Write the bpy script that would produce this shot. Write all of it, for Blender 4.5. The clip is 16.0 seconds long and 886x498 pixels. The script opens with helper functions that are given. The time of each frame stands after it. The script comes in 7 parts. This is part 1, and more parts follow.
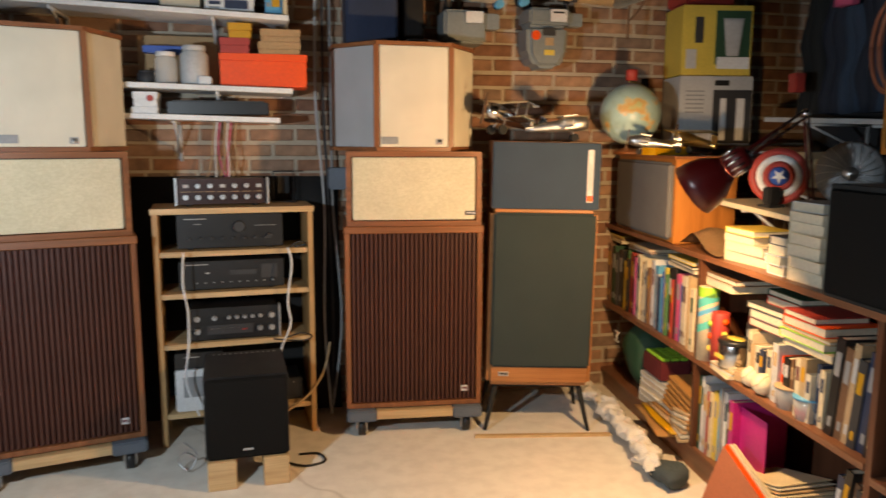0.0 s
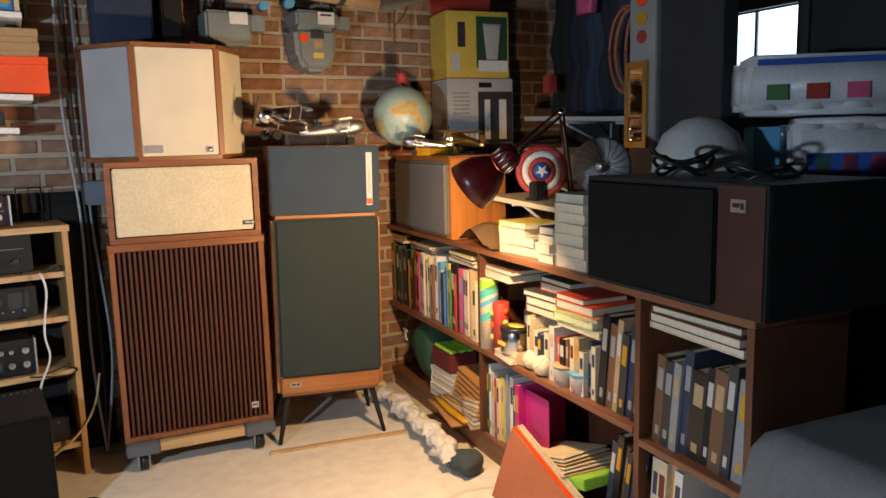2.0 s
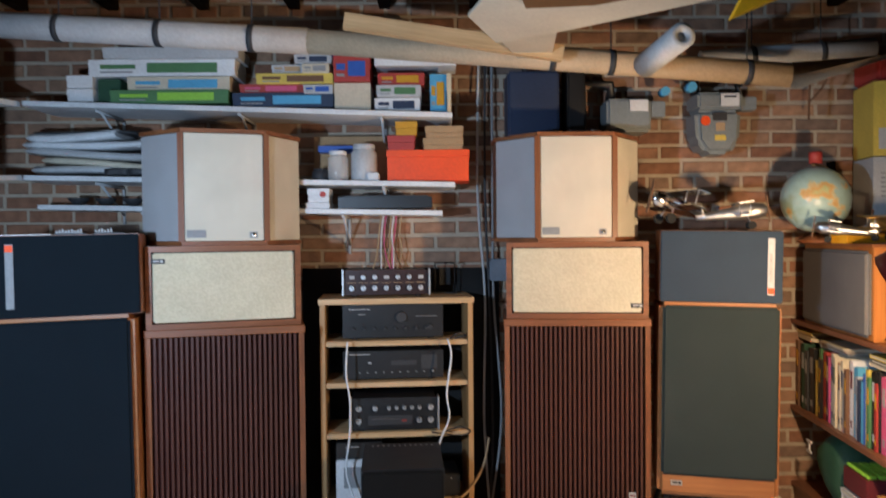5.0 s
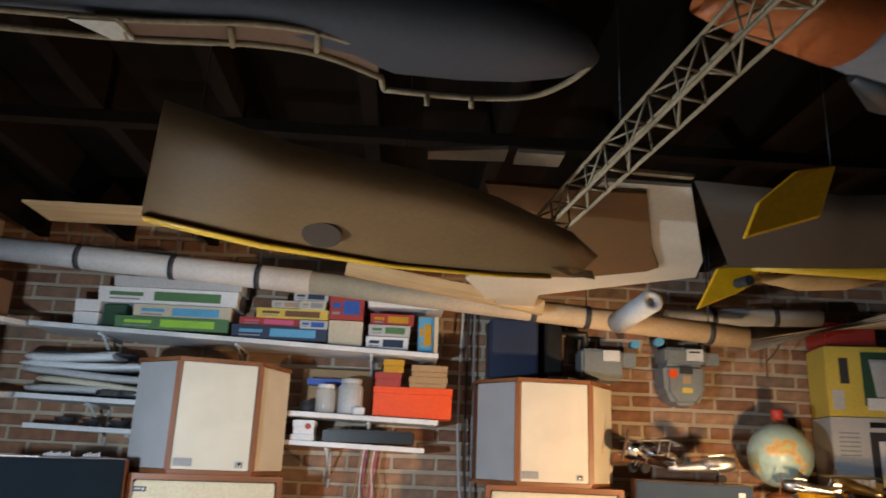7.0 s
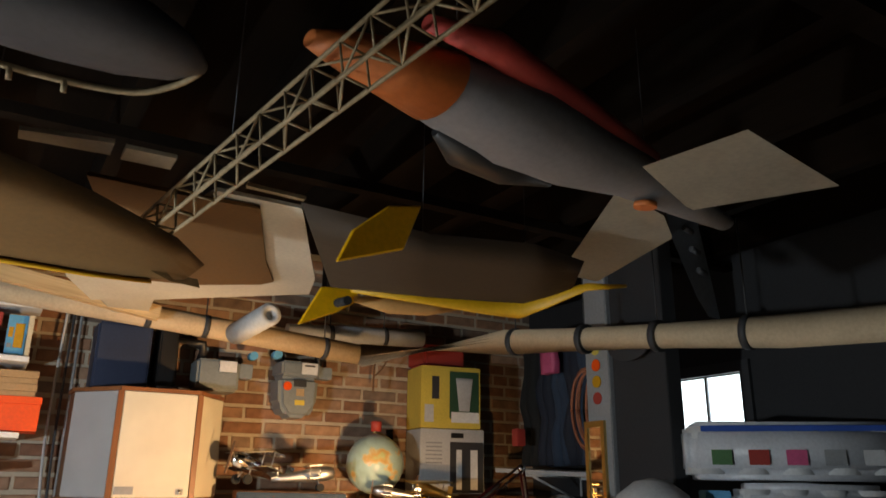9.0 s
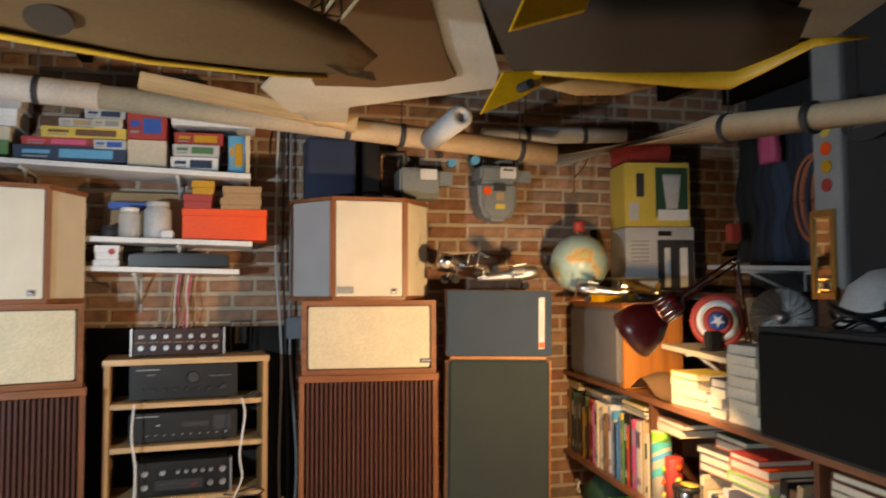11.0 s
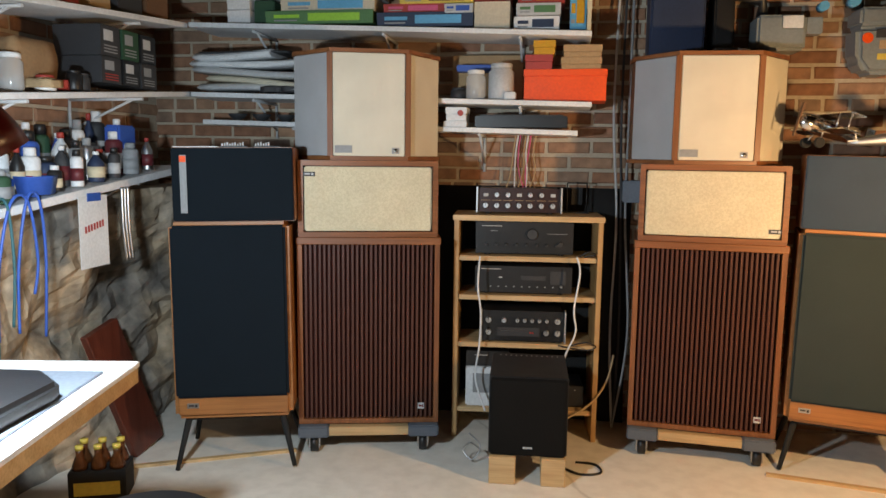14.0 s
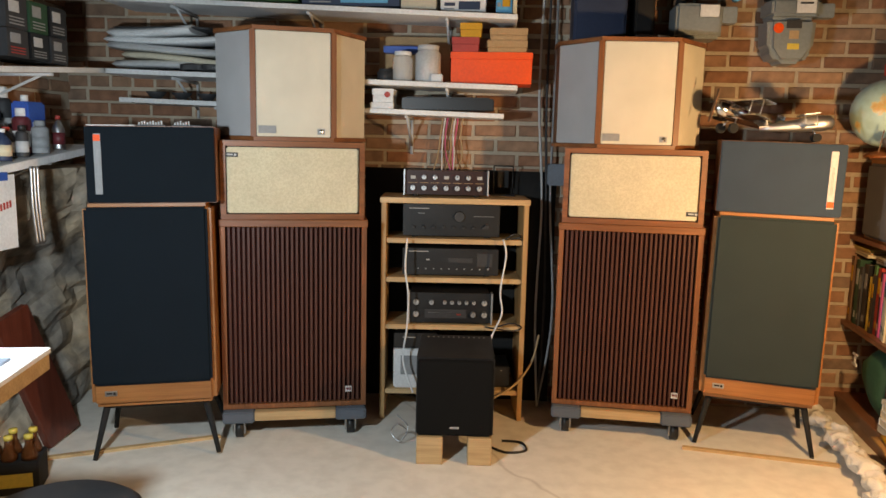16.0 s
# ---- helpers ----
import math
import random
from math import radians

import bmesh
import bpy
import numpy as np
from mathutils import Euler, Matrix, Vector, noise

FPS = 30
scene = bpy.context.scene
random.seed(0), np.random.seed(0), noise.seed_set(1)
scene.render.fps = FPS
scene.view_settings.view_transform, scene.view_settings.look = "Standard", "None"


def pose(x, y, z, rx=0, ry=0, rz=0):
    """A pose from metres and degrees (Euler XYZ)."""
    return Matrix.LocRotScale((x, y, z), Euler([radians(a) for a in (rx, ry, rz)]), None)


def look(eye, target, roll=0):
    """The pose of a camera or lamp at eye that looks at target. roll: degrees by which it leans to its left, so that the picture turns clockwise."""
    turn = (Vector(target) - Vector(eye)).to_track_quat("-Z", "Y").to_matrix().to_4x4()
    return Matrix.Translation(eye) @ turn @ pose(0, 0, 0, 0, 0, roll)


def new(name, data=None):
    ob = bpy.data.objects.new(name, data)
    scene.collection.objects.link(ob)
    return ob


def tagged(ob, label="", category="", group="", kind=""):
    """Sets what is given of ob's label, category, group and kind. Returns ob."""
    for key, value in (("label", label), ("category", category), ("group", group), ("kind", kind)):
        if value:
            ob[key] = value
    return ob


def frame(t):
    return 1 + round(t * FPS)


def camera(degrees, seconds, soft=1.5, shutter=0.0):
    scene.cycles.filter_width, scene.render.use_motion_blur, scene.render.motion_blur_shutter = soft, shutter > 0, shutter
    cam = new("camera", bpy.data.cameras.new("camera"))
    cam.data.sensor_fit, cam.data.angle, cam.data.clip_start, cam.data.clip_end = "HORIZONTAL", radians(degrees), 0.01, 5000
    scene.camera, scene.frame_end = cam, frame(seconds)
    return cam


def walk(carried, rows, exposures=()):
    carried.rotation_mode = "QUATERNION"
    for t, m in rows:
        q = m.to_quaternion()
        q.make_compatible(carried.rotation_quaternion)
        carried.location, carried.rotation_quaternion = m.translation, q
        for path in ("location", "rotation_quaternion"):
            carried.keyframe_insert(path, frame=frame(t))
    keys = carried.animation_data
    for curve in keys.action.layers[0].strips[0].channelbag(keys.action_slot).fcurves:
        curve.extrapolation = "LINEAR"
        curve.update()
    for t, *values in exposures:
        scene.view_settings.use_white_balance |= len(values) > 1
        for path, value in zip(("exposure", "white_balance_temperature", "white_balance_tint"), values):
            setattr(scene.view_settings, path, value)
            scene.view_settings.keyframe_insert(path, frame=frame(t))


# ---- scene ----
# camera and its walk
SEC = 16.0
cam = camera(61.42, SEC, soft=1.5, shutter=0.4)
PATH = [
    (0.00, pose(-0.0207, 0.0297, 1.3178, 81.539, -0.256, -13.114)),
    (0.50, pose(-0.0388, 0.0492, 1.3143, 81.398, -0.255, -20.574)),
    (1.00, pose(-0.0423, 0.0487, 1.3192, 81.819, 0.076, -25.843)),
    (1.50, pose(-0.0325, 0.0566, 1.3179, 82.252, 1.050, -29.386)),
    (2.00, pose(-0.0205, 0.0632, 1.3171, 81.651, 1.408, -30.222)),
    (2.50, pose(-0.0057, 0.0864, 1.3119, 80.649, 1.372, -28.496)),
    (3.00, pose(0.0071, 0.1069, 1.3132, 80.023, 1.518, -25.153)),
    (3.50, pose(0.0214, 0.1173, 1.3142, 79.932, 1.699, -21.160)),
    (4.00, pose(0.0325, 0.1113, 1.3107, 82.259, 1.538, -14.113)),
    (4.50, pose(0.0299, 0.1061, 1.3006, 85.309, 1.377, -5.312)),
    (5.00, pose(0.0052, 0.0901, 1.3065, 88.698, 0.505, -0.536)),
    (5.20, pose(-0.0094, 0.0788, 1.3087, 90.947, -0.048, 0.391)),
    (5.70, pose(-0.0375, 0.0467, 1.3141, 96.327, -1.318, 1.799)),
    (6.20, pose(-0.0605, -0.0154, 1.3318, 100.828, -2.084, 1.529)),
    (6.70, pose(-0.0797, -0.0791, 1.3505, 104.299, -2.342, -0.841)),
    (7.30, pose(-0.0994, -0.1174, 1.3584, 106.899, -1.968, -7.054)),
    (7.50, pose(-0.0939, -0.1353, 1.3574, 107.581, -1.662, -9.779)),
    (8.00, pose(-0.0667, -0.1609, 1.3578, 109.170, -1.142, -18.832)),
    (8.20, pose(-0.0632, -0.1639, 1.3606, 109.226, -0.996, -22.795)),
    (8.70, pose(-0.0439, -0.1606, 1.3567, 108.429, -0.679, -29.452)),
    (9.20, pose(-0.0121, -0.1346, 1.3515, 106.268, -0.727, -31.049)),
    (9.70, pose(0.0212, -0.1050, 1.3456, 103.113, -0.792, -28.897)),
    (10.30, pose(0.0469, -0.0920, 1.3385, 98.537, -0.398, -23.211)),
    (10.50, pose(0.0557, -0.0885, 1.3302, 97.057, -0.215, -20.948)),
    (11.00, pose(0.0563, -0.0616, 1.3141, 93.001, 0.257, -14.924)),
    (11.50, pose(0.0579, -0.0506, 1.3055, 89.449, 0.459, -9.149)),
    (12.00, pose(0.0537, -0.0483, 1.3044, 86.605, 0.169, -3.468)),
    (12.50, pose(0.0402, -0.0372, 1.3074, 84.270, -0.165, 0.961)),
    (13.00, pose(0.0070, -0.0278, 1.2989, 82.728, -0.328, 4.307)),
    (13.50, pose(-0.0057, -0.0277, 1.2989, 82.285, -0.217, 7.496)),
    (14.00, pose(-0.0108, -0.0180, 1.2991, 82.612, -0.701, 9.321)),
    (14.50, pose(-0.0086, -0.0211, 1.3051, 82.928, -1.160, 8.832)),
    (15.00, pose(0.0004, -0.0280, 1.3017, 82.716, -1.220, 6.830)),
    (15.50, pose(0.0031, -0.0210, 1.2924, 82.129, -1.194, 5.132)),
    (16.00, pose(0.0026, -0.0169, 1.2890, 81.532, -1.283, 4.002)),
]

EV = 0.21
walk(cam, PATH, [(0.0, EV, 7500, 13), (2.0, EV, 6700, 12), (3.5, EV, 6900, 12), (4.5, EV, 6150, 12), (5.0, EV, 5850, 12), (6.2, EV + 0.08, 6500, 12), (7.5, EV + 0.12, 7350, 14),
                 (8.2, EV + 0.12, 8100, 14), (10.5, EV + 0.1, 7700, 13), (11.5, EV + 0.1, 7000, 12), (12.5, EV, 6500, 12), (14.5, EV, 7700, 12), (16.0, EV + 0.05, 7800, 12)])

# ---- light ----
world = bpy.data.worlds.new("sky")
scene.world = world
world.use_nodes = True
wn = world.node_tree
sky = wn.nodes.new("ShaderNodeTexSky")
sky.sky_type, sky.sun_disc = "NISHITA", False
sky.sun_elevation, sky.sun_rotation = radians(35), radians(120)
wn.links.new(sky.outputs[0], wn.nodes["Background"].inputs[0])
wn.nodes["Background"].inputs[1].default_value = 0.12


def point_lamp(name, at, watts, colour, size):
    data = bpy.data.lights.new(name, "POINT")
    data.energy, data.color, data.shadow_soft_size = watts, colour, size
    ob = new(name, data)
    ob.matrix_basis = Matrix.Translation(at)
    return ob


LAMP_R = (1.237, 2.09, 1.155)
LAMP_L = (-0.985, 1.11, 1.265)
point_lamp("warm_bulb_light", (LAMP_R[0] + 0.013, LAMP_R[1] - 0.014, LAMP_R[2] + 0.014), 58, (1.0, 0.66, 0.34), 0.035)
point_lamp("cool_bulb_light", LAMP_L, 96, (0.62, 0.81, 1.0), 0.04)

# ---- materials ----


def nodes_of(name, rough=0.6, metal=0.0):
    m = bpy.data.materials.new(name)
    m.use_nodes = True
    t = m.node_tree
    b = t.nodes["Principled BSDF"]
    b.inputs["Roughness"].default_value, b.inputs["Metallic"].default_value = rough, metal
    return m, t, b


def link_bump(t, b, height, strength, distance):
    n = t.nodes.new("ShaderNodeBump")
    n.inputs["Strength"].default_value, n.inputs["Distance"].default_value = strength, distance
    t.links.new(height, n.inputs["Height"])
    t.links.new(n.outputs[0], b.inputs["Normal"])


def coords(t, scale=(1, 1, 1)):
    c, mp = t.nodes.new("ShaderNodeTexCoord"), t.nodes.new("ShaderNodeMapping")
    mp.inputs["Scale"].default_value = scale
    t.links.new(c.outputs["Object"], mp.inputs[0])
    return mp.outputs[0]


def noise_of(t, vec, scale, detail=4.0):
    n = t.nodes.new("ShaderNodeTexNoise")
    n.inputs["Scale"].default_value, n.inputs["Detail"].default_value = scale, detail
    t.links.new(vec, n.inputs["Vector"])
    return n.outputs["Fac"]


def ramp(t, fac, stops):
    r = t.nodes.new("ShaderNodeValToRGB")
    e = r.color_ramp.elements
    e[0].position, e[0].color = stops[0][0], (*stops[0][1], 1)
    e[1].position, e[1].color = stops[-1][0], (*stops[-1][1], 1)
    for p, c in stops[1:-1]:
        k = e.new(p)
        k.color = (*c, 1)
    t.links.new(fac, r.inputs[0])
    return r.outputs[0]


def mix(t, a, b, fac, mode="MIX"):
    n = t.nodes.new("ShaderNodeMix")
    n.data_type, n.blend_type = "RGBA", mode
    for socket, v in ((n.inputs[0], fac), (n.inputs[6], a), (n.inputs[7], b)):
        if hasattr(v, "is_linked"):
            t.links.new(v, socket)
        elif isinstance(v, tuple):
            socket.default_value = (*v, 1)
        else:
            socket.default_value = v
    return n.outputs[2]


def dim(c, k):
    return tuple(min(1, v * k) for v in c)


def plain(name, c, rough=0.55, metal=0.0, var=0.18, fine=90.0, coarse=5.0, bump=0.15, rand=0.0):
    """A painted, plastic or paper surface with grain, stains and fine relief."""
    m, t, b = nodes_of(name, rough, metal)
    v = coords(t)
    big, small = noise_of(t, v, coarse), noise_of(t, v, fine, 2)
    col = ramp(t, big, ((0.3, dim(c, 1 - var)), (0.7, dim(c, 1 + var))))
    col = mix(t, col, ramp(t, small, ((0.35, dim(c, 1 - var)), (0.65, dim(c, 1 + var * 0.6)))), 0.4)
    if rand:
        o, h = t.nodes.new("ShaderNodeObjectInfo"), t.nodes.new("ShaderNodeHueSaturation")
        k = t.nodes.new("ShaderNodeMapRange")
        k.inputs[3].default_value, k.inputs[4].default_value = 1 - rand, 1 + rand
        t.links.new(o.outputs["Random"], k.inputs[0])
        t.links.new(k.outputs[0], h.inputs["Value"])
        t.links.new(col, h.inputs["Color"])
        col = h.outputs[0]
    t.links.new(col, b.inputs["Base Color"])
    rr = t.nodes.new("ShaderNodeMapRange")
    rr.inputs[3].default_value, rr.inputs[4].default_value = max(0.02, rough - 0.1), min(1, rough + 0.12)
    t.links.new(big, rr.inputs[0])
    t.links.new(rr.outputs[0], b.inputs["Roughness"])
    if bump:
        link_bump(t, b, small, bump, 0.002)
    return m


def wood(name, dark, light, rough=0.42, axis=2, bump=0.12, rings=1.0):
    """Wood with its grain along one local axis."""
    m, t, b = nodes_of(name, rough)
    s = [26.0 * rings] * 3
    s[axis] = 1.6
    s2 = [150.0] * 3
    s2[axis] = 5.0
    n1, n2 = noise_of(t, coords(t, s), 1.0, 5), noise_of(t, coords(t, s2), 1.0, 2)
    n3 = noise_of(t, coords(t), 2.2)
    col = ramp(t, n1, ((0.28, dark), (0.5, tuple((a + c) / 2 for a, c in zip(dark, light))), (0.72, light)))
    col = mix(t, col, ramp(t, n2, ((0.35, dim(dark, 0.7)), (0.6, light))), 0.25)
    col = mix(t, col, ramp(t, n3, ((0.3, (0.75, 0.75, 0.75)), (0.7, (1, 1, 1)))), 1.0, "MULTIPLY")
    t.links.new(col, b.inputs["Base Color"])
    link_bump(t, b, n2, bump, 0.001)
    return m


def cloth(name, c, c2=None, scale=900.0, rough=0.95, blotch=0.12, mottled=0.0):
    """Woven cloth: fine crossing threads, slight blotches."""
    m, t, b = nodes_of(name, rough)
    b.inputs["Specular IOR Level"].default_value = 0.2
    c2 = c2 or dim(c, 0.72)
    outs = []
    for k in (0, 2):
        w = t.nodes.new("ShaderNodeTexWave")
        w.bands_direction = "XYZ"[k]
        w.inputs["Scale"].default_value, w.inputs["Distortion"].default_value = scale / 6.28, 1.5
        t.links.new(coords(t), w.inputs["Vector"])
        outs.append(w.outputs["Fac"])
    a = t.nodes.new("ShaderNodeMath")
    a.operation = "ADD"
    t.links.new(outs[0], a.inputs[0])
    t.links.new(outs[1], a.inputs[1])
    col = ramp(t, a.outputs[0], ((0.3, c2), (0.9, c)))
    n = noise_of(t, coords(t), 7, 5)
    col = mix(t, col, ramp(t, n, ((0.3, (1 - blotch,) * 3), (0.7, (1, 1, 1)))), 1.0, "MULTIPLY")
    if mottled:
        n2 = noise_of(t, coords(t), 120, 3)
        col = mix(t, col, ramp(t, n2, ((0.42, (1 - mottled, 1 - mottled * 1.1, 1 - mottled * 1.5)), (0.58, (1, 1, 1)))), 1.0, "MULTIPLY")
    t.links.new(col, b.inputs["Base Color"])
    link_bump(t, b, a.outputs[0], 0.25, 0.0008)
    return m


def concrete():
    m, t, b = nodes_of("concrete", 0.8)
    v = coords(t)
    n1, n2, n3 = noise_of(t, v, 1.3, 6), noise_of(t, v, 14, 6), noise_of(t, v, 160, 2)
    col = ramp(t, n1, ((0.3, (0.72, 0.68, 0.61)), (0.7, (0.84, 0.80, 0.72))))
    col = mix(t, col, ramp(t, n2, ((0.35, (0.58, 0.54, 0.48)), (0.6, (0.82, 0.78, 0.71)))), 0.35)
    vo = t.nodes.new("ShaderNodeTexVoronoi")
    vo.feature = "DISTANCE_TO_EDGE"
    vo.inputs["Scale"].default_value = 0.30
    wv = t.nodes.new("ShaderNodeVectorMath")
    nn = t.nodes.new("ShaderNodeTexNoise")
    nn.inputs["Scale"].default_value = 5
    t.links.new(v, nn.inputs["Vector"])
    wv.operation = "MULTIPLY_ADD"
    t.links.new(nn.outputs["Color"], wv.inputs[0])
    wv.inputs[1].default_value = (0.12, 0.12, 0)
    t.links.new(v, wv.inputs[2])
    t.links.new(wv.outputs[0], vo.inputs["Vector"])
    col = mix(t, col, ramp(t, vo.outputs["Distance"], ((0.0, (0.78, 0.76, 0.74)), (0.003, (1, 1, 1)))), 1.0, "MULTIPLY")
    t.links.new(col, b.inputs["Base Color"])
    link_bump(t, b, n3, 0.25, 0.002)
    return m


def brick_mat():
    m, t, b = nodes_of("brick", 0.9)
    o = t.nodes.new("ShaderNodeObjectInfo")
    g = t.nodes.new("ShaderNodeNewGeometry")
    ad = t.nodes.new("ShaderNodeMath")
    ad.operation = "ADD"
    t.links.new(o.outputs["Random"], ad.inputs[0])
    t.links.new(g.outputs["Random Per Island"], ad.inputs[1])
    fr = t.nodes.new("ShaderNodeMath")
    fr.operation = "FRACT"
    t.links.new(ad.outputs[0], fr.inputs[0])
    col = ramp(t, fr.outputs[0], ((0.0, (0.22, 0.11, 0.070)), (0.3, (0.34, 0.175, 0.105)), (0.55, (0.28, 0.175, 0.12)), (0.8, (0.40, 0.24, 0.15)), (1.0, (0.19, 0.14, 0.115))))
    v = coords(t)
    n1, n2 = noise_of(t, v, 18, 6), noise_of(t, v, 120, 3)
    col = mix(t, col, ramp(t, n1, ((0.3, (0.74, 0.72, 0.70)), (0.75, (1.3, 1.25, 1.2)))), 1.0, "MULTIPLY")
    col = mix(t, col, (0.45, 0.38, 0.30), ramp(t, n2, ((0.62, (0, 0, 0)), (0.85, (0.35, 0.35, 0.35)))))
    t.links.new(col, b.inputs["Base Color"])
    link_bump(t, b, n1, 0.5, 0.006)
    return m


def stone_mat():
    m, t, b = nodes_of("granite", 0.85)
    v = coords(t)
    n1, n2, n3 = noise_of(t, v, 1.8, 8), noise_of(t, v, 11, 8), noise_of(t, v, 90, 3)
    col = ramp(t, n1, ((0.36, (0.13, 0.13, 0.135)), (0.45, (0.32, 0.29, 0.25)), (0.53, (0.56, 0.45, 0.32)), (0.70, (0.66, 0.60, 0.52))))
    col = mix(t, col, ramp(t, n2, ((0.3, (0.35, 0.34, 0.33)), (0.7, (1.2, 1.15, 1.1)))), 1.0, "MULTIPLY")
    t.links.new(col, b.inputs["Base Color"])
    link_bump(t, b, n2, 0.7, 0.02)
    return m


def globe_mat():
    m, t, b = nodes_of("globe_print", 0.35)
    n = noise_of(t, coords(t), 9.0, 6)
    n2 = noise_of(t, coords(t), 30, 4)
    col = ramp(t, n, ((0.0, (0.42, 0.60, 0.58)), (0.55, (0.45, 0.62, 0.58)), (0.57, (0.72, 0.62, 0.36)), (0.63, (0.74, 0.42, 0.14)), (0.7, (0.55, 0.6, 0.3))))
    col = mix(t, col, ramp(t, n2, ((0.3, (0.85, 0.85, 0.8)), (0.7, (1, 1, 1)))), 1.0, "MULTIPLY")
    t.links.new(col, b.inputs["Base Color"])
    return m


def glow(name, c, strength):
    m, t, b = nodes_of(name)
    b.inputs["Emission Color"].default_value, b.inputs["Emission Strength"].default_value = (*c, 1), strength
    b.inputs["Base Color"].default_value = (*c, 1)
    return m


def mirror_mat():
    m, t, b = nodes_of("mirror_glass", 0.03, 1.0)
    b.inputs["Base Color"].default_value = (0.85, 0.86, 0.86, 1)
    return m


def clear(name, c, rough=0.1, alpha=0.35):
    m, t, b = nodes_of(name, rough)
    b.inputs["Base Color"].default_value = (*c, 1)
    b.inputs["Alpha"].default_value = alpha
    return m


MAT = {}
for key, args in {
    "white_paint": ((0.74, 0.75, 0.76), 0.5), "cream": ((0.64, 0.55, 0.38), 0.7), "paper": ((0.60, 0.54, 0.42), 0.85),
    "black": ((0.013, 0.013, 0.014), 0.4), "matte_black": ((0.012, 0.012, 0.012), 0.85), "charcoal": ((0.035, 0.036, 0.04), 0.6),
    "red": ((0.40, 0.045, 0.035), 0.55), "orange": ((0.95, 0.085, 0.003), 0.55), "yellow": ((0.66, 0.50, 0.09), 0.55), "dark_yellow": ((0.56, 0.29, 0.008), 0.5),
    "blue": ((0.03, 0.10, 0.42), 0.45), "sky_blue": ((0.10, 0.38, 0.62), 0.5), "navy": ((0.02, 0.035, 0.08), 0.5),
    "green": ((0.08, 0.20, 0.08), 0.6), "lime": ((0.30, 0.60, 0.06), 0.45), "dark_green": ((0.02, 0.07, 0.035), 0.7), "teal": ((0.08, 0.45, 0.42), 0.5),
    "pink": ((0.62, 0.10, 0.22), 0.5), "magenta": ((0.48, 0.02, 0.20), 0.4), "maroon": ((0.13, 0.02, 0.025), 0.5), "brown": ((0.16, 0.08, 0.04), 0.7),
    "tan": ((0.46, 0.32, 0.18), 0.8), "cardboard": ((0.42, 0.27, 0.14), 0.85), "kraft": ((0.40, 0.20, 0.06), 0.8), "rust": ((0.42, 0.14, 0.07), 0.7),
    "grey": ((0.28, 0.29, 0.30), 0.6), "light_grey": ((0.50, 0.51, 0.52), 0.55), "hull_shaded": ((0.038, 0.038, 0.044), 0.6), "wing_white": ((0.50, 0.45, 0.36), 0.6), "jet_white_dim": ((0.15, 0.145, 0.15), 0.6), "sheet_brown": ((0.12, 0.05, 0.008), 0.8), "shaded_cloth": ((0.32, 0.32, 0.33), 0.95), "deep_teal": ((0.03, 0.12, 0.14), 0.5), "shadow_brown": ((0.035, 0.016, 0.004), 0.8), "fin_yellow": ((0.80, 0.40, 0.006), 0.5), "strip_dim": ((0.24, 0.25, 0.26), 0.45), "preamp_brown": ((0.035, 0.012, 0.010), 0.4), "wrap_white": ((0.60, 0.62, 0.66), 0.35), "dull_orange": ((0.50, 0.13, 0.03), 0.6), "meter_grey": ((0.22, 0.25, 0.26), 0.4), "dark_wall": ((0.03, 0.03, 0.033), 0.9),
    "mortar": ((0.46, 0.39, 0.30), 0.95), "beige_pipe": ((0.50, 0.38, 0.25), 0.8), "pipe_white": ((0.52, 0.52, 0.52), 0.7), "blue_grey": ((0.16, 0.19, 0.23), 0.85),
    "skin_tan_dim": ((0.125, 0.062, 0.015), 0.7), "felt_brown": ((0.30, 0.18, 0.09), 0.95), "ball_white": ((0.72, 0.62, 0.45), 0.6), "denim": ((0.03, 0.05, 0.085), 0.9), "dark_blue": ((0.015, 0.02, 0.035), 0.8),
}.items():
    MAT[key] = plain(key, args[0], args[1])
for key, c, r in (("chrome", (0.75, 0.75, 0.76), 0.16), ("steel", (0.55, 0.55, 0.56), 0.35), ("brass", (0.55, 0.40, 0.16), 0.35), ("alu", (0.62, 0.62, 0.62), 0.45)):
    MAT[key] = plain(key, c, r, 1.0, 0.06, bump=0.03)
MAT["enamel"] = plain("enamel", (0.085, 0.004, 0.004), 0.30, var=0.1, bump=0.02)
MAT["walnut"] = wood("walnut", (0.16, 0.052, 0.019), (0.36, 0.135, 0.050))
MAT["walnut_x"] = wood("walnut_x", (0.16, 0.052, 0.019), (0.38, 0.145, 0.054), axis=0)
MAT["teak_x"] = wood("teak_x", (0.30, 0.11, 0.03), (0.50, 0.21, 0.07), axis=0)
MAT["teak_z"] = wood("teak_z", (0.36, 0.125, 0.024), (0.56, 0.215, 0.05), axis=2)
MAT["slat"] = wood("slat", (0.062, 0.017, 0.010), (0.130, 0.040, 0.023), rough=0.5)
MAT["pine_x"] = wood("pine_x", (0.54, 0.33, 0.15), (0.76, 0.54, 0.29), axis=0, rough=0.5)
MAT["pine_z"] = wood("pine_z", (0.44, 0.24, 0.09), (0.64, 0.40, 0.18), axis=2, rough=0.5)
MAT["case_x"] = wood("case_x", (0.16, 0.06, 0.03), (0.28, 0.12, 0.06), axis=0, rough=0.4)
MAT["case_z"] = wood("case_z", (0.09, 0.032, 0.015), (0.17, 0.062, 0.03), axis=2, rough=0.45)
# old wood taken far below its own tone; the overhead shade is in the colour
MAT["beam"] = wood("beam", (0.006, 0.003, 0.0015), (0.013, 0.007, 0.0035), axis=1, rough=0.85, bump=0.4)
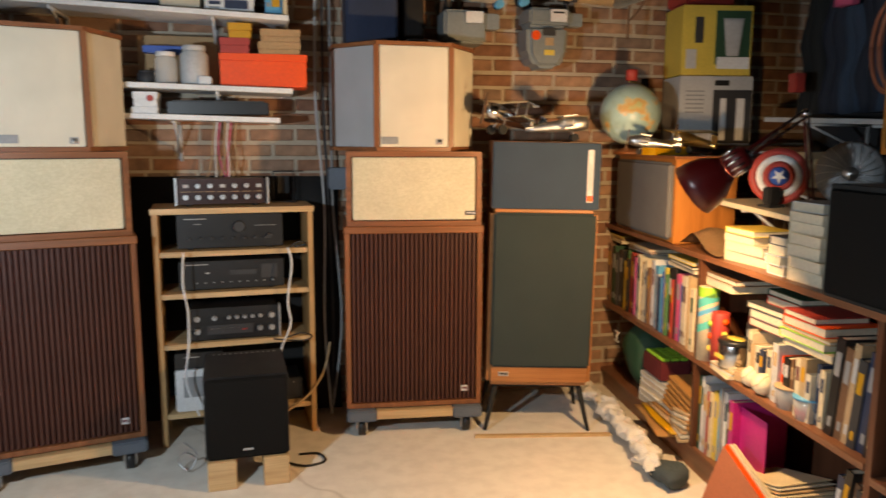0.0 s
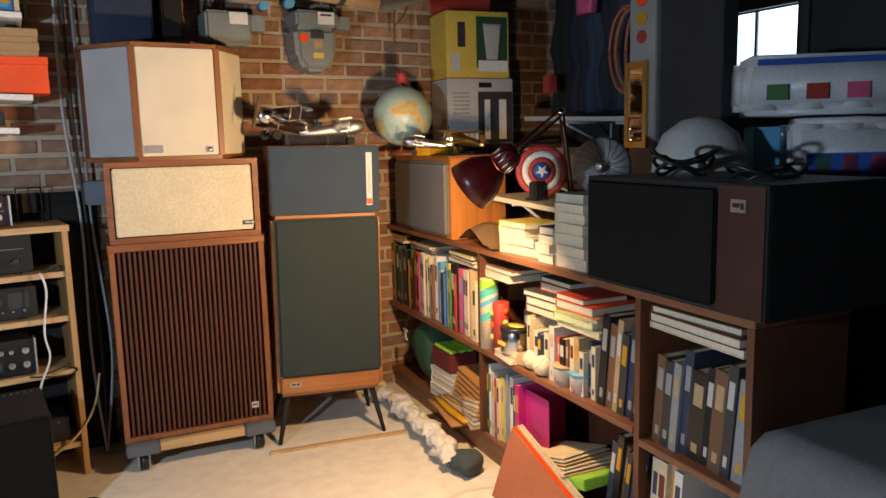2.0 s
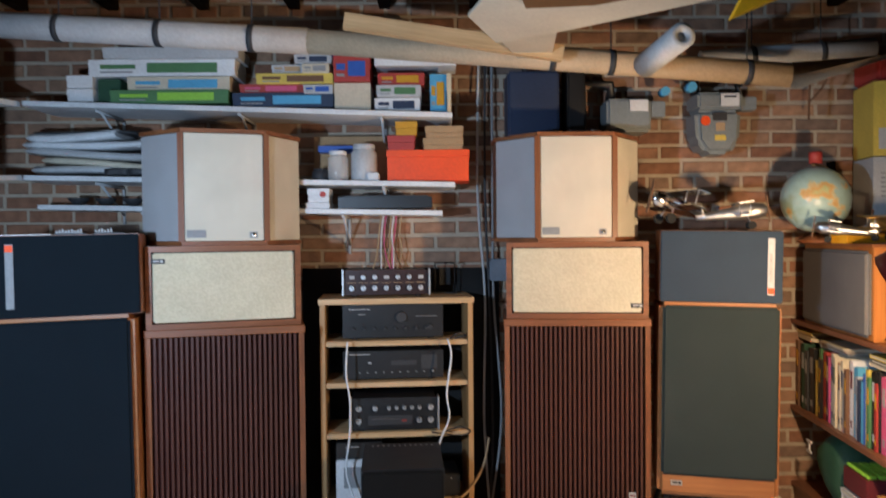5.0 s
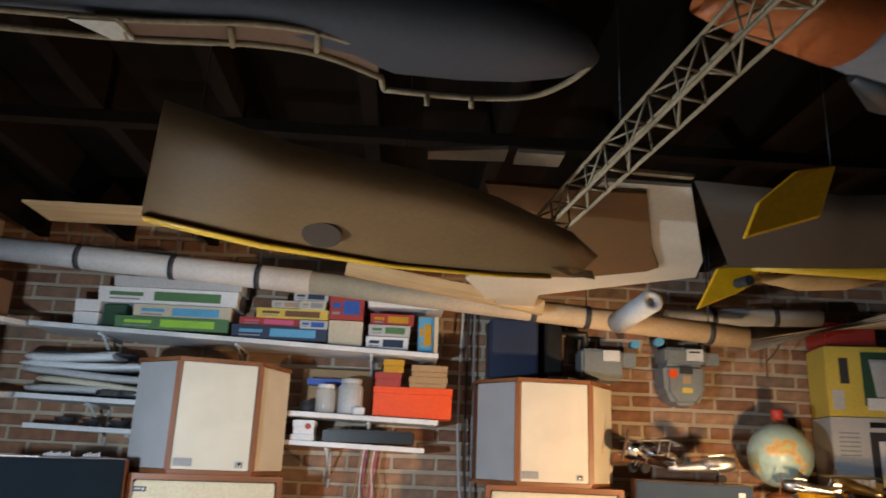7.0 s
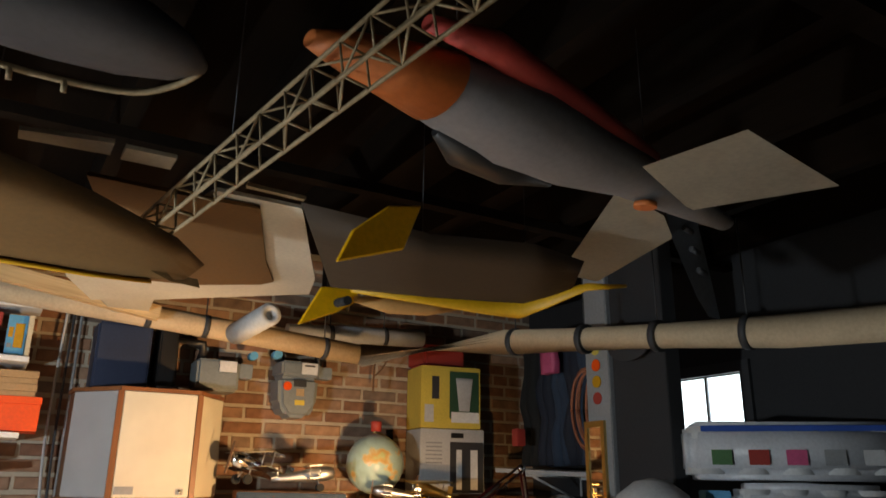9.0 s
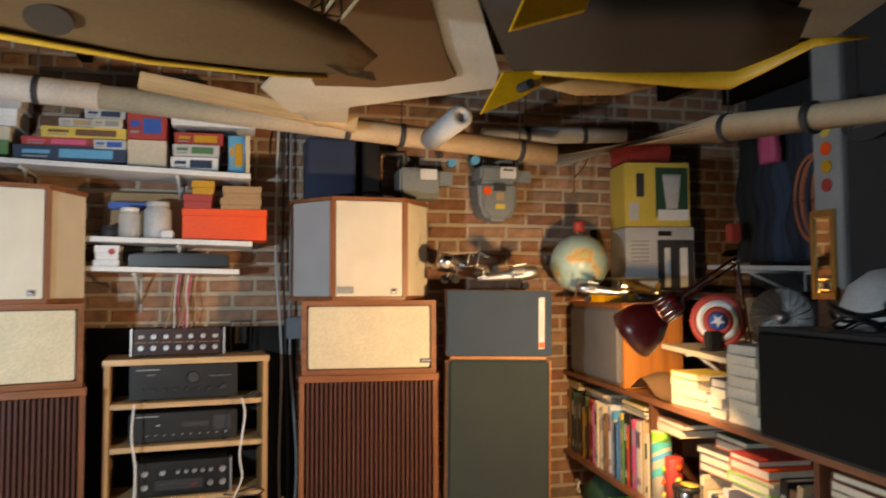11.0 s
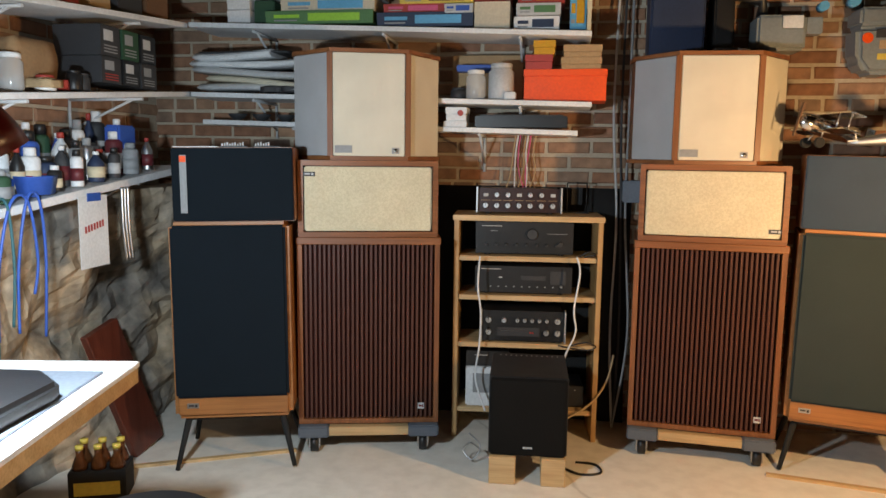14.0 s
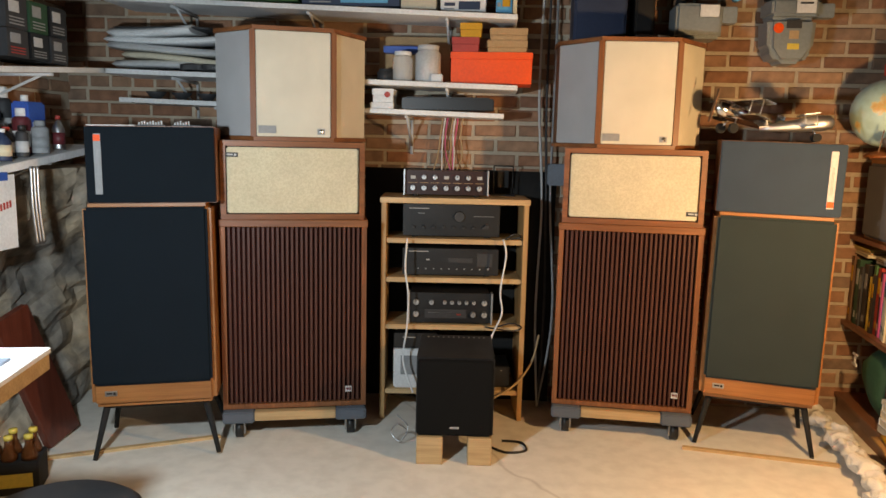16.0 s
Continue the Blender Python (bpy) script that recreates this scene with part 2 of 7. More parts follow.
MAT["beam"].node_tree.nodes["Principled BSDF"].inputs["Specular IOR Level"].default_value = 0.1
MAT["board"] = wood("board", (0.09, 0.02, 0.012), (0.17, 0.045, 0.028), axis=2, rough=0.35)
MAT["balsa"] = wood("balsa", (0.22, 0.15, 0.08), (0.38, 0.28, 0.16), axis=2, rough=0.8)
MAT["linen"] = cloth("linen", (0.74, 0.69, 0.57), (0.58, 0.53, 0.43))
MAT["linen_speckled"] = cloth("linen_speckled", (0.76, 0.70, 0.52), (0.62, 0.56, 0.41), mottled=0.10)
# same cream linen, with the shade of the left face put into its colour
MAT["linen_shaded"] = cloth("linen_shaded", (0.46, 0.46, 0.47), (0.36, 0.36, 0.37))
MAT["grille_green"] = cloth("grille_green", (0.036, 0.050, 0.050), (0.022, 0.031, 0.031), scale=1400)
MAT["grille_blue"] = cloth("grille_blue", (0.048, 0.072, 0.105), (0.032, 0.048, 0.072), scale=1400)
# grille cloth of the left pair, with its dim cool light in the colour
MAT["grille_left_dim"] = cloth("grille_left_dim", (0.0065, 0.0125, 0.0185), (0.004, 0.0075, 0.012), scale=1400)
MAT["cloth_maroon"] = cloth("cloth_maroon", (0.045, 0.008, 0.006), scale=900)
MAT["grille_grey"] = cloth("grille_grey", (0.17, 0.165, 0.165), (0.11, 0.105, 0.105), scale=1400)
MAT["grille_black"] = cloth("grille_black", (0.006, 0.006, 0.006), (0.004, 0.004, 0.004), scale=1400)
MAT["towel"] = cloth("towel", (0.78, 0.75, 0.70), scale=500)
MAT["rag_dark"] = cloth("rag_dark", (0.07, 0.09, 0.10), scale=500)
MAT["carpet"] = cloth("carpet", (0.13, 0.15, 0.18), scale=300, rough=1.0)
MAT["concrete"], MAT["brick"], MAT["granite"], MAT["globe"] = concrete(), brick_mat(), stone_mat(), globe_mat()
MAT["mirror"] = mirror_mat()
MAT["warm_glow"], MAT["cool_glow"] = glow("warm_glow", (1.0, 0.7, 0.4), 6), glow("cool_glow", (0.85, 0.93, 1.0), 6)
MAT["day"] = glow("day", (0.62, 0.83, 1.0), 2.2)
MAT["clear"], MAT["clear_amber"], MAT["film"] = clear("clear_plastic", (0.8, 0.82, 0.83)), clear("amber_glass", (0.10, 0.032, 0.010), 0.08, 0.85), clear("plastic_film", (0.75, 0.77, 0.8), 0.2, 0.85)

# ---- building helpers ----


def bx(bm, x0, x1, y0, y1, z0, z1, m=None):
    """A box between two corners, optionally moved by m."""
    vs = [bm.verts.new((x, y, z)) for z in (z0, z1) for y in (y0, y1) for x in (x0, x1)]
    if m:
        for v in vs:
            v.co = m @ v.co
    for f in ((0, 2, 3, 1), (4, 5, 7, 6), (0, 1, 5, 4), (2, 6, 7, 3), (0, 4, 6, 2), (1, 3, 7, 5)):
        bm.faces.new([vs[i] for i in f])
    return vs


def cyl(bm, a, b, r1, r2=None, seg=20, caps=True):
    """A cylinder or cone between two points."""
    a, b = Vector(a), Vector(b)
    r2 = r1 if r2 is None else r2
    q = (b - a).to_track_quat("Z", "Y").to_matrix()
    ra, rb = [], []
    for i in range(seg):
        w = 2 * math.pi * i / seg
        d = q @ Vector((math.cos(w), math.sin(w), 0))
        ra.append(bm.verts.new(a + d * r1))
        rb.append(bm.verts.new(b + d * r2))
    for i in range(seg):
        f = bm.faces.new((ra[i], ra[(i + 1) % seg], rb[(i + 1) % seg], rb[i]))
        f.smooth = True
    if caps:
        bm.faces.new(ra[::-1])
        bm.faces.new(rb)


def lathe(bm, prof, seg=28, m=None):
    """A turned shape from (radius, height) pairs about z."""
    rings = []
    for r, z in prof:
        ring = []
        for i in range(seg):
            w = 2 * math.pi * i / seg
            co = Vector((r * math.cos(w), r * math.sin(w), z))
            ring.append(bm.verts.new(m @ co if m else co))
        rings.append(ring)
    for a, b in zip(rings, rings[1:]):
        for i in range(seg):
            f = bm.faces.new((a[i], a[(i + 1) % seg], b[(i + 1) % seg], b[i]))
            f.smooth = True
    if prof[0][0] > 0.0005:
        bm.faces.new(rings[0][::-1])
    if prof[-1][0] > 0.0005:
        bm.faces.new(rings[-1])


def prism(bm, pts, z0, z1, m=None):
    """A polygon in x, y drawn up from z0 to z1."""
    lo = [bm.verts.new((*p, z0)) for p in pts]
    hi = [bm.verts.new((*p, z1)) for p in pts]
    if m:
        for v in lo + hi:
            v.co = m @ v.co
    n = len(pts)
    bm.faces.new(lo[::-1])
    bm.faces.new(hi)
    for i in range(n):
        bm.faces.new((lo[i], lo[(i + 1) % n], hi[(i + 1) % n], hi[i]))


def tube(bm, pts, r, seg=8):
    """A round cable or rod along points."""
    pts = [Vector(p) for p in pts]
    rings = []
    for i, p in enumerate(pts):
        d = (pts[min(i + 1, len(pts) - 1)] - pts[max(i - 1, 0)]).normalized()
        q = d.to_track_quat("Z", "Y").to_matrix()
        rings.append([bm.verts.new(p + q @ Vector((math.cos(2 * math.pi * k / seg), math.sin(2 * math.pi * k / seg), 0)) * r) for k in range(seg)])
    for a, b in zip(rings, rings[1:]):
        best = min(range(seg), key=lambda s: (a[0].co - b[s].co).length)
        for k in range(seg):
            f = bm.faces.new((a[k], a[(k + 1) % seg], b[(k + 1 + best) % seg], b[(k + best) % seg]))
            f.smooth = True
    bm.faces.new(rings[0][::-1])
    bm.faces.new(rings[-1])


def curve_pts(ctrl, n=8):
    """Points of a smooth line through control points."""
    c = [Vector(p) for p in ctrl]
    out = []
    for i in range(len(c) - 1):
        p0, p1, p2, p3 = c[max(i - 1, 0)], c[i], c[i + 1], c[min(i + 2, len(c) - 1)]
        for k in range(n):
            u = k / n
            out.append(0.5 * ((2 * p1) + (p2 - p0) * u + (2 * p0 - 5 * p1 + 4 * p2 - p3) * u * u + (3 * p1 - p0 - 3 * p2 + p3) * u ** 3))
    return out + [c[-1]]


def loft(bm, rings):
    """A skin over rings of equally many points, closed at both ends."""
    vr = [[bm.verts.new(p) for p in r] for r in rings]
    n = len(vr[0])
    for a, b in zip(vr, vr[1:]):
        for k in range(n):
            f = bm.faces.new((a[k], a[(k + 1) % n], b[(k + 1) % n], b[k]))
            f.smooth = True
    bm.faces.new(vr[0][::-1])
    bm.faces.new(vr[-1])


def ball(bm, at, r, squash=(1, 1, 1), seg=20):
    m = Matrix.Translation(at) @ Matrix.Diagonal((*squash, 1))
    prof = [(max(0.0004, r * math.sin(math.pi * i / 12)), -r * math.cos(math.pi * i / 12)) for i in range(13)]
    lathe(bm, prof, seg, m)


def soften(bm, width, seg=2):
    """Round the sharp edges."""
    bm.normal_update()
    es = [e for e in bm.edges if len(e.link_faces) == 2 and e.calc_face_angle(0) > 0.5]
    if es:
        bmesh.ops.bevel(bm, geom=es, offset=width, segments=seg, affect="EDGES", clamp_overlap=True)


def rough_up(bm, cuts, amount, scale, seed=0):
    """Wrinkle a mesh with noise."""
    if cuts:
        bmesh.ops.subdivide_edges(bm, edges=bm.edges[:], cuts=cuts, use_grid_fill=True)
    for v in bm.verts:
        d = noise.noise_vector(v.co * scale + Vector((seed * 3.1, seed, 0)))
        v.co += d * amount
    for f in bm.faces:
        f.smooth = True


def mesh_of(name, bm, material):
    bmesh.ops.recalc_face_normals(bm, faces=bm.faces[:])
    me = bpy.data.meshes.new(name)
    bm.to_mesh(me)
    bm.free()
    me.materials.append(MAT[material])
    return me


def part(name, bm, material, parent, label=""):
    ob = new(name, mesh_of(name, bm, material))
    ob.parent = parent
    return tagged(ob, label)


def solo(name, bm, material, m, label, category, group="", kind=""):
    ob = new(name, mesh_of(name, bm, material))
    ob.matrix_basis = m
    return tagged(ob, label, category, group, kind)


def thing(name, m, label, category, group="", kind=""):
    ob = new(name)
    ob.empty_display_size = 0.05
    ob.matrix_basis = m
    return tagged(ob, label, category, group, kind)


def box_part(name, dims, material, parent, label="", bevel=0.0, m=None):
    bm = bmesh.new()
    bx(bm, *dims, m)
    if bevel:
        soften(bm, bevel)
    return part(name, bm, material, parent, label)


def B():
    return bmesh.new()


# ---- the room ----
WALL_Y, WALL_L, WALL_R, BACK_Y, CEIL = 3.62, -2.12, 2.86, -2.4, 2.55
bm = B()
bx(bm, -2.6, 3.6, -2.8, 4.0, -0.15, 0)
solo("floor", bm, "concrete", Matrix(), "worn pale concrete basement floor with cracks", "floor", kind="structure")
wall_north = thing("wall_north", Matrix(), "old brown brick basement wall with thick mortar", "wall", kind="structure")
box_part("mortar_bed", (-2.6, 3.4, WALL_Y + 0.006, WALL_Y + 0.25, 0, CEIL), "mortar", wall_north)
bm = B()
bx(bm, WALL_L - 0.2, WALL_L, BACK_Y, WALL_Y, 0, CEIL)
wall_west = solo("wall_west", bm, "mortar", Matrix(), "brick upper part of the basement side wall", "wall", kind="structure")
bm = B()
bx(bm, -2.4, 3.4, BACK_Y - 0.2, BACK_Y, 0, CEIL)
solo("wall_south", bm, "dark_wall", Matrix(), "dark basement wall behind the camera", "wall", kind="structure")
WY0, WY1, WZ0, WZ1 = 2.06, 2.61, 1.50, 1.84
wall_east = thing("wall_east", Matrix(), "dark unlit basement wall with a small window", "wall", kind="structure")
bm = B()
bx(bm, WALL_R, WALL_R + 0.25, BACK_Y, WY0, 0, CEIL)
bx(bm, WALL_R, WALL_R + 0.25, WY1, WALL_Y, 0, CEIL)
bx(bm, WALL_R, WALL_R + 0.25, WY0, WY1, 0, WZ0)
bx(bm, WALL_R, WALL_R + 0.25, WY0, WY1, WZ1, CEIL)
part("masonry", bm, "dark_wall", wall_east)
window_1 = thing("window_1", pose(WALL_R, 0, 0), "small bright basement window with frosted daylight", "window", kind="structure")
bm = B()
bx(bm, -0.02, 0.05, WY0 - 0.05, WY0, WZ0 - 0.05, WZ1 + 0.05)
bx(bm, -0.02, 0.05, WY0, WY1, WZ1, WZ1 + 0.05)
bx(bm, -0.02, 0.05, WY0, WY1, WZ0 - 0.05, WZ0)
part("window_frame", bm, "charcoal", window_1)
box_part("window_jamb", (-0.03, 0.06, WY1, WY1 + 0.05, WZ0, WZ1), "rust", window_1, "orange painted jamb")
box_part("pane", (0.05, 0.054, WY0 + 0.25, WY1, WZ0, WZ1), "day", window_1, "glowing frosted pane")
box_part("pane", (0.05, 0.054, WY0, WY0 + 0.235, WZ0, WZ1), "day", window_1, "glowing frosted pane")
box_part("mullion", (0.04, 0.07, WY0 + 0.235, WY0 + 0.25, WZ0, WZ1), "light_grey", window_1)
ceiling = thing("ceiling", Matrix(), "dark wooden joists and floor boards overhead, with shade in their colour", "ceiling", kind="structure")
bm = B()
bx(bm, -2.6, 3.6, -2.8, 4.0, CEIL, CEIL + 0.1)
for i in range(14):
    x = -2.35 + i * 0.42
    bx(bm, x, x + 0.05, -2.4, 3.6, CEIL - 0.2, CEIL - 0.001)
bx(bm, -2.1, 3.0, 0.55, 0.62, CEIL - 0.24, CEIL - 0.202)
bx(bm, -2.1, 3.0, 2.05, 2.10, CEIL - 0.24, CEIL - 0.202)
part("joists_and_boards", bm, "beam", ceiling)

# rough granite foundation along the side wall
bm = B()
NU, NV = 90, 34
grid = []
for j in range(NV + 1):
    row = []
    for i in range(NU + 1):
        y, z = BACK_Y + (WALL_Y - BACK_Y) * i / NU, 1.12 * j / NV
        p = Vector((0, y * 1.1, z * 1.4))
        cell = noise.cell_vector(Vector((0, y * 1.25 + noise.noise(p * 2) * 0.5, z * 1.7)))
        bulge = 0.10 * cell.x + 0.10 * noise.fractal(p * 1.7, 0.9, 2.0, 5) + 0.03 * noise.noise(p * 9)
        row.append(bm.verts.new((WALL_L + 0.10 + bulge, y, z)))
    grid.append(row)
for j in range(NV):
    for i in range(NU):
        bm.faces.new((grid[j][i], grid[j][i + 1], grid[j + 1][i + 1], grid[j + 1][i]))
top = [bm.verts.new((WALL_L, v.co.y, 1.12)) for v in grid[-1]]
for i in range(NU):
    bm.faces.new((grid[-1][i], grid[-1][i + 1], top[i + 1], top[i]))
solo("wall_foundation", bm, "granite", Matrix(), "rough grey and tan granite foundation wall", "wall", kind="structure")


def shelf_board(name, a, b, depth, back, label, support="x", mat="white_paint", th=0.022):
    """A shelf along a wall between two front corners, whose top is given, with brackets below."""
    a, b, back = Vector(a), Vector(b), Vector(back)
    t = thing(name, Matrix(), label, "shelf")
    bm = B()
    vs = []
    for p in (a, b, b + back * depth, a + back * depth):
        vs.append((bm.verts.new(p), bm.verts.new(p - Vector((0, 0, th)))))
    bm.faces.new([v[0] for v in vs])
    bm.faces.new([v[1] for v in vs][::-1])
    for i in range(4):
        j = (i + 1) % 4
        bm.faces.new((vs[i][0], vs[i][1], vs[j][1], vs[j][0]))
    soften(bm, 0.002, 1)
    part("board", bm, mat, t)
    n = max(2, round((b - a).length / 0.7))
    for i in range(n):
        p = a.lerp(b, (i + 0.5) / n)
        bm = B()
        q0, q1 = p + back * 0.03 - Vector((0, 0, th)), p + back * depth - Vector((0, 0, th))
        tube(bm, [q0 - Vector((0, 0, 0.008)), q1 - Vector((0, 0, 0.012))], 0.007, 6)
        tube(bm, [q0 - Vector((0, 0, 0.012)) + back * 0.05, q1 - Vector((0, 0, 0.14))], 0.006, 6)
        tube(bm, [q1 - Vector((0, 0, 0.01)), q1 - Vector((0, 0, 0.18))], 0.007, 6)
        part("bracket", bm, "light_grey", t)
    return t


def zs(x, z_left, z_right, x_left=-1.76, x_right=0.08):
    return z_left + (z_right - z_left) * (x - x_left) / (x_right - x_left)


SH1, SH2, SH3 = (1.883, 1.820), (1.566, 1.522), (1.440, 1.400)
shelf_board("wall_shelf", (-1.76, 3.30, SH1[0]), (0.08, 3.30, SH1[1]), 0.315, (0, 1, 0), "long white wall shelf stacked with model kit boxes")
shelf_board("wall_shelf", (-1.77, 3.30, SH2[0]), (0.09, 3.30, SH2[1]), 0.315, (0, 1, 0), "white wall shelf with plans, jars and shoe boxes")
shelf_board("wall_shelf", (-1.71, 3.32, SH3[0]), (0.035, 3.32, SH3[1]), 0.295, (0, 1, 0), "narrow white wall shelf with small bowls")
shelf_board("side_shelf", (-1.74, 1.2, 1.70), (-1.74, 3.26, 1.872), 0.37, (-1, 0, 0), "white side wall shelf with cartons", mat="white_paint")
shelf_board("side_shelf", (-1.74, 1.2, 1.395), (-1.74, 3.26, 1.563), 0.37, (-1, 0, 0), "white side wall shelf crowded with boxes and jars")
shelf_board("side_bench", (-1.74, 1.2, 1.02), (-1.74, 3.20, 1.225), 0.37, (-1, 0, 0), "white workbench shelf crowded with bottles and spray cans", th=0.03)

# ---- loudspeakers ----


def caster(parent, x, y, top):
    bm = B()
    cyl(bm, (x - 0.016, y, 0.038), (x + 0.016, y, 0.038), 0.038, seg=18)
    w = part("caster_wheel", bm, "black", parent)
    bm = B()
    bx(bm, x - 0.024, x - 0.018, y - 0.02, y + 0.02, 0.02, top)
    bx(bm, x + 0.018, x + 0.024, y - 0.02, y + 0.02, 0.02, top)
    bx(bm, x - 0.03, x + 0.03, y - 0.03, y + 0.03, top - 0.006, top)
    part("caster_fork", bm, "steel", parent)


def dolly(m, group="dollies"):
    t = thing("dolly", m, "wooden furniture dolly with carpeted ends on black casters", "dolly", group)
    for x0, x1 in ((-0.30, -0.17), (0.17, 0.30)):
        box_part("carpeted_end", (x0, x1, 0.0, 0.44, 0.078, 0.128), "carpet", t, "grey carpet padding", 0.006)
    for y in (0.03, 0.36):
        box_part("crossbar", (-0.172, 0.172, y - 0.02, y + 0.07, 0.084, 0.122), "pine_x", t, "pale pine crossbar", 0.003)
    for x in (-0.235, 0.235):
        for y in (0.06, 0.38):
            caster(t, x, y, 0.079)
    return t


def badge(parent, x, y, z, w, h, mat="steel", rim="black", name="badge"):
    bm = B()
    bx(bm, x - w / 2, x + w / 2, y - 0.003, y + 0.002, z - h / 2, z + h / 2)
    ob = part(name, bm, mat, parent)
    bm = B()
    bx(bm, x - w * 0.36, x + w * 0.10, y - 0.0045, y - 0.003, z - h * 0.12, z + h * 0.22)
    bx(bm, x + w * 0.18, x + w * 0.38, y - 0.0045, y - 0.003, z - h * 0.25, z + h * 0.25)
    part("badge_mark", bm, rim, ob)


def case_boards(t, w, h, d, b, mat):
    """The boards of an open-fronted case, w by h by d, each b thick, and the baffle inside."""
    box_part("top_panel", (-w / 2, w / 2, 0, d, h - b, h), mat, t, "", 0.0015)
    box_part("bottom_panel", (-w / 2, w / 2, 0, d, 0, b), mat, t, "", 0.0015)
    box_part("side_panel", (-w / 2, -w / 2 + b, 0, d, b, h - b), mat, t)
    box_part("side_panel", (w / 2 - b, w / 2, 0, d, b, h - b), mat, t)
    box_part("baffle", (-w / 2 + b, w / 2 - b, 0.05, d - 0.01, b, h - b), "matte_black", t)


def slatted_speaker(m, label):
    """Floor speaker: walnut case, front of vertical slats."""
    t = thing("floor_speaker", m, label, "loudspeaker", "slatted floor speakers")
    w, h = 0.60, 0.81
    case_boards(t, w, h, 0.50, 0.021, "walnut")
    bm = B()
    bx(bm, -w / 2 - 0.004, w / 2 + 0.004, -0.006, 0.49, h - 0.03, h + 0.001)
    soften(bm, 0.003, 1)
    part("top_board", bm, "walnut_x", t)
    box_part("grille_cloth", (-w / 2 + 0.022, w / 2 - 0.022, 0.024, 0.03, 0.022, h - 0.031), "cloth_maroon", t, "dark maroon cloth behind the slats")
    n = 28
    gap = (w - 0.052) / n
    sl = B()
    prism(sl, ((-gap * 0.36, 0.014), (-gap * 0.22, 0), (gap * 0.22, 0), (gap * 0.36, 0.014)), 0.024, h - 0.033)
    me = mesh_of("slat", sl, "slat")
    for i in range(n):
        ob = new("slat", me)
        ob.parent = t
        ob.matrix_basis = Matrix.Translation((-w / 2 + 0.026 + gap * (i + 0.5), 0.006, 0))
    badge(t, w / 2 - 0.075, 0.004, 0.075, 0.028, 0.025, "light_grey", "maroon")
    return t


def linen_speaker(m, label, mid_badge):
    """Bookshelf speaker on its side: walnut frame, cream cloth."""
    t = thing("bookshelf_speaker", m, label, "loudspeaker", "linen speakers")
    w, h = 0.582, 0.319
    case_boards(t, w, h, 0.33, 0.022, "walnut_x")
    bm = B()
    bx(bm, -w / 2 + 0.026, w / 2 - 0.026, 0.006, 0.03, 0.026, h - 0.026)
    soften(bm, 0.005)
    part("grille", bm, "linen_speckled", t, "cream speckled linen grille")
    badge(t, *mid_badge, 0.05, 0.018, "charcoal", "light_grey")
    return t


def three_sided_speaker(m, label):
    """Top speaker with three cloth faces between walnut posts."""
    t = thing("three_sided_speaker", m, label, "loudspeaker", "three-sided speakers")
    h = 0.449
    fw, tw, sd = 0.319, 0.635, 0.20
    out = ((-fw / 2, 0), (fw / 2, 0), (tw / 2, sd), (tw / 2, 0.34), (-tw / 2, 0.34), (-tw / 2, sd))
    bm = B()
    prism(bm, out, h - 0.016, h)
    part("top_board", bm, "walnut_x", t)
    bm = B()
    prism(bm, out, 0, 0.016)
    part("base_board", bm, "walnut_x", t)
    bm = B()
    prism(bm, [(x * 0.965, 0.02 + y * 0.96) for x, y in out], 0.017, h - 0.017)
    part("carcass", bm, "brown", t)
    # the left face takes a greyer linen in place of its weaker, cooler light
    for a, b, mat, lab in ((out[0], out[1], "linen", "cream linen front grille"), (out[1], out[2], "linen", "cream linen side grille"), (out[5], out[0], "linen_shaded", "cream linen side grille shaded grey in its colour")):
        a, b = Vector((*a, 0)), Vector((*b, 0))
        d = (b - a).normalized()
        nrm = Vector((d.y, -d.x, 0))
        ln = (b - a).length
        mm = Matrix.Translation(a) @ Matrix(((d.x, -nrm.x, 0, 0), (d.y, -nrm.y, 0, 0), (0, 0, 1, 0), (0, 0, 0, 1)))
        bm = B()
        g = 0.013
        bx(bm, g, ln - g, -0.001, 0.019, 0.018, h - 0.018)
        soften(bm, 0.003)
        for v in bm.verts:
            v.co = mm @ v.co
        part("grille", bm, mat, t, lab)
    for (x, y) in (out[0], out[1]):
        box_part("post", (x - 0.011, x + 0.011, y - 0.003, y + 0.022, 0.0165, h - 0.0165), "walnut", t)
    badge(t, -0.105, -0.002, 0.045, 0.07, 0.03, "grey", "grey")
    bm = B()
    bx(bm, 0.093, 0.123, -0.004, 0.002, 0.028, 0.052)
    part("emblem_plate", bm, "grey", t)
    bm = B()
    ball(bm, (0.108, -0.006, 0.040), 0.010, (1, 0.5, 1), 14)
    part("emblem", bm, "chrome", t, "bright chrome emblem")
    return t


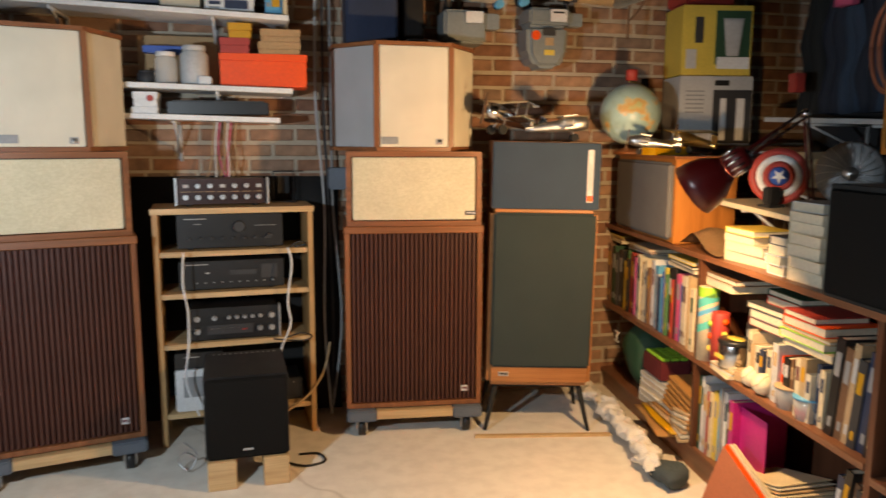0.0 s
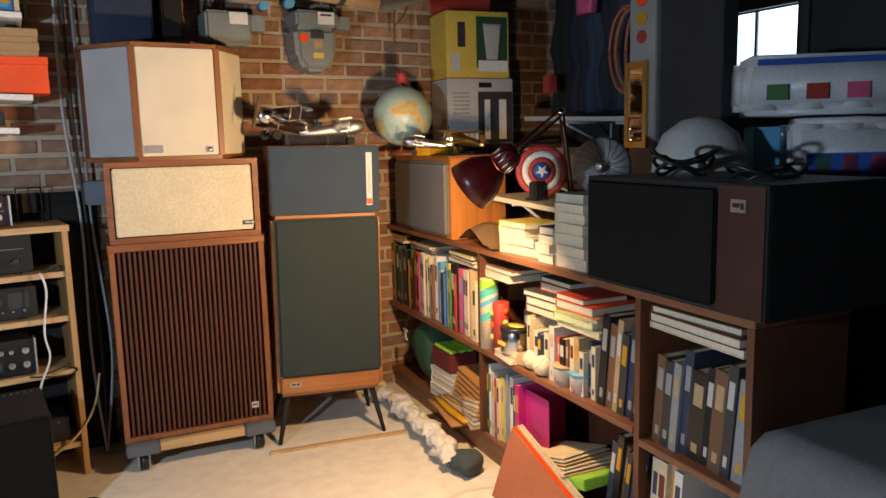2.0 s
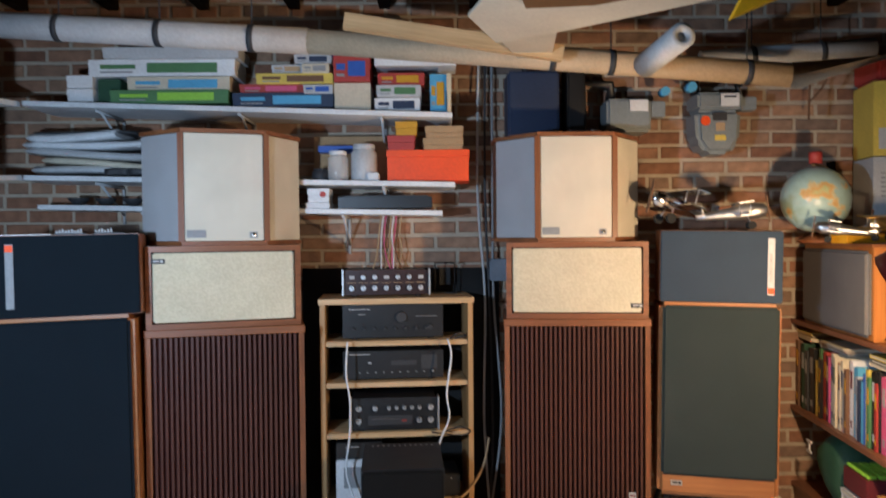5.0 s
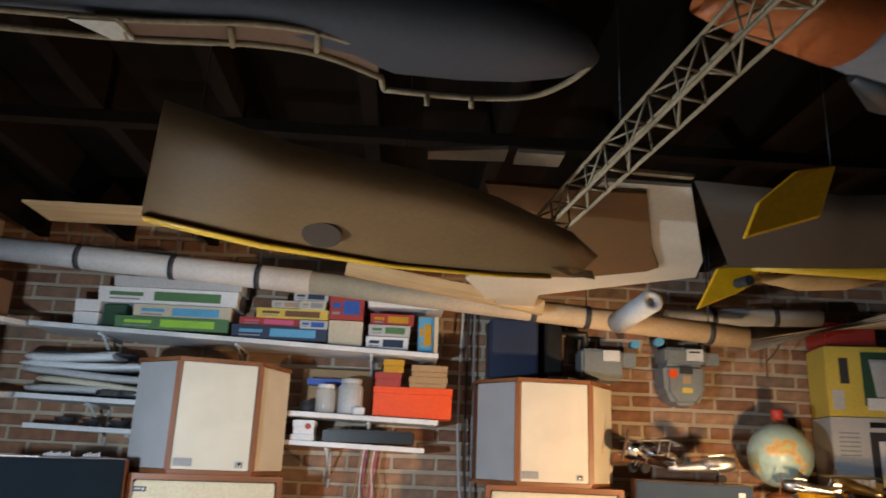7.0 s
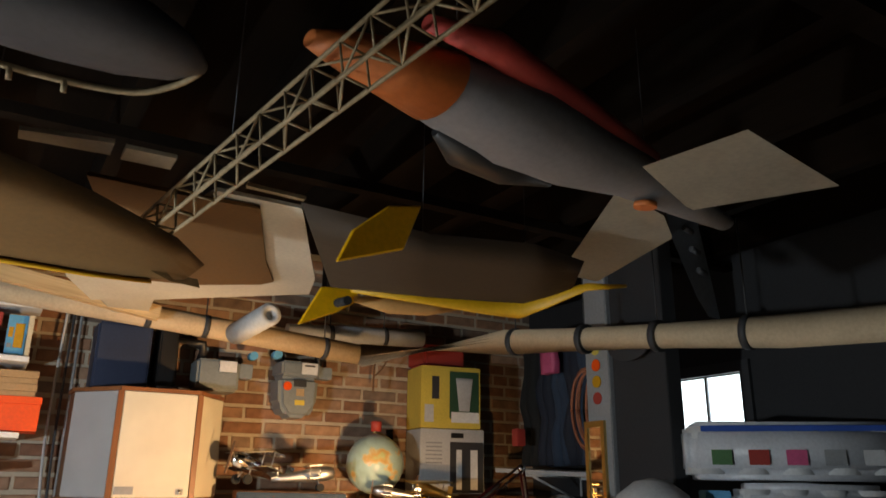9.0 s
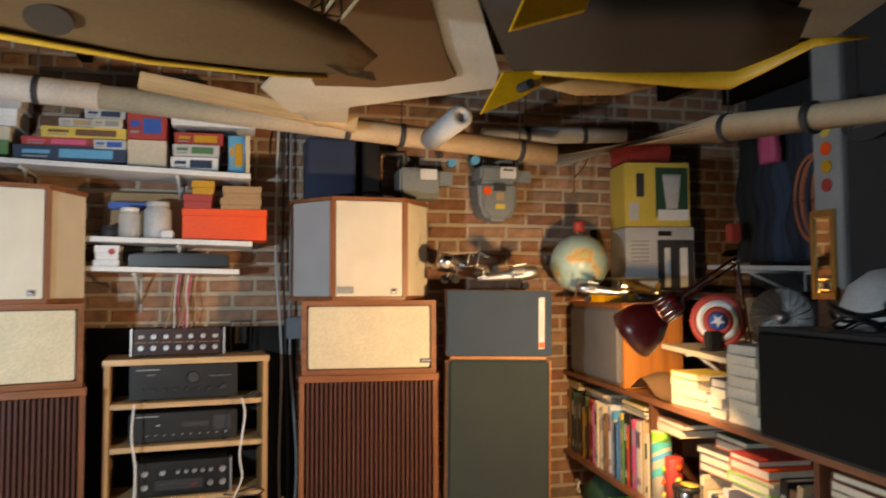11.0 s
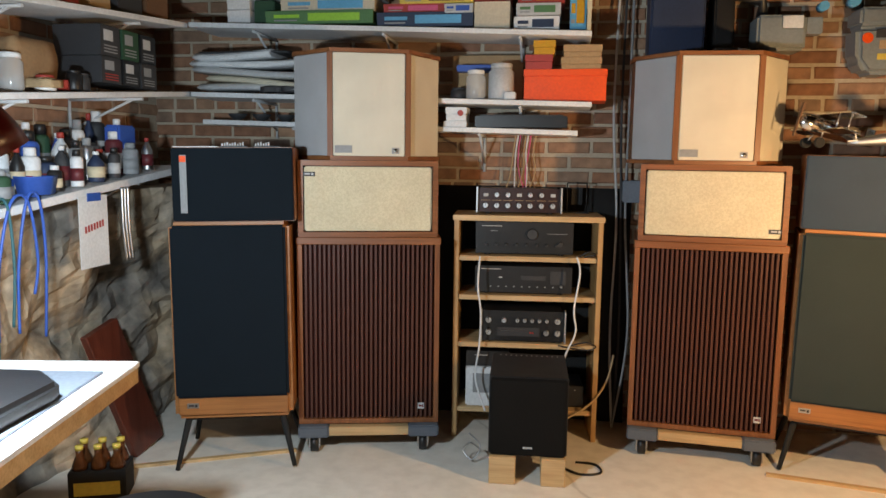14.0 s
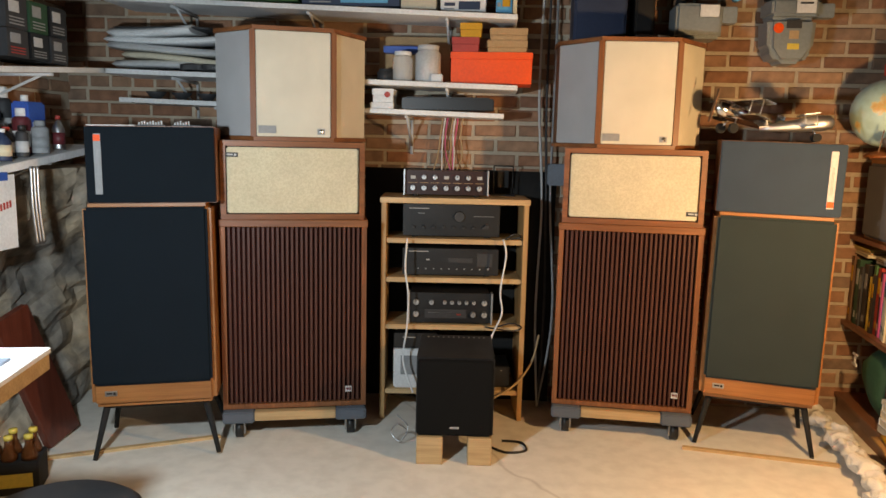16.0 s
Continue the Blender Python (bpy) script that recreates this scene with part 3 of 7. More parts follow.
def splay_stand_speaker(m, label):
    """Tall speaker in a thin rounded wood shell on splayed black legs."""
    t = thing("tall_speaker", m, label, "loudspeaker", "tall dark speakers")
    w, h, z0 = 0.470, 0.798, 0.212
    bm = B()
    bx(bm, -w / 2, w / 2, 0.0, 0.34, z0, z0 + h)
    soften(bm, 0.02, 3)
    part("shell", bm, "teak_x", t, "teak veneered shell with rounded corners")
    bm = B()
    bx(bm, -w / 2 + 0.012, w / 2 - 0.012, -0.018, 0.01, z0 + 0.092, z0 + h - 0.012)
    soften(bm, 0.010, 2)
    # left speaker gets the darkened, bluer copy of the cloth in place of shade
    part("grille", bm, "grille_green" if "green" in label else "grille_left_dim", t, "dark cloth grille")
    badge(t, -0.16, -0.001, z0 + 0.058, 0.045, 0.02, "steel")
    bm = B()
    bx(bm, -0.2, 0.2, 0.04, 0.30, z0 - 0.014, z0 - 0.001)
    part("stand_plate", bm, "matte_black", t)
    for sx in (-1, 1):
        for y0, y1 in ((0.05, 0.01), (0.27, 0.36)):
            bm = B()
            cyl(bm, (sx * 0.19, y0, z0 - 0.012), (sx * 0.235, y1, 0), 0.014, 0.009, 10)
            part("leg", bm, "matte_black", t)
    return t


def tweeter_box(m, label, side):
    """Low box with dark cloth front and a vertical silver strip with a red end."""
    t = thing("cloth_front_speaker", m, label, "loudspeaker", "cloth-front speakers")
    w, h = 0.470, 0.292
    box_part("cabinet", (-w / 2, w / 2, 0.014, 0.30, 0, h), "walnut_x", t, "dark walnut case", 0.003)
    bm = B()
    bx(bm, -w / 2 + 0.002, w / 2 - 0.002, -0.004, 0.0135, 0.003, h - 0.003)
    soften(bm, 0.004)
    # left box: cloth and strip in darker copies that carry its weaker light
    part("grille", bm, "grille_left_dim" if side < 0 else "grille_blue", t, "dark blue-grey cloth grille")
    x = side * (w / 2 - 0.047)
    box_part("strip", (x - 0.013, x + 0.013, -0.0075, -0.004, 0.035, h - 0.03), "strip_dim" if side < 0 else "light_grey", t, "silver trim strip", 0.001)
    z = 0.04 if side > 0 else h - 0.058
    box_part("red_tab", (x - 0.012, x + 0.012, -0.0095, -0.0075, z, z + 0.024), "orange", t, "red trim square")
    bm = B()
    for k in range(2):
        bx(bm, x - 0.004 + k * 0.005, x - 0.002 + k * 0.005, -0.0085, -0.0075, 0.09, 0.20)
    part("strip_mark", bm, "grey", t)
    return t


ML = pose(-0.818, 3.003, 0, 0, 0, 13.5)
MR = pose(0.587, 3.173, 0, 0, 0, -5.1)
for m, side in ((ML, "L"), (MR, "R")):
    dolly(m @ Matrix.Translation((0, -0.035, 0)))
    slatted_speaker(m @ Matrix.Translation((0, 0, 0.13)), "walnut floor speaker with dark red-brown slatted front on a dolly")
    mb = (-0.245, 0.004, 0.262) if side == "L" else (0.245, 0.004, 0.055)
    linen_speaker(m @ pose(0, -0.004, 0.942, 0, 0, 3.5 if side == "L" else -1.3), "walnut speaker lying sideways with cream linen front", mb)
three_sided_speaker(pose(-0.810, 2.981, 1.2625, 0, 0, 17.5), "walnut and cream linen three-sided speaker on a stack")
three_sided_speaker(pose(0.581, 3.142, 1.2625, 0, 0, 1.4), "walnut and cream linen three-sided speaker on a stack")
MRB = pose(1.134, 3.084, 0.0, 0.4, 0.8, -12.6)
MLB = pose(-1.301, 2.718, 0.006, -1.5, -0.8, 14.9)
splay_stand_speaker(MRB, "tall teak speaker with green-black grille on splayed legs")
splay_stand_speaker(MLB, "tall teak speaker on splayed legs, grille colour darkened for dim cool light")
tweeter_box(MRB @ Matrix.Translation((0.0, 0.0, 1.0115)), "blue-grey cloth fronted speaker box with silver strip", 1)
tweeter_box(MLB @ Matrix.Translation((0.025, 0.0, 1.0115)), "cloth fronted speaker box with silver strip, front colour darkened for dim cool light", -1)


# small things lying on the speakers
for x, n in ((0.03, 9), (0.16, 6)):
    t = thing("circuit_board", MLB @ pose(x, 0.045, 1.3038, 0, 0, 4), "small dark circuit board with pale pins on the speaker", "circuit board", "circuit boards")
    box_part("board", (-0.055, 0.045, -0.025, 0.03, 0, 0.005), "charcoal", t)
    for k in range(n):
        box_part("pin", (-0.05 + 0.010 * k, -0.045 + 0.010 * k, -0.022, -0.014, 0.0052, 0.014 + 0.003 * (k % 3)), "light_grey", t)
bm = B()
bx(bm, -0.20, -0.03, -0.002, 0.03, 1.3038, 1.3065)
solo("plastic_strip", bm, "white_paint", MLB, "thin white plastic strip lying on the speaker", "strip")
M3R = pose(0.581, 3.142, 1.7120, 0, 0, 1.4)
t = thing("pliers", M3R, "dark-handled pliers lying on the speaker top", "pliers")
for s0, pts in ((1, [(-0.02, 0.03, 0.008), (0.04, 0.035, 0.008), (0.075, 0.05, 0.008)]), (-1, [(-0.02, 0.055, 0.008), (0.04, 0.052, 0.008), (0.075, 0.05, 0.008)])):
    bm = B()
    tube(bm, curve_pts(pts, 5), 0.006, 7)
    part("handle", bm, "black", t)
bm = B()
cyl(bm, (0.072, 0.05, 0.008), (0.12, 0.052, 0.008), 0.009, 0.003, 10)
part("jaw", bm, "steel", t, "bright steel jaw")
bm = B()
bx(bm, 0.06, 0.13, 0.08, 0.12, 0, 0.022)
soften(bm, 0.004)
solo("small_clip", bm, "charcoal", M3R, "small dark clip lying on the speaker top", "clip")


def floor_strip(a, b):
    bm = B()
    a, b = Vector(a), Vector(b)
    d = (b - a).normalized()
    nrm = Vector((-d.y, d.x, 0)) * 0.011
    for s0, s1 in ((a, b),):
        v = [bm.verts.new(p) for p in (s0 - nrm, s1 - nrm, s1 + nrm, s0 + nrm)]
        u = [bm.verts.new(p.co + Vector((0, 0, 0.012))) for p in v]
        bm.faces.new(v[::-1])
        bm.faces.new(u)
        for i in range(4):
            bm.faces.new((v[i], v[(i + 1) % 4], u[(i + 1) % 4], u[i]))
    solo("wood_strip", bm, "pine_x", Matrix(), "thin pale wood strip lying on the floor", "wood strip", "floor strips")


floor_strip((0.84, 3.075, 0.0), (1.44, 2.965, 0.0))
floor_strip((-1.72, 2.66, 0.0), (-1.13, 2.95, 0.0))

# ---- hi-fi rack ----
MRK = pose(-0.492, 3.250, 0, 0, 0, 4.5)
rack = thing("hifi_rack", MRK, "pine shelf rack holding black hi-fi components", "rack")
RW, RD = 0.655, 0.27
SHZ = (1.025, 0.842, 0.664, 0.446, 0.140)
for x in (0, RW - 0.022):
    box_part("side_panel", (x, x + 0.022, 0, RD, 0, SHZ[0] - 0.024), "pine_z", rack, "", 0.002)
box_part("top_board", (-0.006, RW + 0.006, -0.006, RD + 0.02, SHZ[0] - 0.024, SHZ[0]), "pine_x", rack, "", 0.002)
for z in SHZ[1:]:
    box_part("shelf", (0.0225, RW - 0.0225, 0.012, RD, z - 0.022, z), "pine_x", rack, "", 0.002)


def knob(bm, x, z, r, y=0.0, d=0.014):
    cyl(bm, (x, y, z), (x, y - d, z), r, r * 0.86, 16)


def component(name, m, w, h, d, face, knobs, label, marks=(), feet=True, cheeks="", bright="steel"):
    """A hi-fi unit: case, front plate, knobs, plain printed marks, feet."""
    t = thing(name, m, label, "hi-fi component")
    f = 0.01 if feet else 0.0
    box_part("case", (-w / 2 + 0.004, w / 2 - 0.004, 0.006, d, f, f + h - 0.003), "black", t, "", 0.002)
    box_part("front_plate", (-w / 2, w / 2, 0, 0.0058, f, f + h), face, t, "", 0.0015)
    for x, z, r in knobs:
        bm = B()
        knob(bm, x, f + z, r)
        k = part("knob", bm, bright, t)
        bm = B()
        bx(bm, x - 0.001, x + 0.001, -0.0155, -0.0138, f + z, f + z + r * 0.8)
        part("knob_mark", bm, "black" if bright != "black" else "grey", k)
    for x0, x1, z0, z1, mat in marks:
        box_part("panel_detail", (x0, x1, -0.0022, 0, f + z0, f + z1), mat, t)
    if cheeks:
        for sx in (-1, 1):
            box_part("handle", (sx * w / 2 + (0.002 if sx > 0 else -0.009), sx * w / 2 + (0.009 if sx > 0 else -0.002), -0.02, 0.03, f - 0.002, f + h + 0.004), cheeks, t, "metal side rail", 0.001)
    if feet:
        for sx in (-1, 1):
            for y in (0.04, d - 0.04):
                bm = B()
                cyl(bm, (sx * w * 0.38, y, 0), (sx * w * 0.38, y, f), 0.014, seg=12)
                part("foot", bm, "matte_black", t)
    return t


pre_k = [(-0.15 + i * 0.05, 0.03, 0.0125) for i in range(7)] + [(-0.15 + i * 0.05, 0.078, 0.0115) for i in (1, 2, 4, 5)]
component("preamplifier", MRK @ Matrix.Translation((0.285, 0.075, SHZ[0])), 0.365, 0.108, 0.18, "preamp_brown", pre_k, "dark red-brown preamplifier with two rows of chrome knobs",
          [(-0.160 + i * 0.15, -0.138 + i * 0.15, 0.070, 0.084, "light_grey") for i in range(3)] + [(-0.17 + i * 0.05, -0.13 + i * 0.05, 0.052, 0.054, "tan") for i in range(7)], cheeks="alu", bright="alu")
component("amplifier", MRK @ Matrix.Translation((0.312, 0.04, SHZ[1])), 0.435, 0.142, 0.22, "black", [(0.035, 0.088, 0.026)] + [(-0.17 + i * 0.045, 0.04, 0.007) for i in range(8)] + [(0.16, 0.045, 0.012)],
          "black integrated amplifier with a large volume knob", [(-0.19, -0.10, 0.122, 0.125, "light_grey"), (-0.15, -0.12, 0.100, 0.103, "grey"), (0.10, 0.19, 0.09, 0.092, "grey")], bright="charcoal")
component("cassette_deck", MRK @ Matrix.Translation((0.312, 0.04, SHZ[2])), 0.435, 0.120, 0.22, "black", [(0.17, 0.032, 0.006)], "black cassette deck with a small display",
          [(-0.01, 0.10, 0.058, 0.078, "charcoal"), (-0.19, -0.10, 0.105, 0.108, "light_grey"), (-0.11, -0.095, 0.066, 0.072, "light_grey"), (0.12, 0.19, 0.04, 0.10, "charcoal")] + [(-0.15 + i * 0.035, -0.143 + i * 0.035, 0.025, 0.030, "grey") for i in range(9)])
component("receiver", MRK @ Matrix.Translation((0.315, 0.02, SHZ[3])), 0.365, 0.138, 0.22, "black", [(-0.155, 0.095, 0.014), (-0.155, 0.04, 0.014), (-0.085, 0.095, 0.012), (0.155, 0.095, 0.014), (0.155, 0.04, 0.014), (0.105, 0.04, 0.013)] + [(-0.025 + i * 0.033, 0.095, 0.009) for i in range(5)],
          "black receiver with chrome knobs and tuning dial", [(-0.115, 0.075, 0.022, 0.062, "charcoal"), (0.03, 0.05, 0.035, 0.043, "red"), (-0.1, 0.02, 0.045, 0.049, "grey")], cheeks="alu", bright="alu")
t = component("amplifier", MRK @ Matrix.Translation((0.16, 0.05, SHZ[4] + 0.185)), 0.20, 0.07, 0.2, "black", [(0.05, 0.035, 0.01)], "small black box amplifier on a white unit", [(-0.06, 0.0, 0.05, 0.053, "light_grey")], feet=False)
t = thing("white_monitor", MRK @ Matrix.Translation((0.155, 0.03, SHZ[4])), "small white cased screen on the bottom rack shelf", "monitor")
box_part("case", (-0.095, 0.095, 0, 0.2, 0, 0.184), "white_paint", t, "", 0.006)
box_part("screen", (-0.062, 0.07, -0.002, 0.0, 0.065, 0.155), "grey", t, "dull grey screen")
t = thing("small_amplifier", MRK @ Matrix.Translation((0.50, 0.06, SHZ[4])), "small black unit on the bottom rack shelf", "hi-fi component")
box_part("case", (-0.10, 0.10, 0, 0.2, 0, 0.10), "black", t, "", 0.004)
box_part("pilot_light", (0.06, 0.064, -0.002, 0, 0.08, 0.084), "white_paint", t)

# thin black backing over the bricks behind the rack
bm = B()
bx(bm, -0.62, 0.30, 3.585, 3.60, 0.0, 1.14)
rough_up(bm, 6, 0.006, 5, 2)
solo("black_sheet", bm, "matte_black", Matrix(), "black backing on the wall behind the rack", "sheet")

# small wire stand on the rack top, with pegs
bm = B()
for p in ((0, 0), (0.09, 0)):
    tube(bm, [(p[0], 0, 0), (p[0], 0, 0.14)], 0.003, 6)
tube(bm, [(0, 0, 0.14), (0.09, 0, 0.14)], 0.003, 6)
bx(bm, -0.01, 0.10, -0.02, 0.04, 0, 0.006)
bx(bm, 0.02, 0.07, -0.004, 0.004, 0.04, 0.12)
solo("wire_stand", bm, "black", MRK @ Matrix.Translation((0.51, 0.22, SHZ[0])), "small black wire stand on the rack", "stand")

# subwoofer on two wood blocks
MSB = pose(-0.124, 2.795, 0, 0, 0, 3)
for x0, x1 in ((-0.15, -0.045), (0.055, 0.15)):
    bm = B()
    bx(bm, x0, x1, 0.0, 0.14, 0, 0.112)
    soften(bm, 0.003, 1)
    solo("wood_block", bm, "pine_x", MSB, "sawn pine block under the subwoofer", "wood block", "subwoofer blocks")
sub = thing("subwoofer", MSB @ Matrix.Translation((0, 0.012, 0.113)), "black subwoofer cube standing on two pine blocks", "subwoofer")
box_part("cabinet", (-0.155, 0.155, 0.02, 0.37, 0, 0.318), "black", sub, "", 0.004)
bm = B()
bx(bm, -0.15, 0.15, 0.0, 0.0195, 0.003, 0.314)
soften(bm, 0.006)
part("grille", bm, "grille_black", sub, "black cloth grille")
badge(sub, 0.0, -0.001, 0.038, 0.036, 0.007, "light_grey", "grey")
for i in range(12):
    bm = B()
    cyl(bm, (-0.12 + i * 0.022, 0.33, 0.318), (-0.12 + i * 0.022, 0.33, 0.3205), 0.004, seg=8)
    part("screw", bm, "steel", sub)


def cable(name, ctrl, r, mat, label, group="cables"):
    bm = B()
    tube(bm, curve_pts(ctrl), r, 6)
    return solo(name, bm, mat, Matrix(), label, "cable", group)


cable("cable", [(-0.37, 3.21, 0.85), (-0.375, 3.19, 0.72), (-0.36, 3.19, 0.6), (-0.365, 3.2, 0.45), (-0.38, 3.2, 0.3), (-0.33, 3.17, 0.16)], 0.0045, "white_paint", "thin white cable hanging down the rack front")
cable("cable", [(0.05, 3.27, 0.85), (0.065, 3.25, 0.78), (0.045, 3.25, 0.62), (0.055, 3.25, 0.52), (0.02, 3.25, 0.43), (0.0, 3.26, 0.36)], 0.0045, "white_paint", "thin white cable hanging down the rack front")
cable("cable", [(0.03, 3.27, 0.45), (0.10, 3.25, 0.475), (0.145, 3.26, 0.455), (0.10, 3.27, 0.435), (-0.02, 3.26, 0.452)], 0.0035, "black", "black cable looped on a rack shelf")
cable("cable", [(0.06, 3.28, 0.85), (0.10, 3.27, 0.875), (0.13, 3.29, 0.86), (0.08, 3.30, 0.848)], 0.004, "black", "black cable looped on a rack shelf")
cable("cable", [(0.23, 3.35, 0.40), (0.20, 3.32, 0.28), (0.13, 3.27, 0.19), (0.03, 3.23, 0.13)], 0.005, "tan", "pale cable sagging beside the rack")
cable("cable", [(0.02, 2.98, 0.006), (0.09, 2.93, 0.006), (0.17, 2.96, 0.006), (0.15, 3.04, 0.006), (0.07, 3.05, 0.006)], 0.005, "black", "black cable coiled on the concrete floor")
cable("cable", [(-0.33, 3.0, 0.05), (-0.37, 2.97, 0.09), (-0.40, 2.98, 0.05), (-0.36, 2.96, 0.02), (-0.33, 2.99, 0.07), (-0.38, 3.0, 0.12)], 0.003, "steel", "thin tangled wire beside the subwoofer")
for k in range(3):
    cable("conduit", [(0.21 + k * 0.03, 3.58, 2.1), (0.20 + k * 0.035, 3.57, 1.5), (0.23 + k * 0.02, 3.55, 1.0), (0.22 + k * 0.04, 3.52, 0.45), (0.24, 3.45, 0.02)], 0.006, ("light_grey", "charcoal", "grey")[k], "vertical cable run on the brick wall", "wall cables")
for k in range(9):
    x = -0.26 + k * 0.012
    cable("wire", [(x + 0.01, 3.57, 1.39), (x, 3.56, 1.30), (x - 0.012 + 0.01 * (k % 3), 3.55, 1.2), (x - 0.05 * (k % 4 == 0) + 0.06 * (k % 5 == 2), 3.54, 1.06)], 0.0035, ("tan", "white_paint", "pink", "brown")[k % 4], "loose thin wires hanging from the shelf", "hanging wires")

# ---- bookcase ----
MBK = pose(1.70, 3.70, 0.022, 0, 0, -95.7)
case = thing("bookcase", MBK, "low reddish-brown wooden bookcase crammed with books", "bookcase")
CL = 2.55
box_part("top_board", (0.0, CL, 0.0, 0.33, 0.838, 0.86), "case_x", case, "", 0.002)
box_part("middle_shelf", (0.0, 2.115, 0.0, 0.31, 0.426, 0.448), "case_x", case, "", 0.002)
box_part("middle_shelf", (2.14, CL - 0.022, 0.0, 0.31, 0.400, 0.422), "case_x", case, "", 0.002)
box_part("bottom_shelf", (0.0, CL, 0.005, 0.31, 0.06, 0.082), "case_x", case, "", 0.002)
box_part("plinth", (0.0, CL, 0.02, 0.04, -0.022, 0.059), "case_x", case)
box_part("back_panel", (0.0, CL, 0.312, 0.32, -0.022, 0.837), "case_z", case)
for x in (0.0, CL - 0.022):
    box_part("end_panel", (x, x + 0.022, 0.0, 0.311, 0.083, 0.8375), "case_z", case)
box_part("divider", (1.125, 1.147, 0.004, 0.311, 0.083, 0.4255), "case_z", case)
box_part("divider", (1.125, 1.147, 0.004, 0.311, 0.4485, 0.8375), "case_z", case)
box_part("divider", (2.116, 2.139, 0.004, 0.311, 0.083, 0.8375), "case_z", case)


def book(m, th, h, d, mat, label, lean=0.0, group="books"):
    """A book standing spine forward: cover with spine, page block inside."""
    m = m @ pose(0, 0, 0, 0, lean, 0)
    bm = B()
    c = 0.0025
    bx(bm, 0, c, 0.003, d, 0, h)
    bx(bm, th - c, th, 0.003, d, 0, h)
    bx(bm, 0, th, 0, 0.003, 0, h)
    ob = solo("book", bm, mat, m, label, "book", group)
    bm = B()
    bx(bm, c + 0.0002, th - c - 0.0002, 0.0034, d - 0.005, 0.003, h - 0.004)
    part("page_block", bm, "paper", ob)
    if th > 0.016:
        for k0, k1, z0, z1 in ((0.2, 0.8, 0.62, 0.86), (0.3, 0.7, 0.1, 0.2)):
            bm = B()
            bx(bm, th * k0, th * k1, -0.0008, 0.0, h * z0, h * z1)
            part("spine_label", bm, ("tan", "dark_yellow", "grey", "light_grey")[int(th * 9000 + h * 7000) % 4] if mat not in ("cream", "paper", "white_paint") else ("navy", "maroon", "dark_green", "charcoal")[int(th * 9000 + h * 7000) % 4], ob)
    return ob


def flat_book(m, w, d, h, mat, label, group="stacked books"):
    bm = B()
    bx(bm, 0, w, 0, d, 0, 0.0025)
    bx(bm, 0, w, 0, d, h - 0.0025, h)
    bx(bm, 0, 0.003, 0, d, 0.0025, h - 0.0025)
    ob = solo("book", bm, mat, m, label, "book", group)
    bm = B()
    bx(bm, 0.0032, w - 0.004, 0.003, d - 0.003, 0.0027, h - 0.0027)
    part("page_block", bm, "paper", ob)
    return ob


COLOUR = {"cream": "cream", "paper": "buff", "white_paint": "white", "black": "black", "red": "red", "orange": "orange", "yellow": "yellow", "blue": "blue", "sky_blue": "pale blue", "navy": "navy", "green": "green",
          "lime": "lime green", "dark_green": "dark green", "maroon": "maroon", "brown": "brown", "tan": "tan", "grey": "grey", "light_grey": "light grey", "charcoal": "charcoal", "magenta": "magenta", "teal": "teal", "pink": "pink", "dark_yellow": "golden", "matte_black": "black"}


def row_of_books(s0, s1, z, specs, hmin, hmax, seed, where, tmin=0.010, tmax=0.035, lean=0.0, front=0.02):
    rng = random.Random(seed)
    s, i = s0, 0
    while s < s1:
        th, h = rng.uniform(tmin, tmax), rng.uniform(hmin, hmax)
        mat = specs[i % len(specs)]
        if s + th > s1:
            break
        book(MBK @ Matrix.Translation((s, front + rng.uniform(0, 0.02), z)), th, h, rng.uniform(0.17, 0.22), mat, f"{COLOUR[mat]} covered book standing upright {where}", lean)
        s += th + rng.uniform(0.0005, 0.002)
        i += 1


row_of_books(0.30, 1.11, 0.4485, ["yellow", "green", "black", "red", "matte_black", "pink", "blue", "cream", "paper", "cream", "tan", "paper", "cream", "grey", "brown", "white_paint", "cream", "sky_blue", "light_grey", "navy", "charcoal", "sky_blue", "blue"], 0.24, 0.31, 4, "on the middle shelf", 0.012, 0.034)
row_of_books(0.03, 0.28, 0.4485, ["charcoal", "black", "brown", "matte_black", "dark_green"], 0.27, 0.32, 14, "in a dark corner", 0.02, 0.05)
row_of_books(1.46, 1.90, 0.4485, ["cream", "tan", "paper", "navy", "cream", "charcoal", "light_grey", "orange", "black", "brown", "dark_green"], 0.15, 0.20, 5, "on the middle shelf", 0.016, 0.032)
row_of_books(1.90, 2.11, 0.4485, ["black", "brown", "tan", "charcoal", "navy"], 0.25, 0.31, 6, "on the middle shelf", 0.02, 0.04, 6)
row_of_books(2.16, 2.52, 0.4225, ["brown", "charcoal", "grey", "navy", "black", "matte_black", "brown", "charcoal", "grey"], 0.25, 0.33, 7, "on the lower end shelf", 0.025, 0.055, 5)
row_of_books(1.155, 1.40, 0.0825, ["dark_green", "white_paint", "light_grey", "red", "cream", "yellow", "sky_blue", "grey", "white_paint"], 0.25, 0.30, 8, "on the bottom shelf", 0.012, 0.035)
row_of_books(1.95, 2.11, 0.0825, ["navy", "black", "brown", "charcoal"], 0.26, 0.32, 9, "on the bottom shelf", 0.02, 0.035, 9)
row_of_books(2.15, 2.30, 0.0825, ["paper", "cream", "tan", "white_paint"], 0.28, 0.31, 10, "on the bottom shelf", 0.02, 0.04, 4)
book(MBK @ Matrix.Translation((1.405, 0.012, 0.0825)), 0.03, 0.285, 0.21, "magenta", "magenta ring binder on the bottom shelf")
bm = B()
bx(bm, 1.437, 1.60, 0.02, 0.023, 0.083, 0.355)
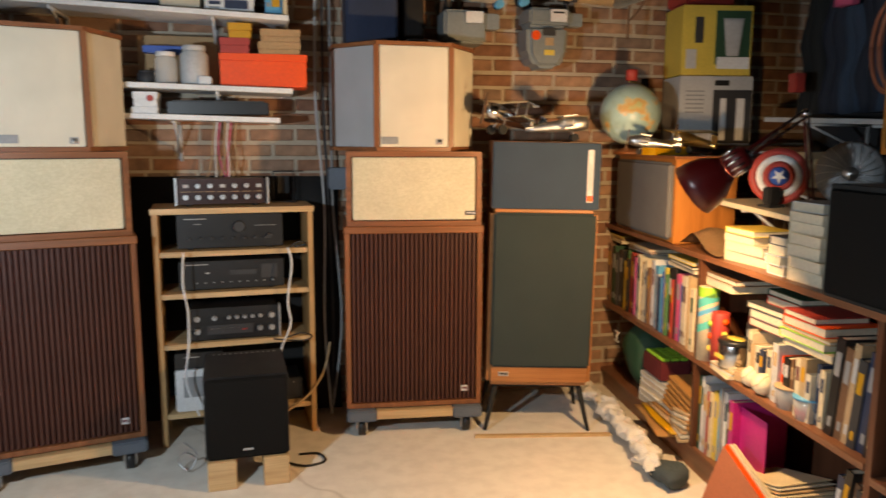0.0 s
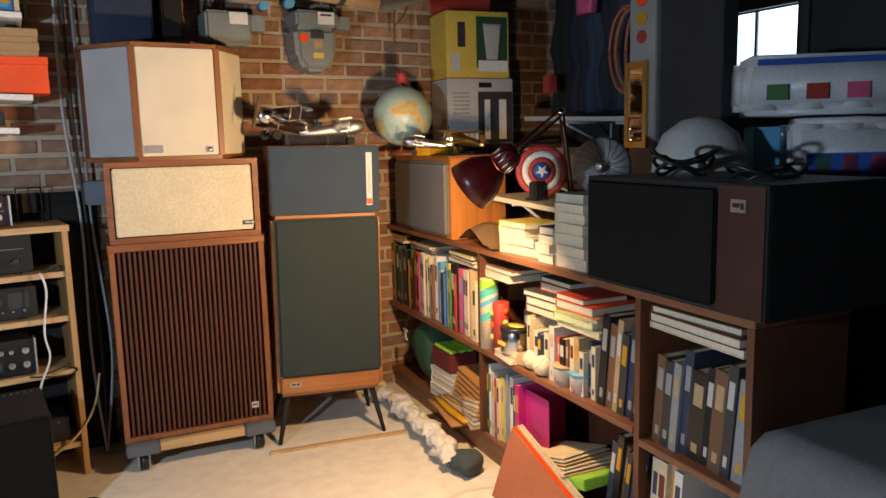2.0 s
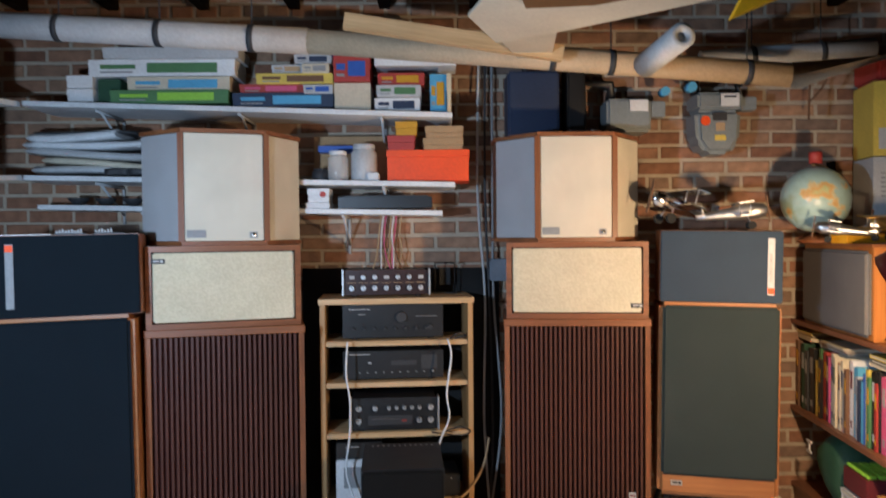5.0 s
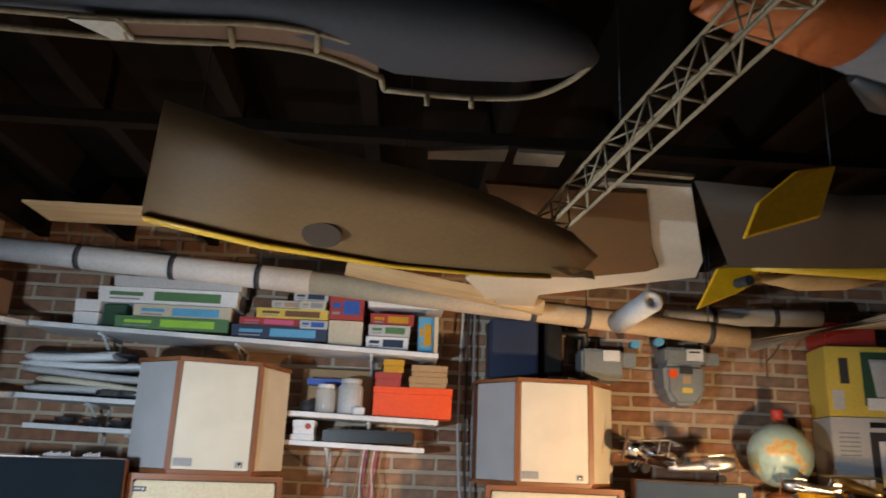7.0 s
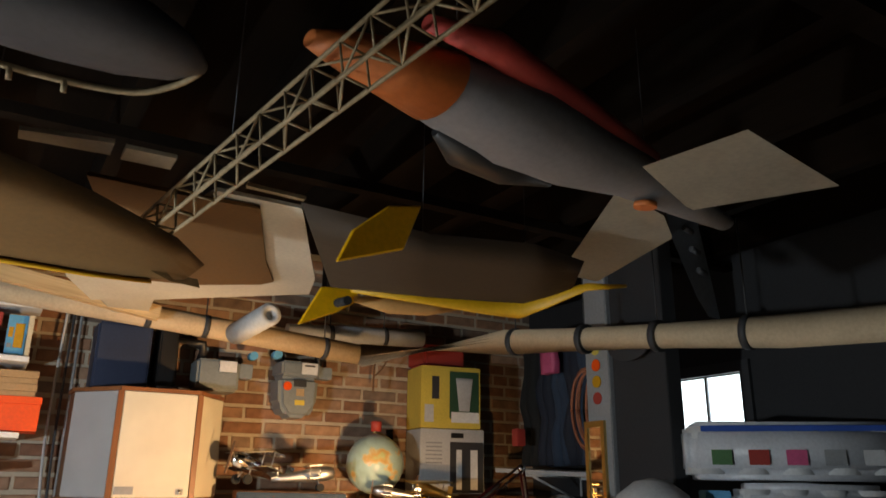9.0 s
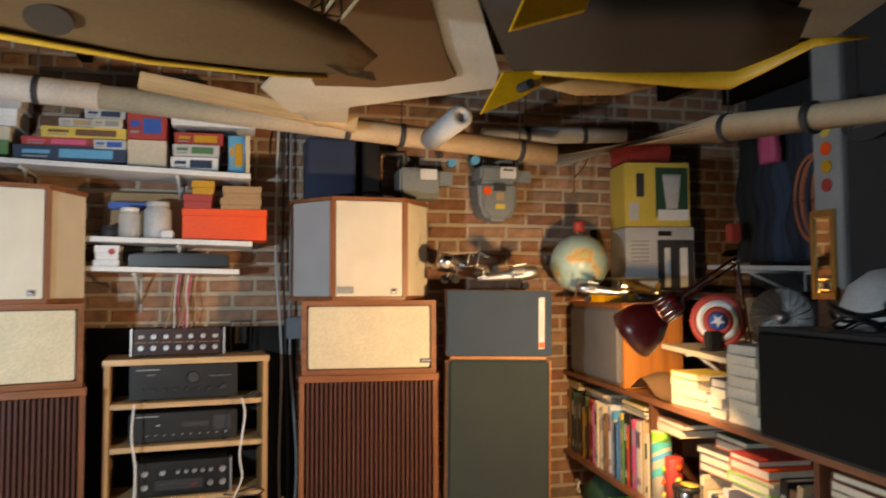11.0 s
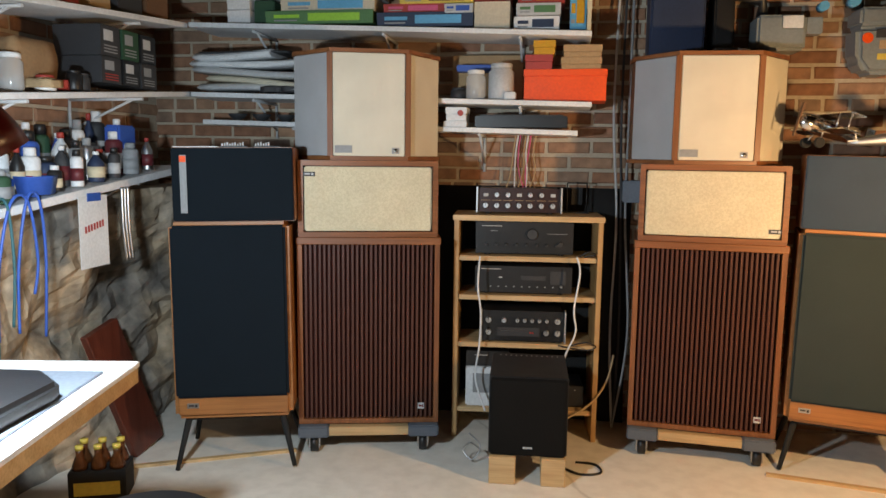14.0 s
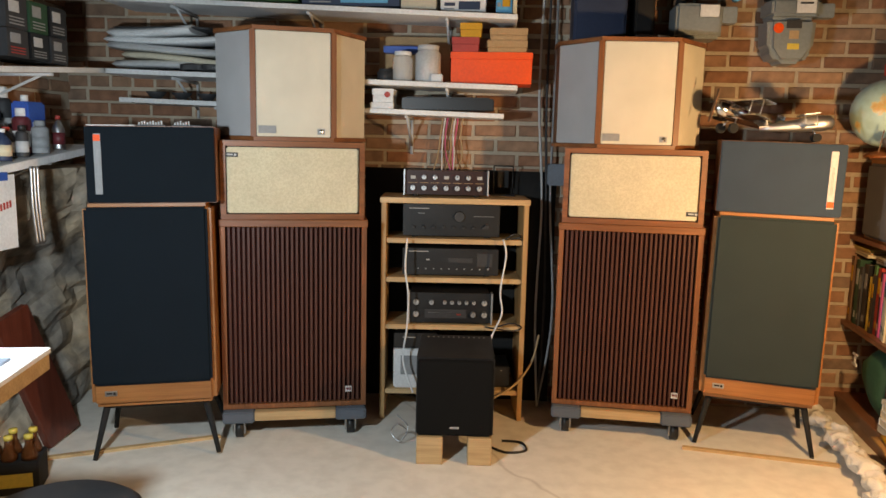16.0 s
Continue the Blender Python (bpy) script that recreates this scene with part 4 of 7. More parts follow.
solo("magenta_folder", bm, "magenta", MBK @ Matrix.Translation((0, 0.02, 0)), "magenta plastic folder facing outward on the bottom shelf", "folder")


def stack(s, y, z, items, where, seed=0, turn=0.0):
    rng = random.Random(seed)
    for w, d, h, mat in items:
        flat_book(MBK @ Matrix.Translation((s, y, z)) @ pose(rng.uniform(-0.01, 0.01), rng.uniform(-0.006, 0.006), 0, 0, 0, turn + rng.uniform(-4, 4)), w, d, h, mat, f"{COLOUR[mat]} covered book lying flat {where}")
        z += h + 0.0005


# flat stacks on top of the upright rows
stack(0.34, 0.03, 0.762, [(0.25, 0.20, 0.012, "grey"), (0.27, 0.20, 0.010, "brown"), (0.26, 0.2, 0.008, "cream")], "on the row of books", 1)
stack(0.05, 0.03, 0.772, [(0.2, 0.2, 0.014, "cream"), (0.2, 0.21, 0.012, "tan"), (0.19, 0.2, 0.01, "yellow")], "on the row of books", 2)
stack(0.80, 0.03, 0.762, [(0.26, 0.20, 0.014, "cream"), (0.25, 0.20, 0.014, "charcoal"), (0.24, 0.2, 0.015, "yellow")], "on the row of books", 3)
stack(1.16, 0.03, 0.745, [(0.20, 0.2, 0.03, "cream"), (0.22, 0.22, 0.02, "brown")], "under the top board", 4)
stack(1.42, 0.05, 0.652, [(0.30, 0.2, 0.03, "maroon"), (0.28, 0.2, 0.03, "grey"), (0.24, 0.18, 0.022, "charcoal")], "on the row of books", 5)
stack(1.66, 0.03, 0.655, [(0.24, 0.2, 0.022, "cream"), (0.22, 0.2, 0.028, "lime"), (0.24, 0.2, 0.012, "tan"), (0.20, 0.2, 0.03, "orange"), (0.16, 0.18, 0.02, "red")], "on the row of books", 6)
stack(1.46, 0.10, 0.735, [(0.20, 0.2, 0.03, "red"), (0.2, 0.2, 0.02, "dark_green")], "on the row of books", 7)
stack(2.16, 0.02, 0.757, [(0.36, 0.22, 0.02, "cream"), (0.34, 0.22, 0.026, "maroon"), (0.32, 0.2, 0.02, "brown")], "under the top board", 8)
row_of_books(1.30, 1.455, 0.4485, ["charcoal", "grey", "cream", "brown", "black", "light_grey"], 0.15, 0.2, 11, "behind the tin", 0.02, 0.03, 0, 0.10)

# top of the bookcase: paperbacks and box
stack(1.27, 0.03, 0.8605, [(0.24, 0.17, 0.036, "cream"), (0.22, 0.17, 0.034, "paper"), (0.17, 0.15, 0.03, "cream"), (0.18, 0.15, 0.022, "yellow")], "on the bookcase top", 11, 4)
stack(1.55, 0.03, 0.8605, [(0.09, 0.17, 0.033, "white_paint"), (0.09, 0.16, 0.032, "white_paint"), (0.09, 0.16, 0.03, "paper"), (0.09, 0.16, 0.03, "navy")], "on the bookcase top", 12)
stack(1.665, 0.03, 0.8605, [(0.17, 0.16, 0.04, "cream"), (0.17, 0.16, 0.036, "cream"), (0.16, 0.15, 0.036, "paper"), (0.17, 0.15, 0.036, "cream"), (0.16, 0.14, 0.034, "cream"), (0.17, 0.15, 0.032, "paper"), (0.15, 0.15, 0.03, "light_grey")], "in a tall pile", 13)
bm = B()
for i in range(13):
    for j in range(7):
        u, v = i / 12, j / 6
        bm.verts.new((u * 0.34, v * 0.2, 0.012 + 0.075 * math.exp(-((u - 0.42) / 0.26) ** 2) * (0.6 + 0.5 * math.sin(v * 2.2 + 0.5)) + 0.012 * noise.noise(Vector((u * 5, v * 4, 1)))))
bm.verts.ensure_lookup_table()
for i in range(12):
    for j in range(6):
        f = bm.faces.new([bm.verts[k] for k in (i * 7 + j, (i + 1) * 7 + j, (i + 1) * 7 + j + 1, i * 7 + j + 1)])
        f.smooth = True
bmesh.ops.solidify(bm, geom=bm.faces[:], thickness=0.006)
solo("felt_hat", bm, "felt_brown", MBK @ Matrix.Translation((0.93, 0.0, 0.8575)), "crumpled brown felt on the bookcase top", "felt")

# teak speaker with grey grille, lying on the bookcase
t = thing("teak_speaker", MBK @ Matrix.Translation((0.225, -0.01, 0.861)), "teak speaker with grey cloth grille on the bookcase", "loudspeaker")
box_part("cabinet", (0, 0.65, 0.02, 0.29, 0, 0.352), "teak_z", t, "bright teak veneered case", 0.003)
bm = B()
bx(bm, 0.035, 0.645, -0.006, 0.0195, 0.014, 0.338)
soften(bm, 0.012, 3)
part("grille", bm, "grille_grey", t, "grey cloth grille")
box_part("top_board", (-0.002, 0.652, 0.012, 0.292, 0.3525, 0.364), "walnut_x", t)

# big black speaker lying on its side
t = thing("black_speaker", MBK @ Matrix.Translation((1.905, -0.01, 0.861)), "large black speaker lying on the bookcase", "loudspeaker")
box_part("cabinet", (0, 0.68, 0.02, 0.42, 0, 0.315), "black", t, "", 0.003)
box_part("front_rim", (0, 0.68, 0.0, 0.0195, 0.0, 0.315), "matte_black", t, "", 0.002)
bm = B()
bx(bm, 0.012, 0.53, -0.012, -0.0005, 0.012, 0.303)
soften(bm, 0.008)
part("grille", bm, "grille_black", t, "black cloth grille")
box_part("wood_panel", (0.535, 0.675, -0.005, -0.0005, 0.004, 0.311), "preamp_brown", t, "dark red-brown wood panel")
badge(t, 0.60, -0.006, 0.265, 0.045, 0.03, "steel")

# middle shelf: decorated tube, tins, baseballs
t = thing("cardboard_tube", MBK @ Matrix.Translation((1.165, 0.035, 0.4485)), "tall cylinder with teal and blue swirls", "canister")
bm = B()
lathe(bm, [(0.038, 0), (0.038, 0.285), (0.036, 0.29)], 24)
part("body", bm, "cream", t)
for z0, z1, mat in ((0.25, 0.288, "lime"), (0.215, 0.25, "teal"), (0.18, 0.20, "sky_blue"), (0.12, 0.15, "teal")):
    bm = B()
    for k in range(24):
        a0, a1 = 2 * math.pi * k / 24, 2 * math.pi * (k + 1) / 24
        o0, o1 = 0.02 * math.sin(a0 + 1), 0.02 * math.sin(a1 + 1)
        if z1 > 0.28:
            o0, o1 = 0, 0
        f = bm.faces.new([bm.verts.new((0.0386 * math.cos(a), 0.0386 * math.sin(a), z)) for a, z in ((a0, z0 + o0), (a1, z0 + o1), (a1, z1 + o1), (a0, z1 + o0))])
    part("swirl_band", bm, mat, t)
t = thing("patterned_can", MBK @ Matrix.Translation((1.245, 0.045, 0.4485)), "tall can with red, orange and green pattern", "can")
bm = B()
lathe(bm, [(0.034, 0), (0.034, 0.20), (0.031, 0.205)], 20)
part("body", bm, "red", t)
for k in range(10):
    a, z = k * 2.1, 0.03 + 0.016 * k
    bm = B()
    ball(bm, (0.033 * math.cos(a), 0.033 * math.sin(a), z), 0.013, seg=8)
    part("dot", bm, ("lime", "orange", "yellow", "pink")[k % 4], t)
t = thing("round_tin", MBK @ Matrix.Translation((1.345, 0.055, 0.4765)), "shiny metal tin with a yellow and black lid", "tin")
bm = B()
lathe(bm, [(0.058, 0), (0.06, 0.004), (0.06, 0.082), (0.058, 0.086)], 28)
part("body", bm, "chrome", t)
bm = B()
lathe(bm, [(0.062, 0.083), (0.062, 0.097), (0.056, 0.101), (0.0004, 0.101)], 28)
part("lid", bm, "black", t, "black tin lid")
bm = B()
lathe(bm, [(0.044, 0.1015), (0.044, 0.1025), (0.0004, 0.1025)], 20, Matrix.Diagonal((1, 0.62, 1, 1)))
part("lid_emblem", bm, "yellow", t, "yellow oval on the lid")
for k in range(5):
    box_part("letter_bar", (-0.034 + k * 0.012, -0.026 + k * 0.012, -0.0625, -0.059, 0.03, 0.045), "yellow", t)
for i, mat in enumerate(("paper", "cream", "light_grey", "tan", "paper")):
    bm = B()
    bx(bm, 0, 0.15, 0, 0.11, 0, 0.005)
    solo("magazine", bm, mat, MBK @ Matrix.Translation((1.27, 0.0, 0.4486 + i * 0.0055)) @ pose(0, 0, 0, 0, 0, i * 3 - 6), "thin worn magazine in a small pile", "magazine", "small magazines")
for s, y in ((1.50, 0.035), (1.58, -0.002 + 0.03)):
    t = thing("baseball", MBK @ Matrix.Translation((s, y, 0.4485 + 0.0375)) @ pose(0, 0, 0, 30, 40, s * 90), "worn cream baseball with raised seams", "baseball", "baseballs")
    bm = B()
    ball(bm, (0, 0, 0), 0.037)
    part("leather", bm, "ball_white", t)
    bm = B()
    tube(bm, [Vector((math.cos(a) + 0.33 * math.cos(3 * a), math.sin(a) - 0.33 * math.sin(3 * a), 0.9 * math.sin(2 * a))).normalized() * 0.0372 for a in [2 * math.pi * k / 40 for k in range(41)]], 0.0012, 5)
    part("seam", bm, "tan", t)
bm = B()
bx(bm, 0, 0.05, 0, 0.05, 0, 0.045)
soften(bm, 0.006)
solo("wooden_cube", bm, "tan", MBK @ Matrix.Translation((1.425, 0.005, 0.4485)) @ pose(0, 0, 0, 0, 0, 20), "small pale wooden cube", "cube")
for s, lid in ((1.70, "tan"), (1.80, "sky_blue")):
    t = thing("plastic_tub", MBK @ Matrix.Translation((s, 0.045, 0.4485)), "small clear plastic tub with odds and ends", "tub", "plastic tubs")
    bm = B()
    lathe(bm, [(0.036, 0), (0.044, 0.065), (0.042, 0.066), (0.034, 0.003)], 20)
    part("tub", bm, "clear", t)
    bm = B()
    lathe(bm, [(0.034, 0.004), (0.038, 0.03), (0.0004, 0.034)], 14)
    part("contents", bm, "brown" if lid == "tan" else "red", t)
    bm = B()
    lathe(bm, [(0.046, 0.066), (0.046, 0.072), (0.0004, 0.073)], 20)
    part("lid", bm, lid, t)

# bottom shelf at the far end: envelopes, papers, bag
rng = random.Random(21)
stack(0.60, 0.01, 0.0825, [(0.32, 0.25, 0.035, "brown"), (0.33, 0.25, 0.03, "white_paint"), (0.30, 0.24, 0.03, "cream"), (0.30, 0.24, 0.028, "white_paint"), (0.28, 0.22, 0.02, "light_grey")], "on the bottom shelf", 31, 5)
t = thing("snack_box", MBK @ Matrix.Translation((0.60, 0.02, 0.235)), "dark red open box of yellow-green packets", "box")
box_part("tray", (0, 0.2, 0, 0.14, 0, 0.085), "maroon", t, "dark red carton", 0.004)
for i in range(5):
    for j in range(3):
        box_part("packet", (0.008 + i * 0.037, 0.042 + i * 0.037, 0.008 + j * 0.043, 0.046 + j * 0.043, 0.0855, 0.100), "lime", t, "", 0.004)
t = thing("accordion_file", MBK @ Matrix.Translation((0.86, 0.0, 0.15)) @ pose(0, 0, 0, 0, 8, 0), "rust-brown accordion file folder", "folder")
for i in range(6):
    box_part("pocket", (0.0, 0.26 - 0.004 * i, 0.004 * i, 0.2, 0.02 + i * 0.022, 0.034 + i * 0.022), "kraft", t, "", 0.003)
for i in range(5):
    bm = B()
    bx(bm, 0, 0.33, 0, 0.22, 0, 0.008)
    rough_up(bm, 4, 0.01, 6, i)
    solo("envelope", bm, ("kraft", "dark_yellow", "tan", "kraft", "paper")[i], MBK @ Matrix.Translation((0.70 + 0.03 * i, -0.05 + 0.012 * i, 0.095 + 0.014 * i)) @ pose(0, 0, 0, -4, 3, -6 + 5 * i), "large padded brown envelope on a heap", "envelope", "envelopes")
for i in range(7):
    bm = B()
    bx(bm, 0, 0.12, 0, 0.2, 0, 0.012)
    rough_up(bm, 3, 0.006, 12, i + 9)
    solo("folded_paper", bm, "paper" if i % 2 else "tan", MBK @ Matrix.Translation((0.985, -0.01, 0.09 + 0.014 * i)) @ pose(0, 0, 0, 0, 5 - 2 * i, 3 * i - 9), "folded paper bundle on the bottom shelf", "papers", "paper bundles")
bm = B()
ball(bm, (0.42, 0.12, 0.25), 0.17, (0.9, 0.7, 1.0), 24)
rough_up(bm, 0, 0.035, 8, 3)
bag = solo("plastic_bag", bm, "dark_green", MBK @ Matrix.Translation((0, 0, 0.002)), "crumpled dark green plastic bag", "bag")
bm = B()
for z0, x0, x1 in ((0.30, 0.0, 0.05), (0.345, 0.0, 0.05), (0.30, 0.02, 0.03)):
    bx(bm, 0.35 + x0, 0.35 + x1, -0.03, -0.024, z0, z0 + (0.055 if x1 < 0.04 else 0.01))
part("bag_print", bm, "white_paint", bag, "white printed mark")

# lime binder and papers on the bottom shelf, leaning folder
t = thing("lime_binder", MBK @ Matrix.Translation((1.62, -0.06, 0.10)) @ pose(0, 0, 0, 0, -14, 3), "lime green binder with loose papers", "binder")
box_part("cover", (0, 0.33, 0, 0.23, 0, 0.035), "lime", t, "", 0.003)
for i in range(6):
    box_part("sheet", (0.0 - 0.01 * i, 0.25 - 0.012 * i, 0.01, 0.22, 0.036 + i * 0.008, 0.039 + i * 0.008), ("tan", "paper", "cream")[i % 3], t, "", 0.0, pose(0, 0, 0, 0, 0, 3 * i - 7))
ML2 = pose(1.43, 2.27, 0.0, 0, 0, -98) @ pose(0, 0, 0, -14, 0, 0)
bm = B()
prism(bm, ((0.02, 0.0), (0.50, 0.0), (0.50, 0.19), (0.06, 0.275)), 0, 0.004, Matrix(((1, 0, 0, 0), (0, 0, 1, 0), (0, 1, 0, 0), (0, 0, 0, 1))))
folder = solo("leaning_folder", bm, "rust", ML2, "rust-coloured cardboard folder leaning on the bookcase", "folder")
for k, mat in enumerate(("orange", "paper", "cream")):
    bm = B()
    prism(bm, ((0.03, 0.0), (0.52, 0.0), (0.52, 0.195 + 0.006 * k), (0.065, 0.285 + 0.004 * k)), 0.006 + k * 0.012, 0.014 + k * 0.012, Matrix(((1, 0, 0, 0), (0, 0, 1, 0), (0, 1, 0, 0), (0, 0, 0, 1))))
    part("sheet", bm, mat, folder, ("orange sheet", "buff sheets", "cream sheets")[k])
bm = B()
bx(bm, 2.33, 2.50, 0.04, 0.2, 0.083, 0.27)
solo("brown_box", bm, "kraft", MBK, "brown cardboard box on the bottom shelf", "box")

# rolled cloth along the bookcase foot
bm = B()
rings = []
pts = curve_pts([(1.50, 3.46, 0.05), (1.50, 3.2, 0.055), (1.47, 2.95, 0.055), (1.43, 2.7, 0.06), (1.38, 2.5, 0.045)], 10)
for i, p in enumerate(pts):
    r = 0.031 + 0.005 * math.sin(i * 1.7) + 0.008 * math.sin(i * 0.6)
    rings.append([p + Vector((math.cos(a) * r * 1.5, 0.02 * math.sin(a * 3 + i), math.sin(a) * r * 0.9 + 0.012 * noise.noise(Vector((i * 0.7, a, 2))))) for a in [2 * math.pi * k / 14 for k in range(14)]])
loft(bm, rings)
bmesh.ops.subdivide_edges(bm, edges=bm.edges[:], cuts=2, use_grid_fill=True)
rough_up(bm, 0, 0.024, 15, 5)
rough_up(bm, 0, 0.012, 38, 6)
solo("rolled_cloth", bm, "towel", Matrix.Translation((0.02, 0, 0.008)), "crumpled off-white cloth along the bookcase foot", "cloth")
bm = B()
ball(bm, (1.44, 2.47, 0.045), 0.075, (0.9, 1.1, 0.5), 18)
rough_up(bm, 0, 0.03, 14, 8)
solo("grey_rag", bm, "rag_dark", Matrix(), "dark grey rag on the floor", "rag")

# ---- red clamp lamps ----


def clamp_lamp(bulb, d, ferrule_len, elbow, base, glow_mat, label):
    """Balanced-arm lamp: red enamel shade, ribbed cap, two-rod arms, base clamp."""
    bulb, d = Vector(bulb), Vector(d).normalized()
    m = Matrix.Translation(bulb) @ d.to_track_quat("-Z", "Y").to_matrix().to_4x4()
    t = thing("clamp_lamp", Matrix(), label, "lamp", "red clamp lamps")
    bm = B()
    prof = [(0.084, 0.014), (0.080, 0.05), (0.070, 0.085), (0.050, 0.115), (0.036, 0.135), (0.034, 0.135), (0.047, 0.112), (0.067, 0.083), (0.077, 0.05), (0.082, 0.014)]
    rings = []
    for r, z in prof:
        rings.append([bm.verts.new(m @ Vector((r * math.cos(a), r * math.sin(a), z))) for a in [2 * math.pi * k / 32 for k in range(32)]])
    for a, b in zip(rings, rings[1:] + rings[:1]):
        for k in range(32):
            f = bm.faces.new((a[k], a[(k + 1) % 32], b[(k + 1) % 32], b[k]))
            f.smooth = True
    part("shade", bm, "enamel", t, "dark red enamel shade")
    bm = B()
    lathe(bm, [(0.037, 0.136), (0.036, 0.19), (0.028, 0.205), (0.012, 0.207)], 24, m)
    cap = part("cap", bm, "enamel", t)
    for k in range(12):
        a = 2 * math.pi * k / 12
        bm = B()
        tube(bm, [m @ Vector((0.0375 * math.cos(a), 0.0375 * math.sin(a), z)) for z in (0.14, 0.19)], 0.003, 5)
        part("rib", bm, "chrome", cap, "shiny cooling rib")
    bm = B()
    ball(bm, (0, 0, 0), 0.028, seg=16)
    for v in bm.verts:
        v.co = m @ (v.co + Vector((0, 0, 0.085)))
    part("bulb", bm, glow_mat, t, "glowing bulb")
    top = m @ Vector((0, 0, 0.20))
    elbow, base = Vector(elbow), Vector(base)
    for a, b in ((top, elbow), (elbow, base)):
        side = (b - a).cross(Vector((0, 0, 1))).cross(b - a).normalized() * 0.012
        for s in (-1, 1):
            bm = B()
            tube(bm, [a + side * s, b + side * s], 0.0045, 6)
            part("arm_rod", bm, "enamel", t)
        bm = B()
        tube(bm, [a.lerp(b, 0.1) + side * 0.2, a.lerp(b, 0.5) + side * 0.3], 0.004, 6)
        part("spring", bm, "steel", t)
    for p in (top, elbow):
        bm = B()
        ball(bm, p, 0.016, seg=10)
        part("joint", bm, "chrome", t)
    bm = B()
    cyl(bm, base + Vector((0, 0, 0.0)), base - Vector((0, 0, 0.03)), 0.022, seg=14)
    part("clamp", bm, "matte_black", t)


clamp_lamp(LAMP_R, (-0.54, 0.60, -0.59), 0.2, (1.735, 2.22, 1.405), (1.80, 2.24, 1.095), "warm_glow", "dark red enamel clamp lamp on a jointed arm, lit")
clamp_lamp(LAMP_L, (0.25, 0.35, -0.90), 0.2, (-1.40, 0.95, 1.62), (-1.70, 1.25, 1.06), "cool_glow", "dark red enamel clamp lamp over the workbench, lit")

# ---- small shelf over the bookcase with shield, fan ----
shelf_board("cream_shelf", (1.70, 2.66, 1.085), (1.66, 2.06, 1.062), 0.26, (1, 0, 0), "cream shelf standing over the bookcase", mat="cream", th=0.02)
for y in (2.62, 2.10):
    bm = B()
    bx(bm, 1.90, 1.93, y - 0.012, y + 0.012, 0.861, 1.05)
    solo("shelf_support", bm, "case_z", Matrix(), "wooden upright under the cream shelf", "support", "shelf supports")
MS = look((1.80, 2.42, 1.185), (0.0, 0.0, 1.3)) @ pose(0, 0, 0, 180, 0, 0)
t = thing("striped_disc", MS, "round red and white ringed metal disc on a stand", "disc")
for r0, r1, z, mat in ((0.078, 0.103, 0.0, "red"), (0.055, 0.078, 0.006, "white_paint"), (0.035, 0.055, 0.010, "red"), (0.0004, 0.035, 0.013, "blue")):
    bm = B()
    lathe(bm, [(r1, -z - 0.004), (r1, -z), (r0, -z - 0.004), (r0, -z - 0.008)], 32) if r0 < 0.001 else lathe(bm, [(r1, -0.012), (r1, 0.004 + z), (r0, 0.009 + z), (r0, -0.012)], 32)
    part("ring", bm, mat, t)
bm = B()
lathe(bm, [(0.036, 0.012), (0.03, 0.022), (0.0004, 0.025)], 24)
part("centre", bm, "blue", t, "blue centre")
bm = B()
pts = [((0.028 if k % 2 == 0 else 0.011) * math.sin(math.pi * k / 5), (0.028 if k % 2 == 0 else 0.011) * math.cos(math.pi * k / 5)) for k in range(10)]
prism(bm, pts, 0.024, 0.027)
part("star", bm, "white_paint", t, "white star")
t = thing("black_figure_stand", pose(1.76, 2.40, 1.072, 0, 0, 10), "small black stand in front of the disc", "stand")
box_part("base", (-0.04, 0.04, -0.03, 0.03, 0, 0.012), "matte_black", t, "", 0.003)
box_part("block", (-0.03, 0.03, -0.02, 0.02, 0.0125, 0.075), "matte_black", t, "", 0.006)
MF = look((1.88, 2.165, 1.205), (0.1, 0.2, 1.3)) @ pose(0, 0, 0, 180, 0, 0)
t = thing("desk_fan", Matrix(), "old grey metal desk fan", "fan")
bm = B()
lathe(bm, [(0.008, 0.03), (0.06, 0.036), (0.098, 0.02), (0.108, 0.0), (0.10, -0.02), (0.05, -0.05), (0.0004, -0.055)], 30, MF)
part("housing", bm, "grey", t, "grey round fan housing")
bm = B()
lathe(bm, [(0.024, 0.038), (0.022, 0.05), (0.0004, 0.054)], 18, MF)
part("hub", bm, "steel", t)
for k in range(20):
    a = 2 * math.pi * k / 20
    bm = B()
    tube(bm, [MF @ Vector((0.02 * math.cos(a), 0.02 * math.sin(a), 0.046)), MF @ Vector((0.07 * math.cos(a + 0.25), 0.07 * math.sin(a + 0.25), 0.043)), MF @ Vector((0.107 * math.cos(a + 0.35), 0.107 * math.sin(a + 0.35), 0.012))], 0.0014, 4)
    part("guard_wire", bm, "steel", t)
bm = B()
cyl(bm, (1.88, 2.165, 1.10), (1.88, 2.165, 1.065), 0.018, 0.05, 18)
part("foot", bm, "light_grey", t)

# ---- globe and model planes on the speakers ----
t = thing("globe", pose(1.645, 3.30, 1.248), "tabletop world globe with pale green seas", "globe")
bm = B()
ball(bm, (0, 0, 0.185), 0.142, seg=36)
part("sphere", bm, "globe", t)
bm = B()
lathe(bm, [(0.075, 0), (0.07, 0.012), (0.02, 0.03), (0.014, 0.045)], 24)
part("base", bm, "walnut", t)
bm = B()
tube(bm, [(0.152 * math.sin(a), 0.03, 0.185 - 0.152 * math.cos(a)) for a in [math.pi * k / 16 for k in range(17)]], 0.005, 6)
part("meridian", bm, "brass", t)
bm = B()
lathe(bm, [(0.026, 0.34), (0.028, 0.385), (0.024, 0.39)], 16)
part("red_cap", bm, "red", t, "small red cup on top")


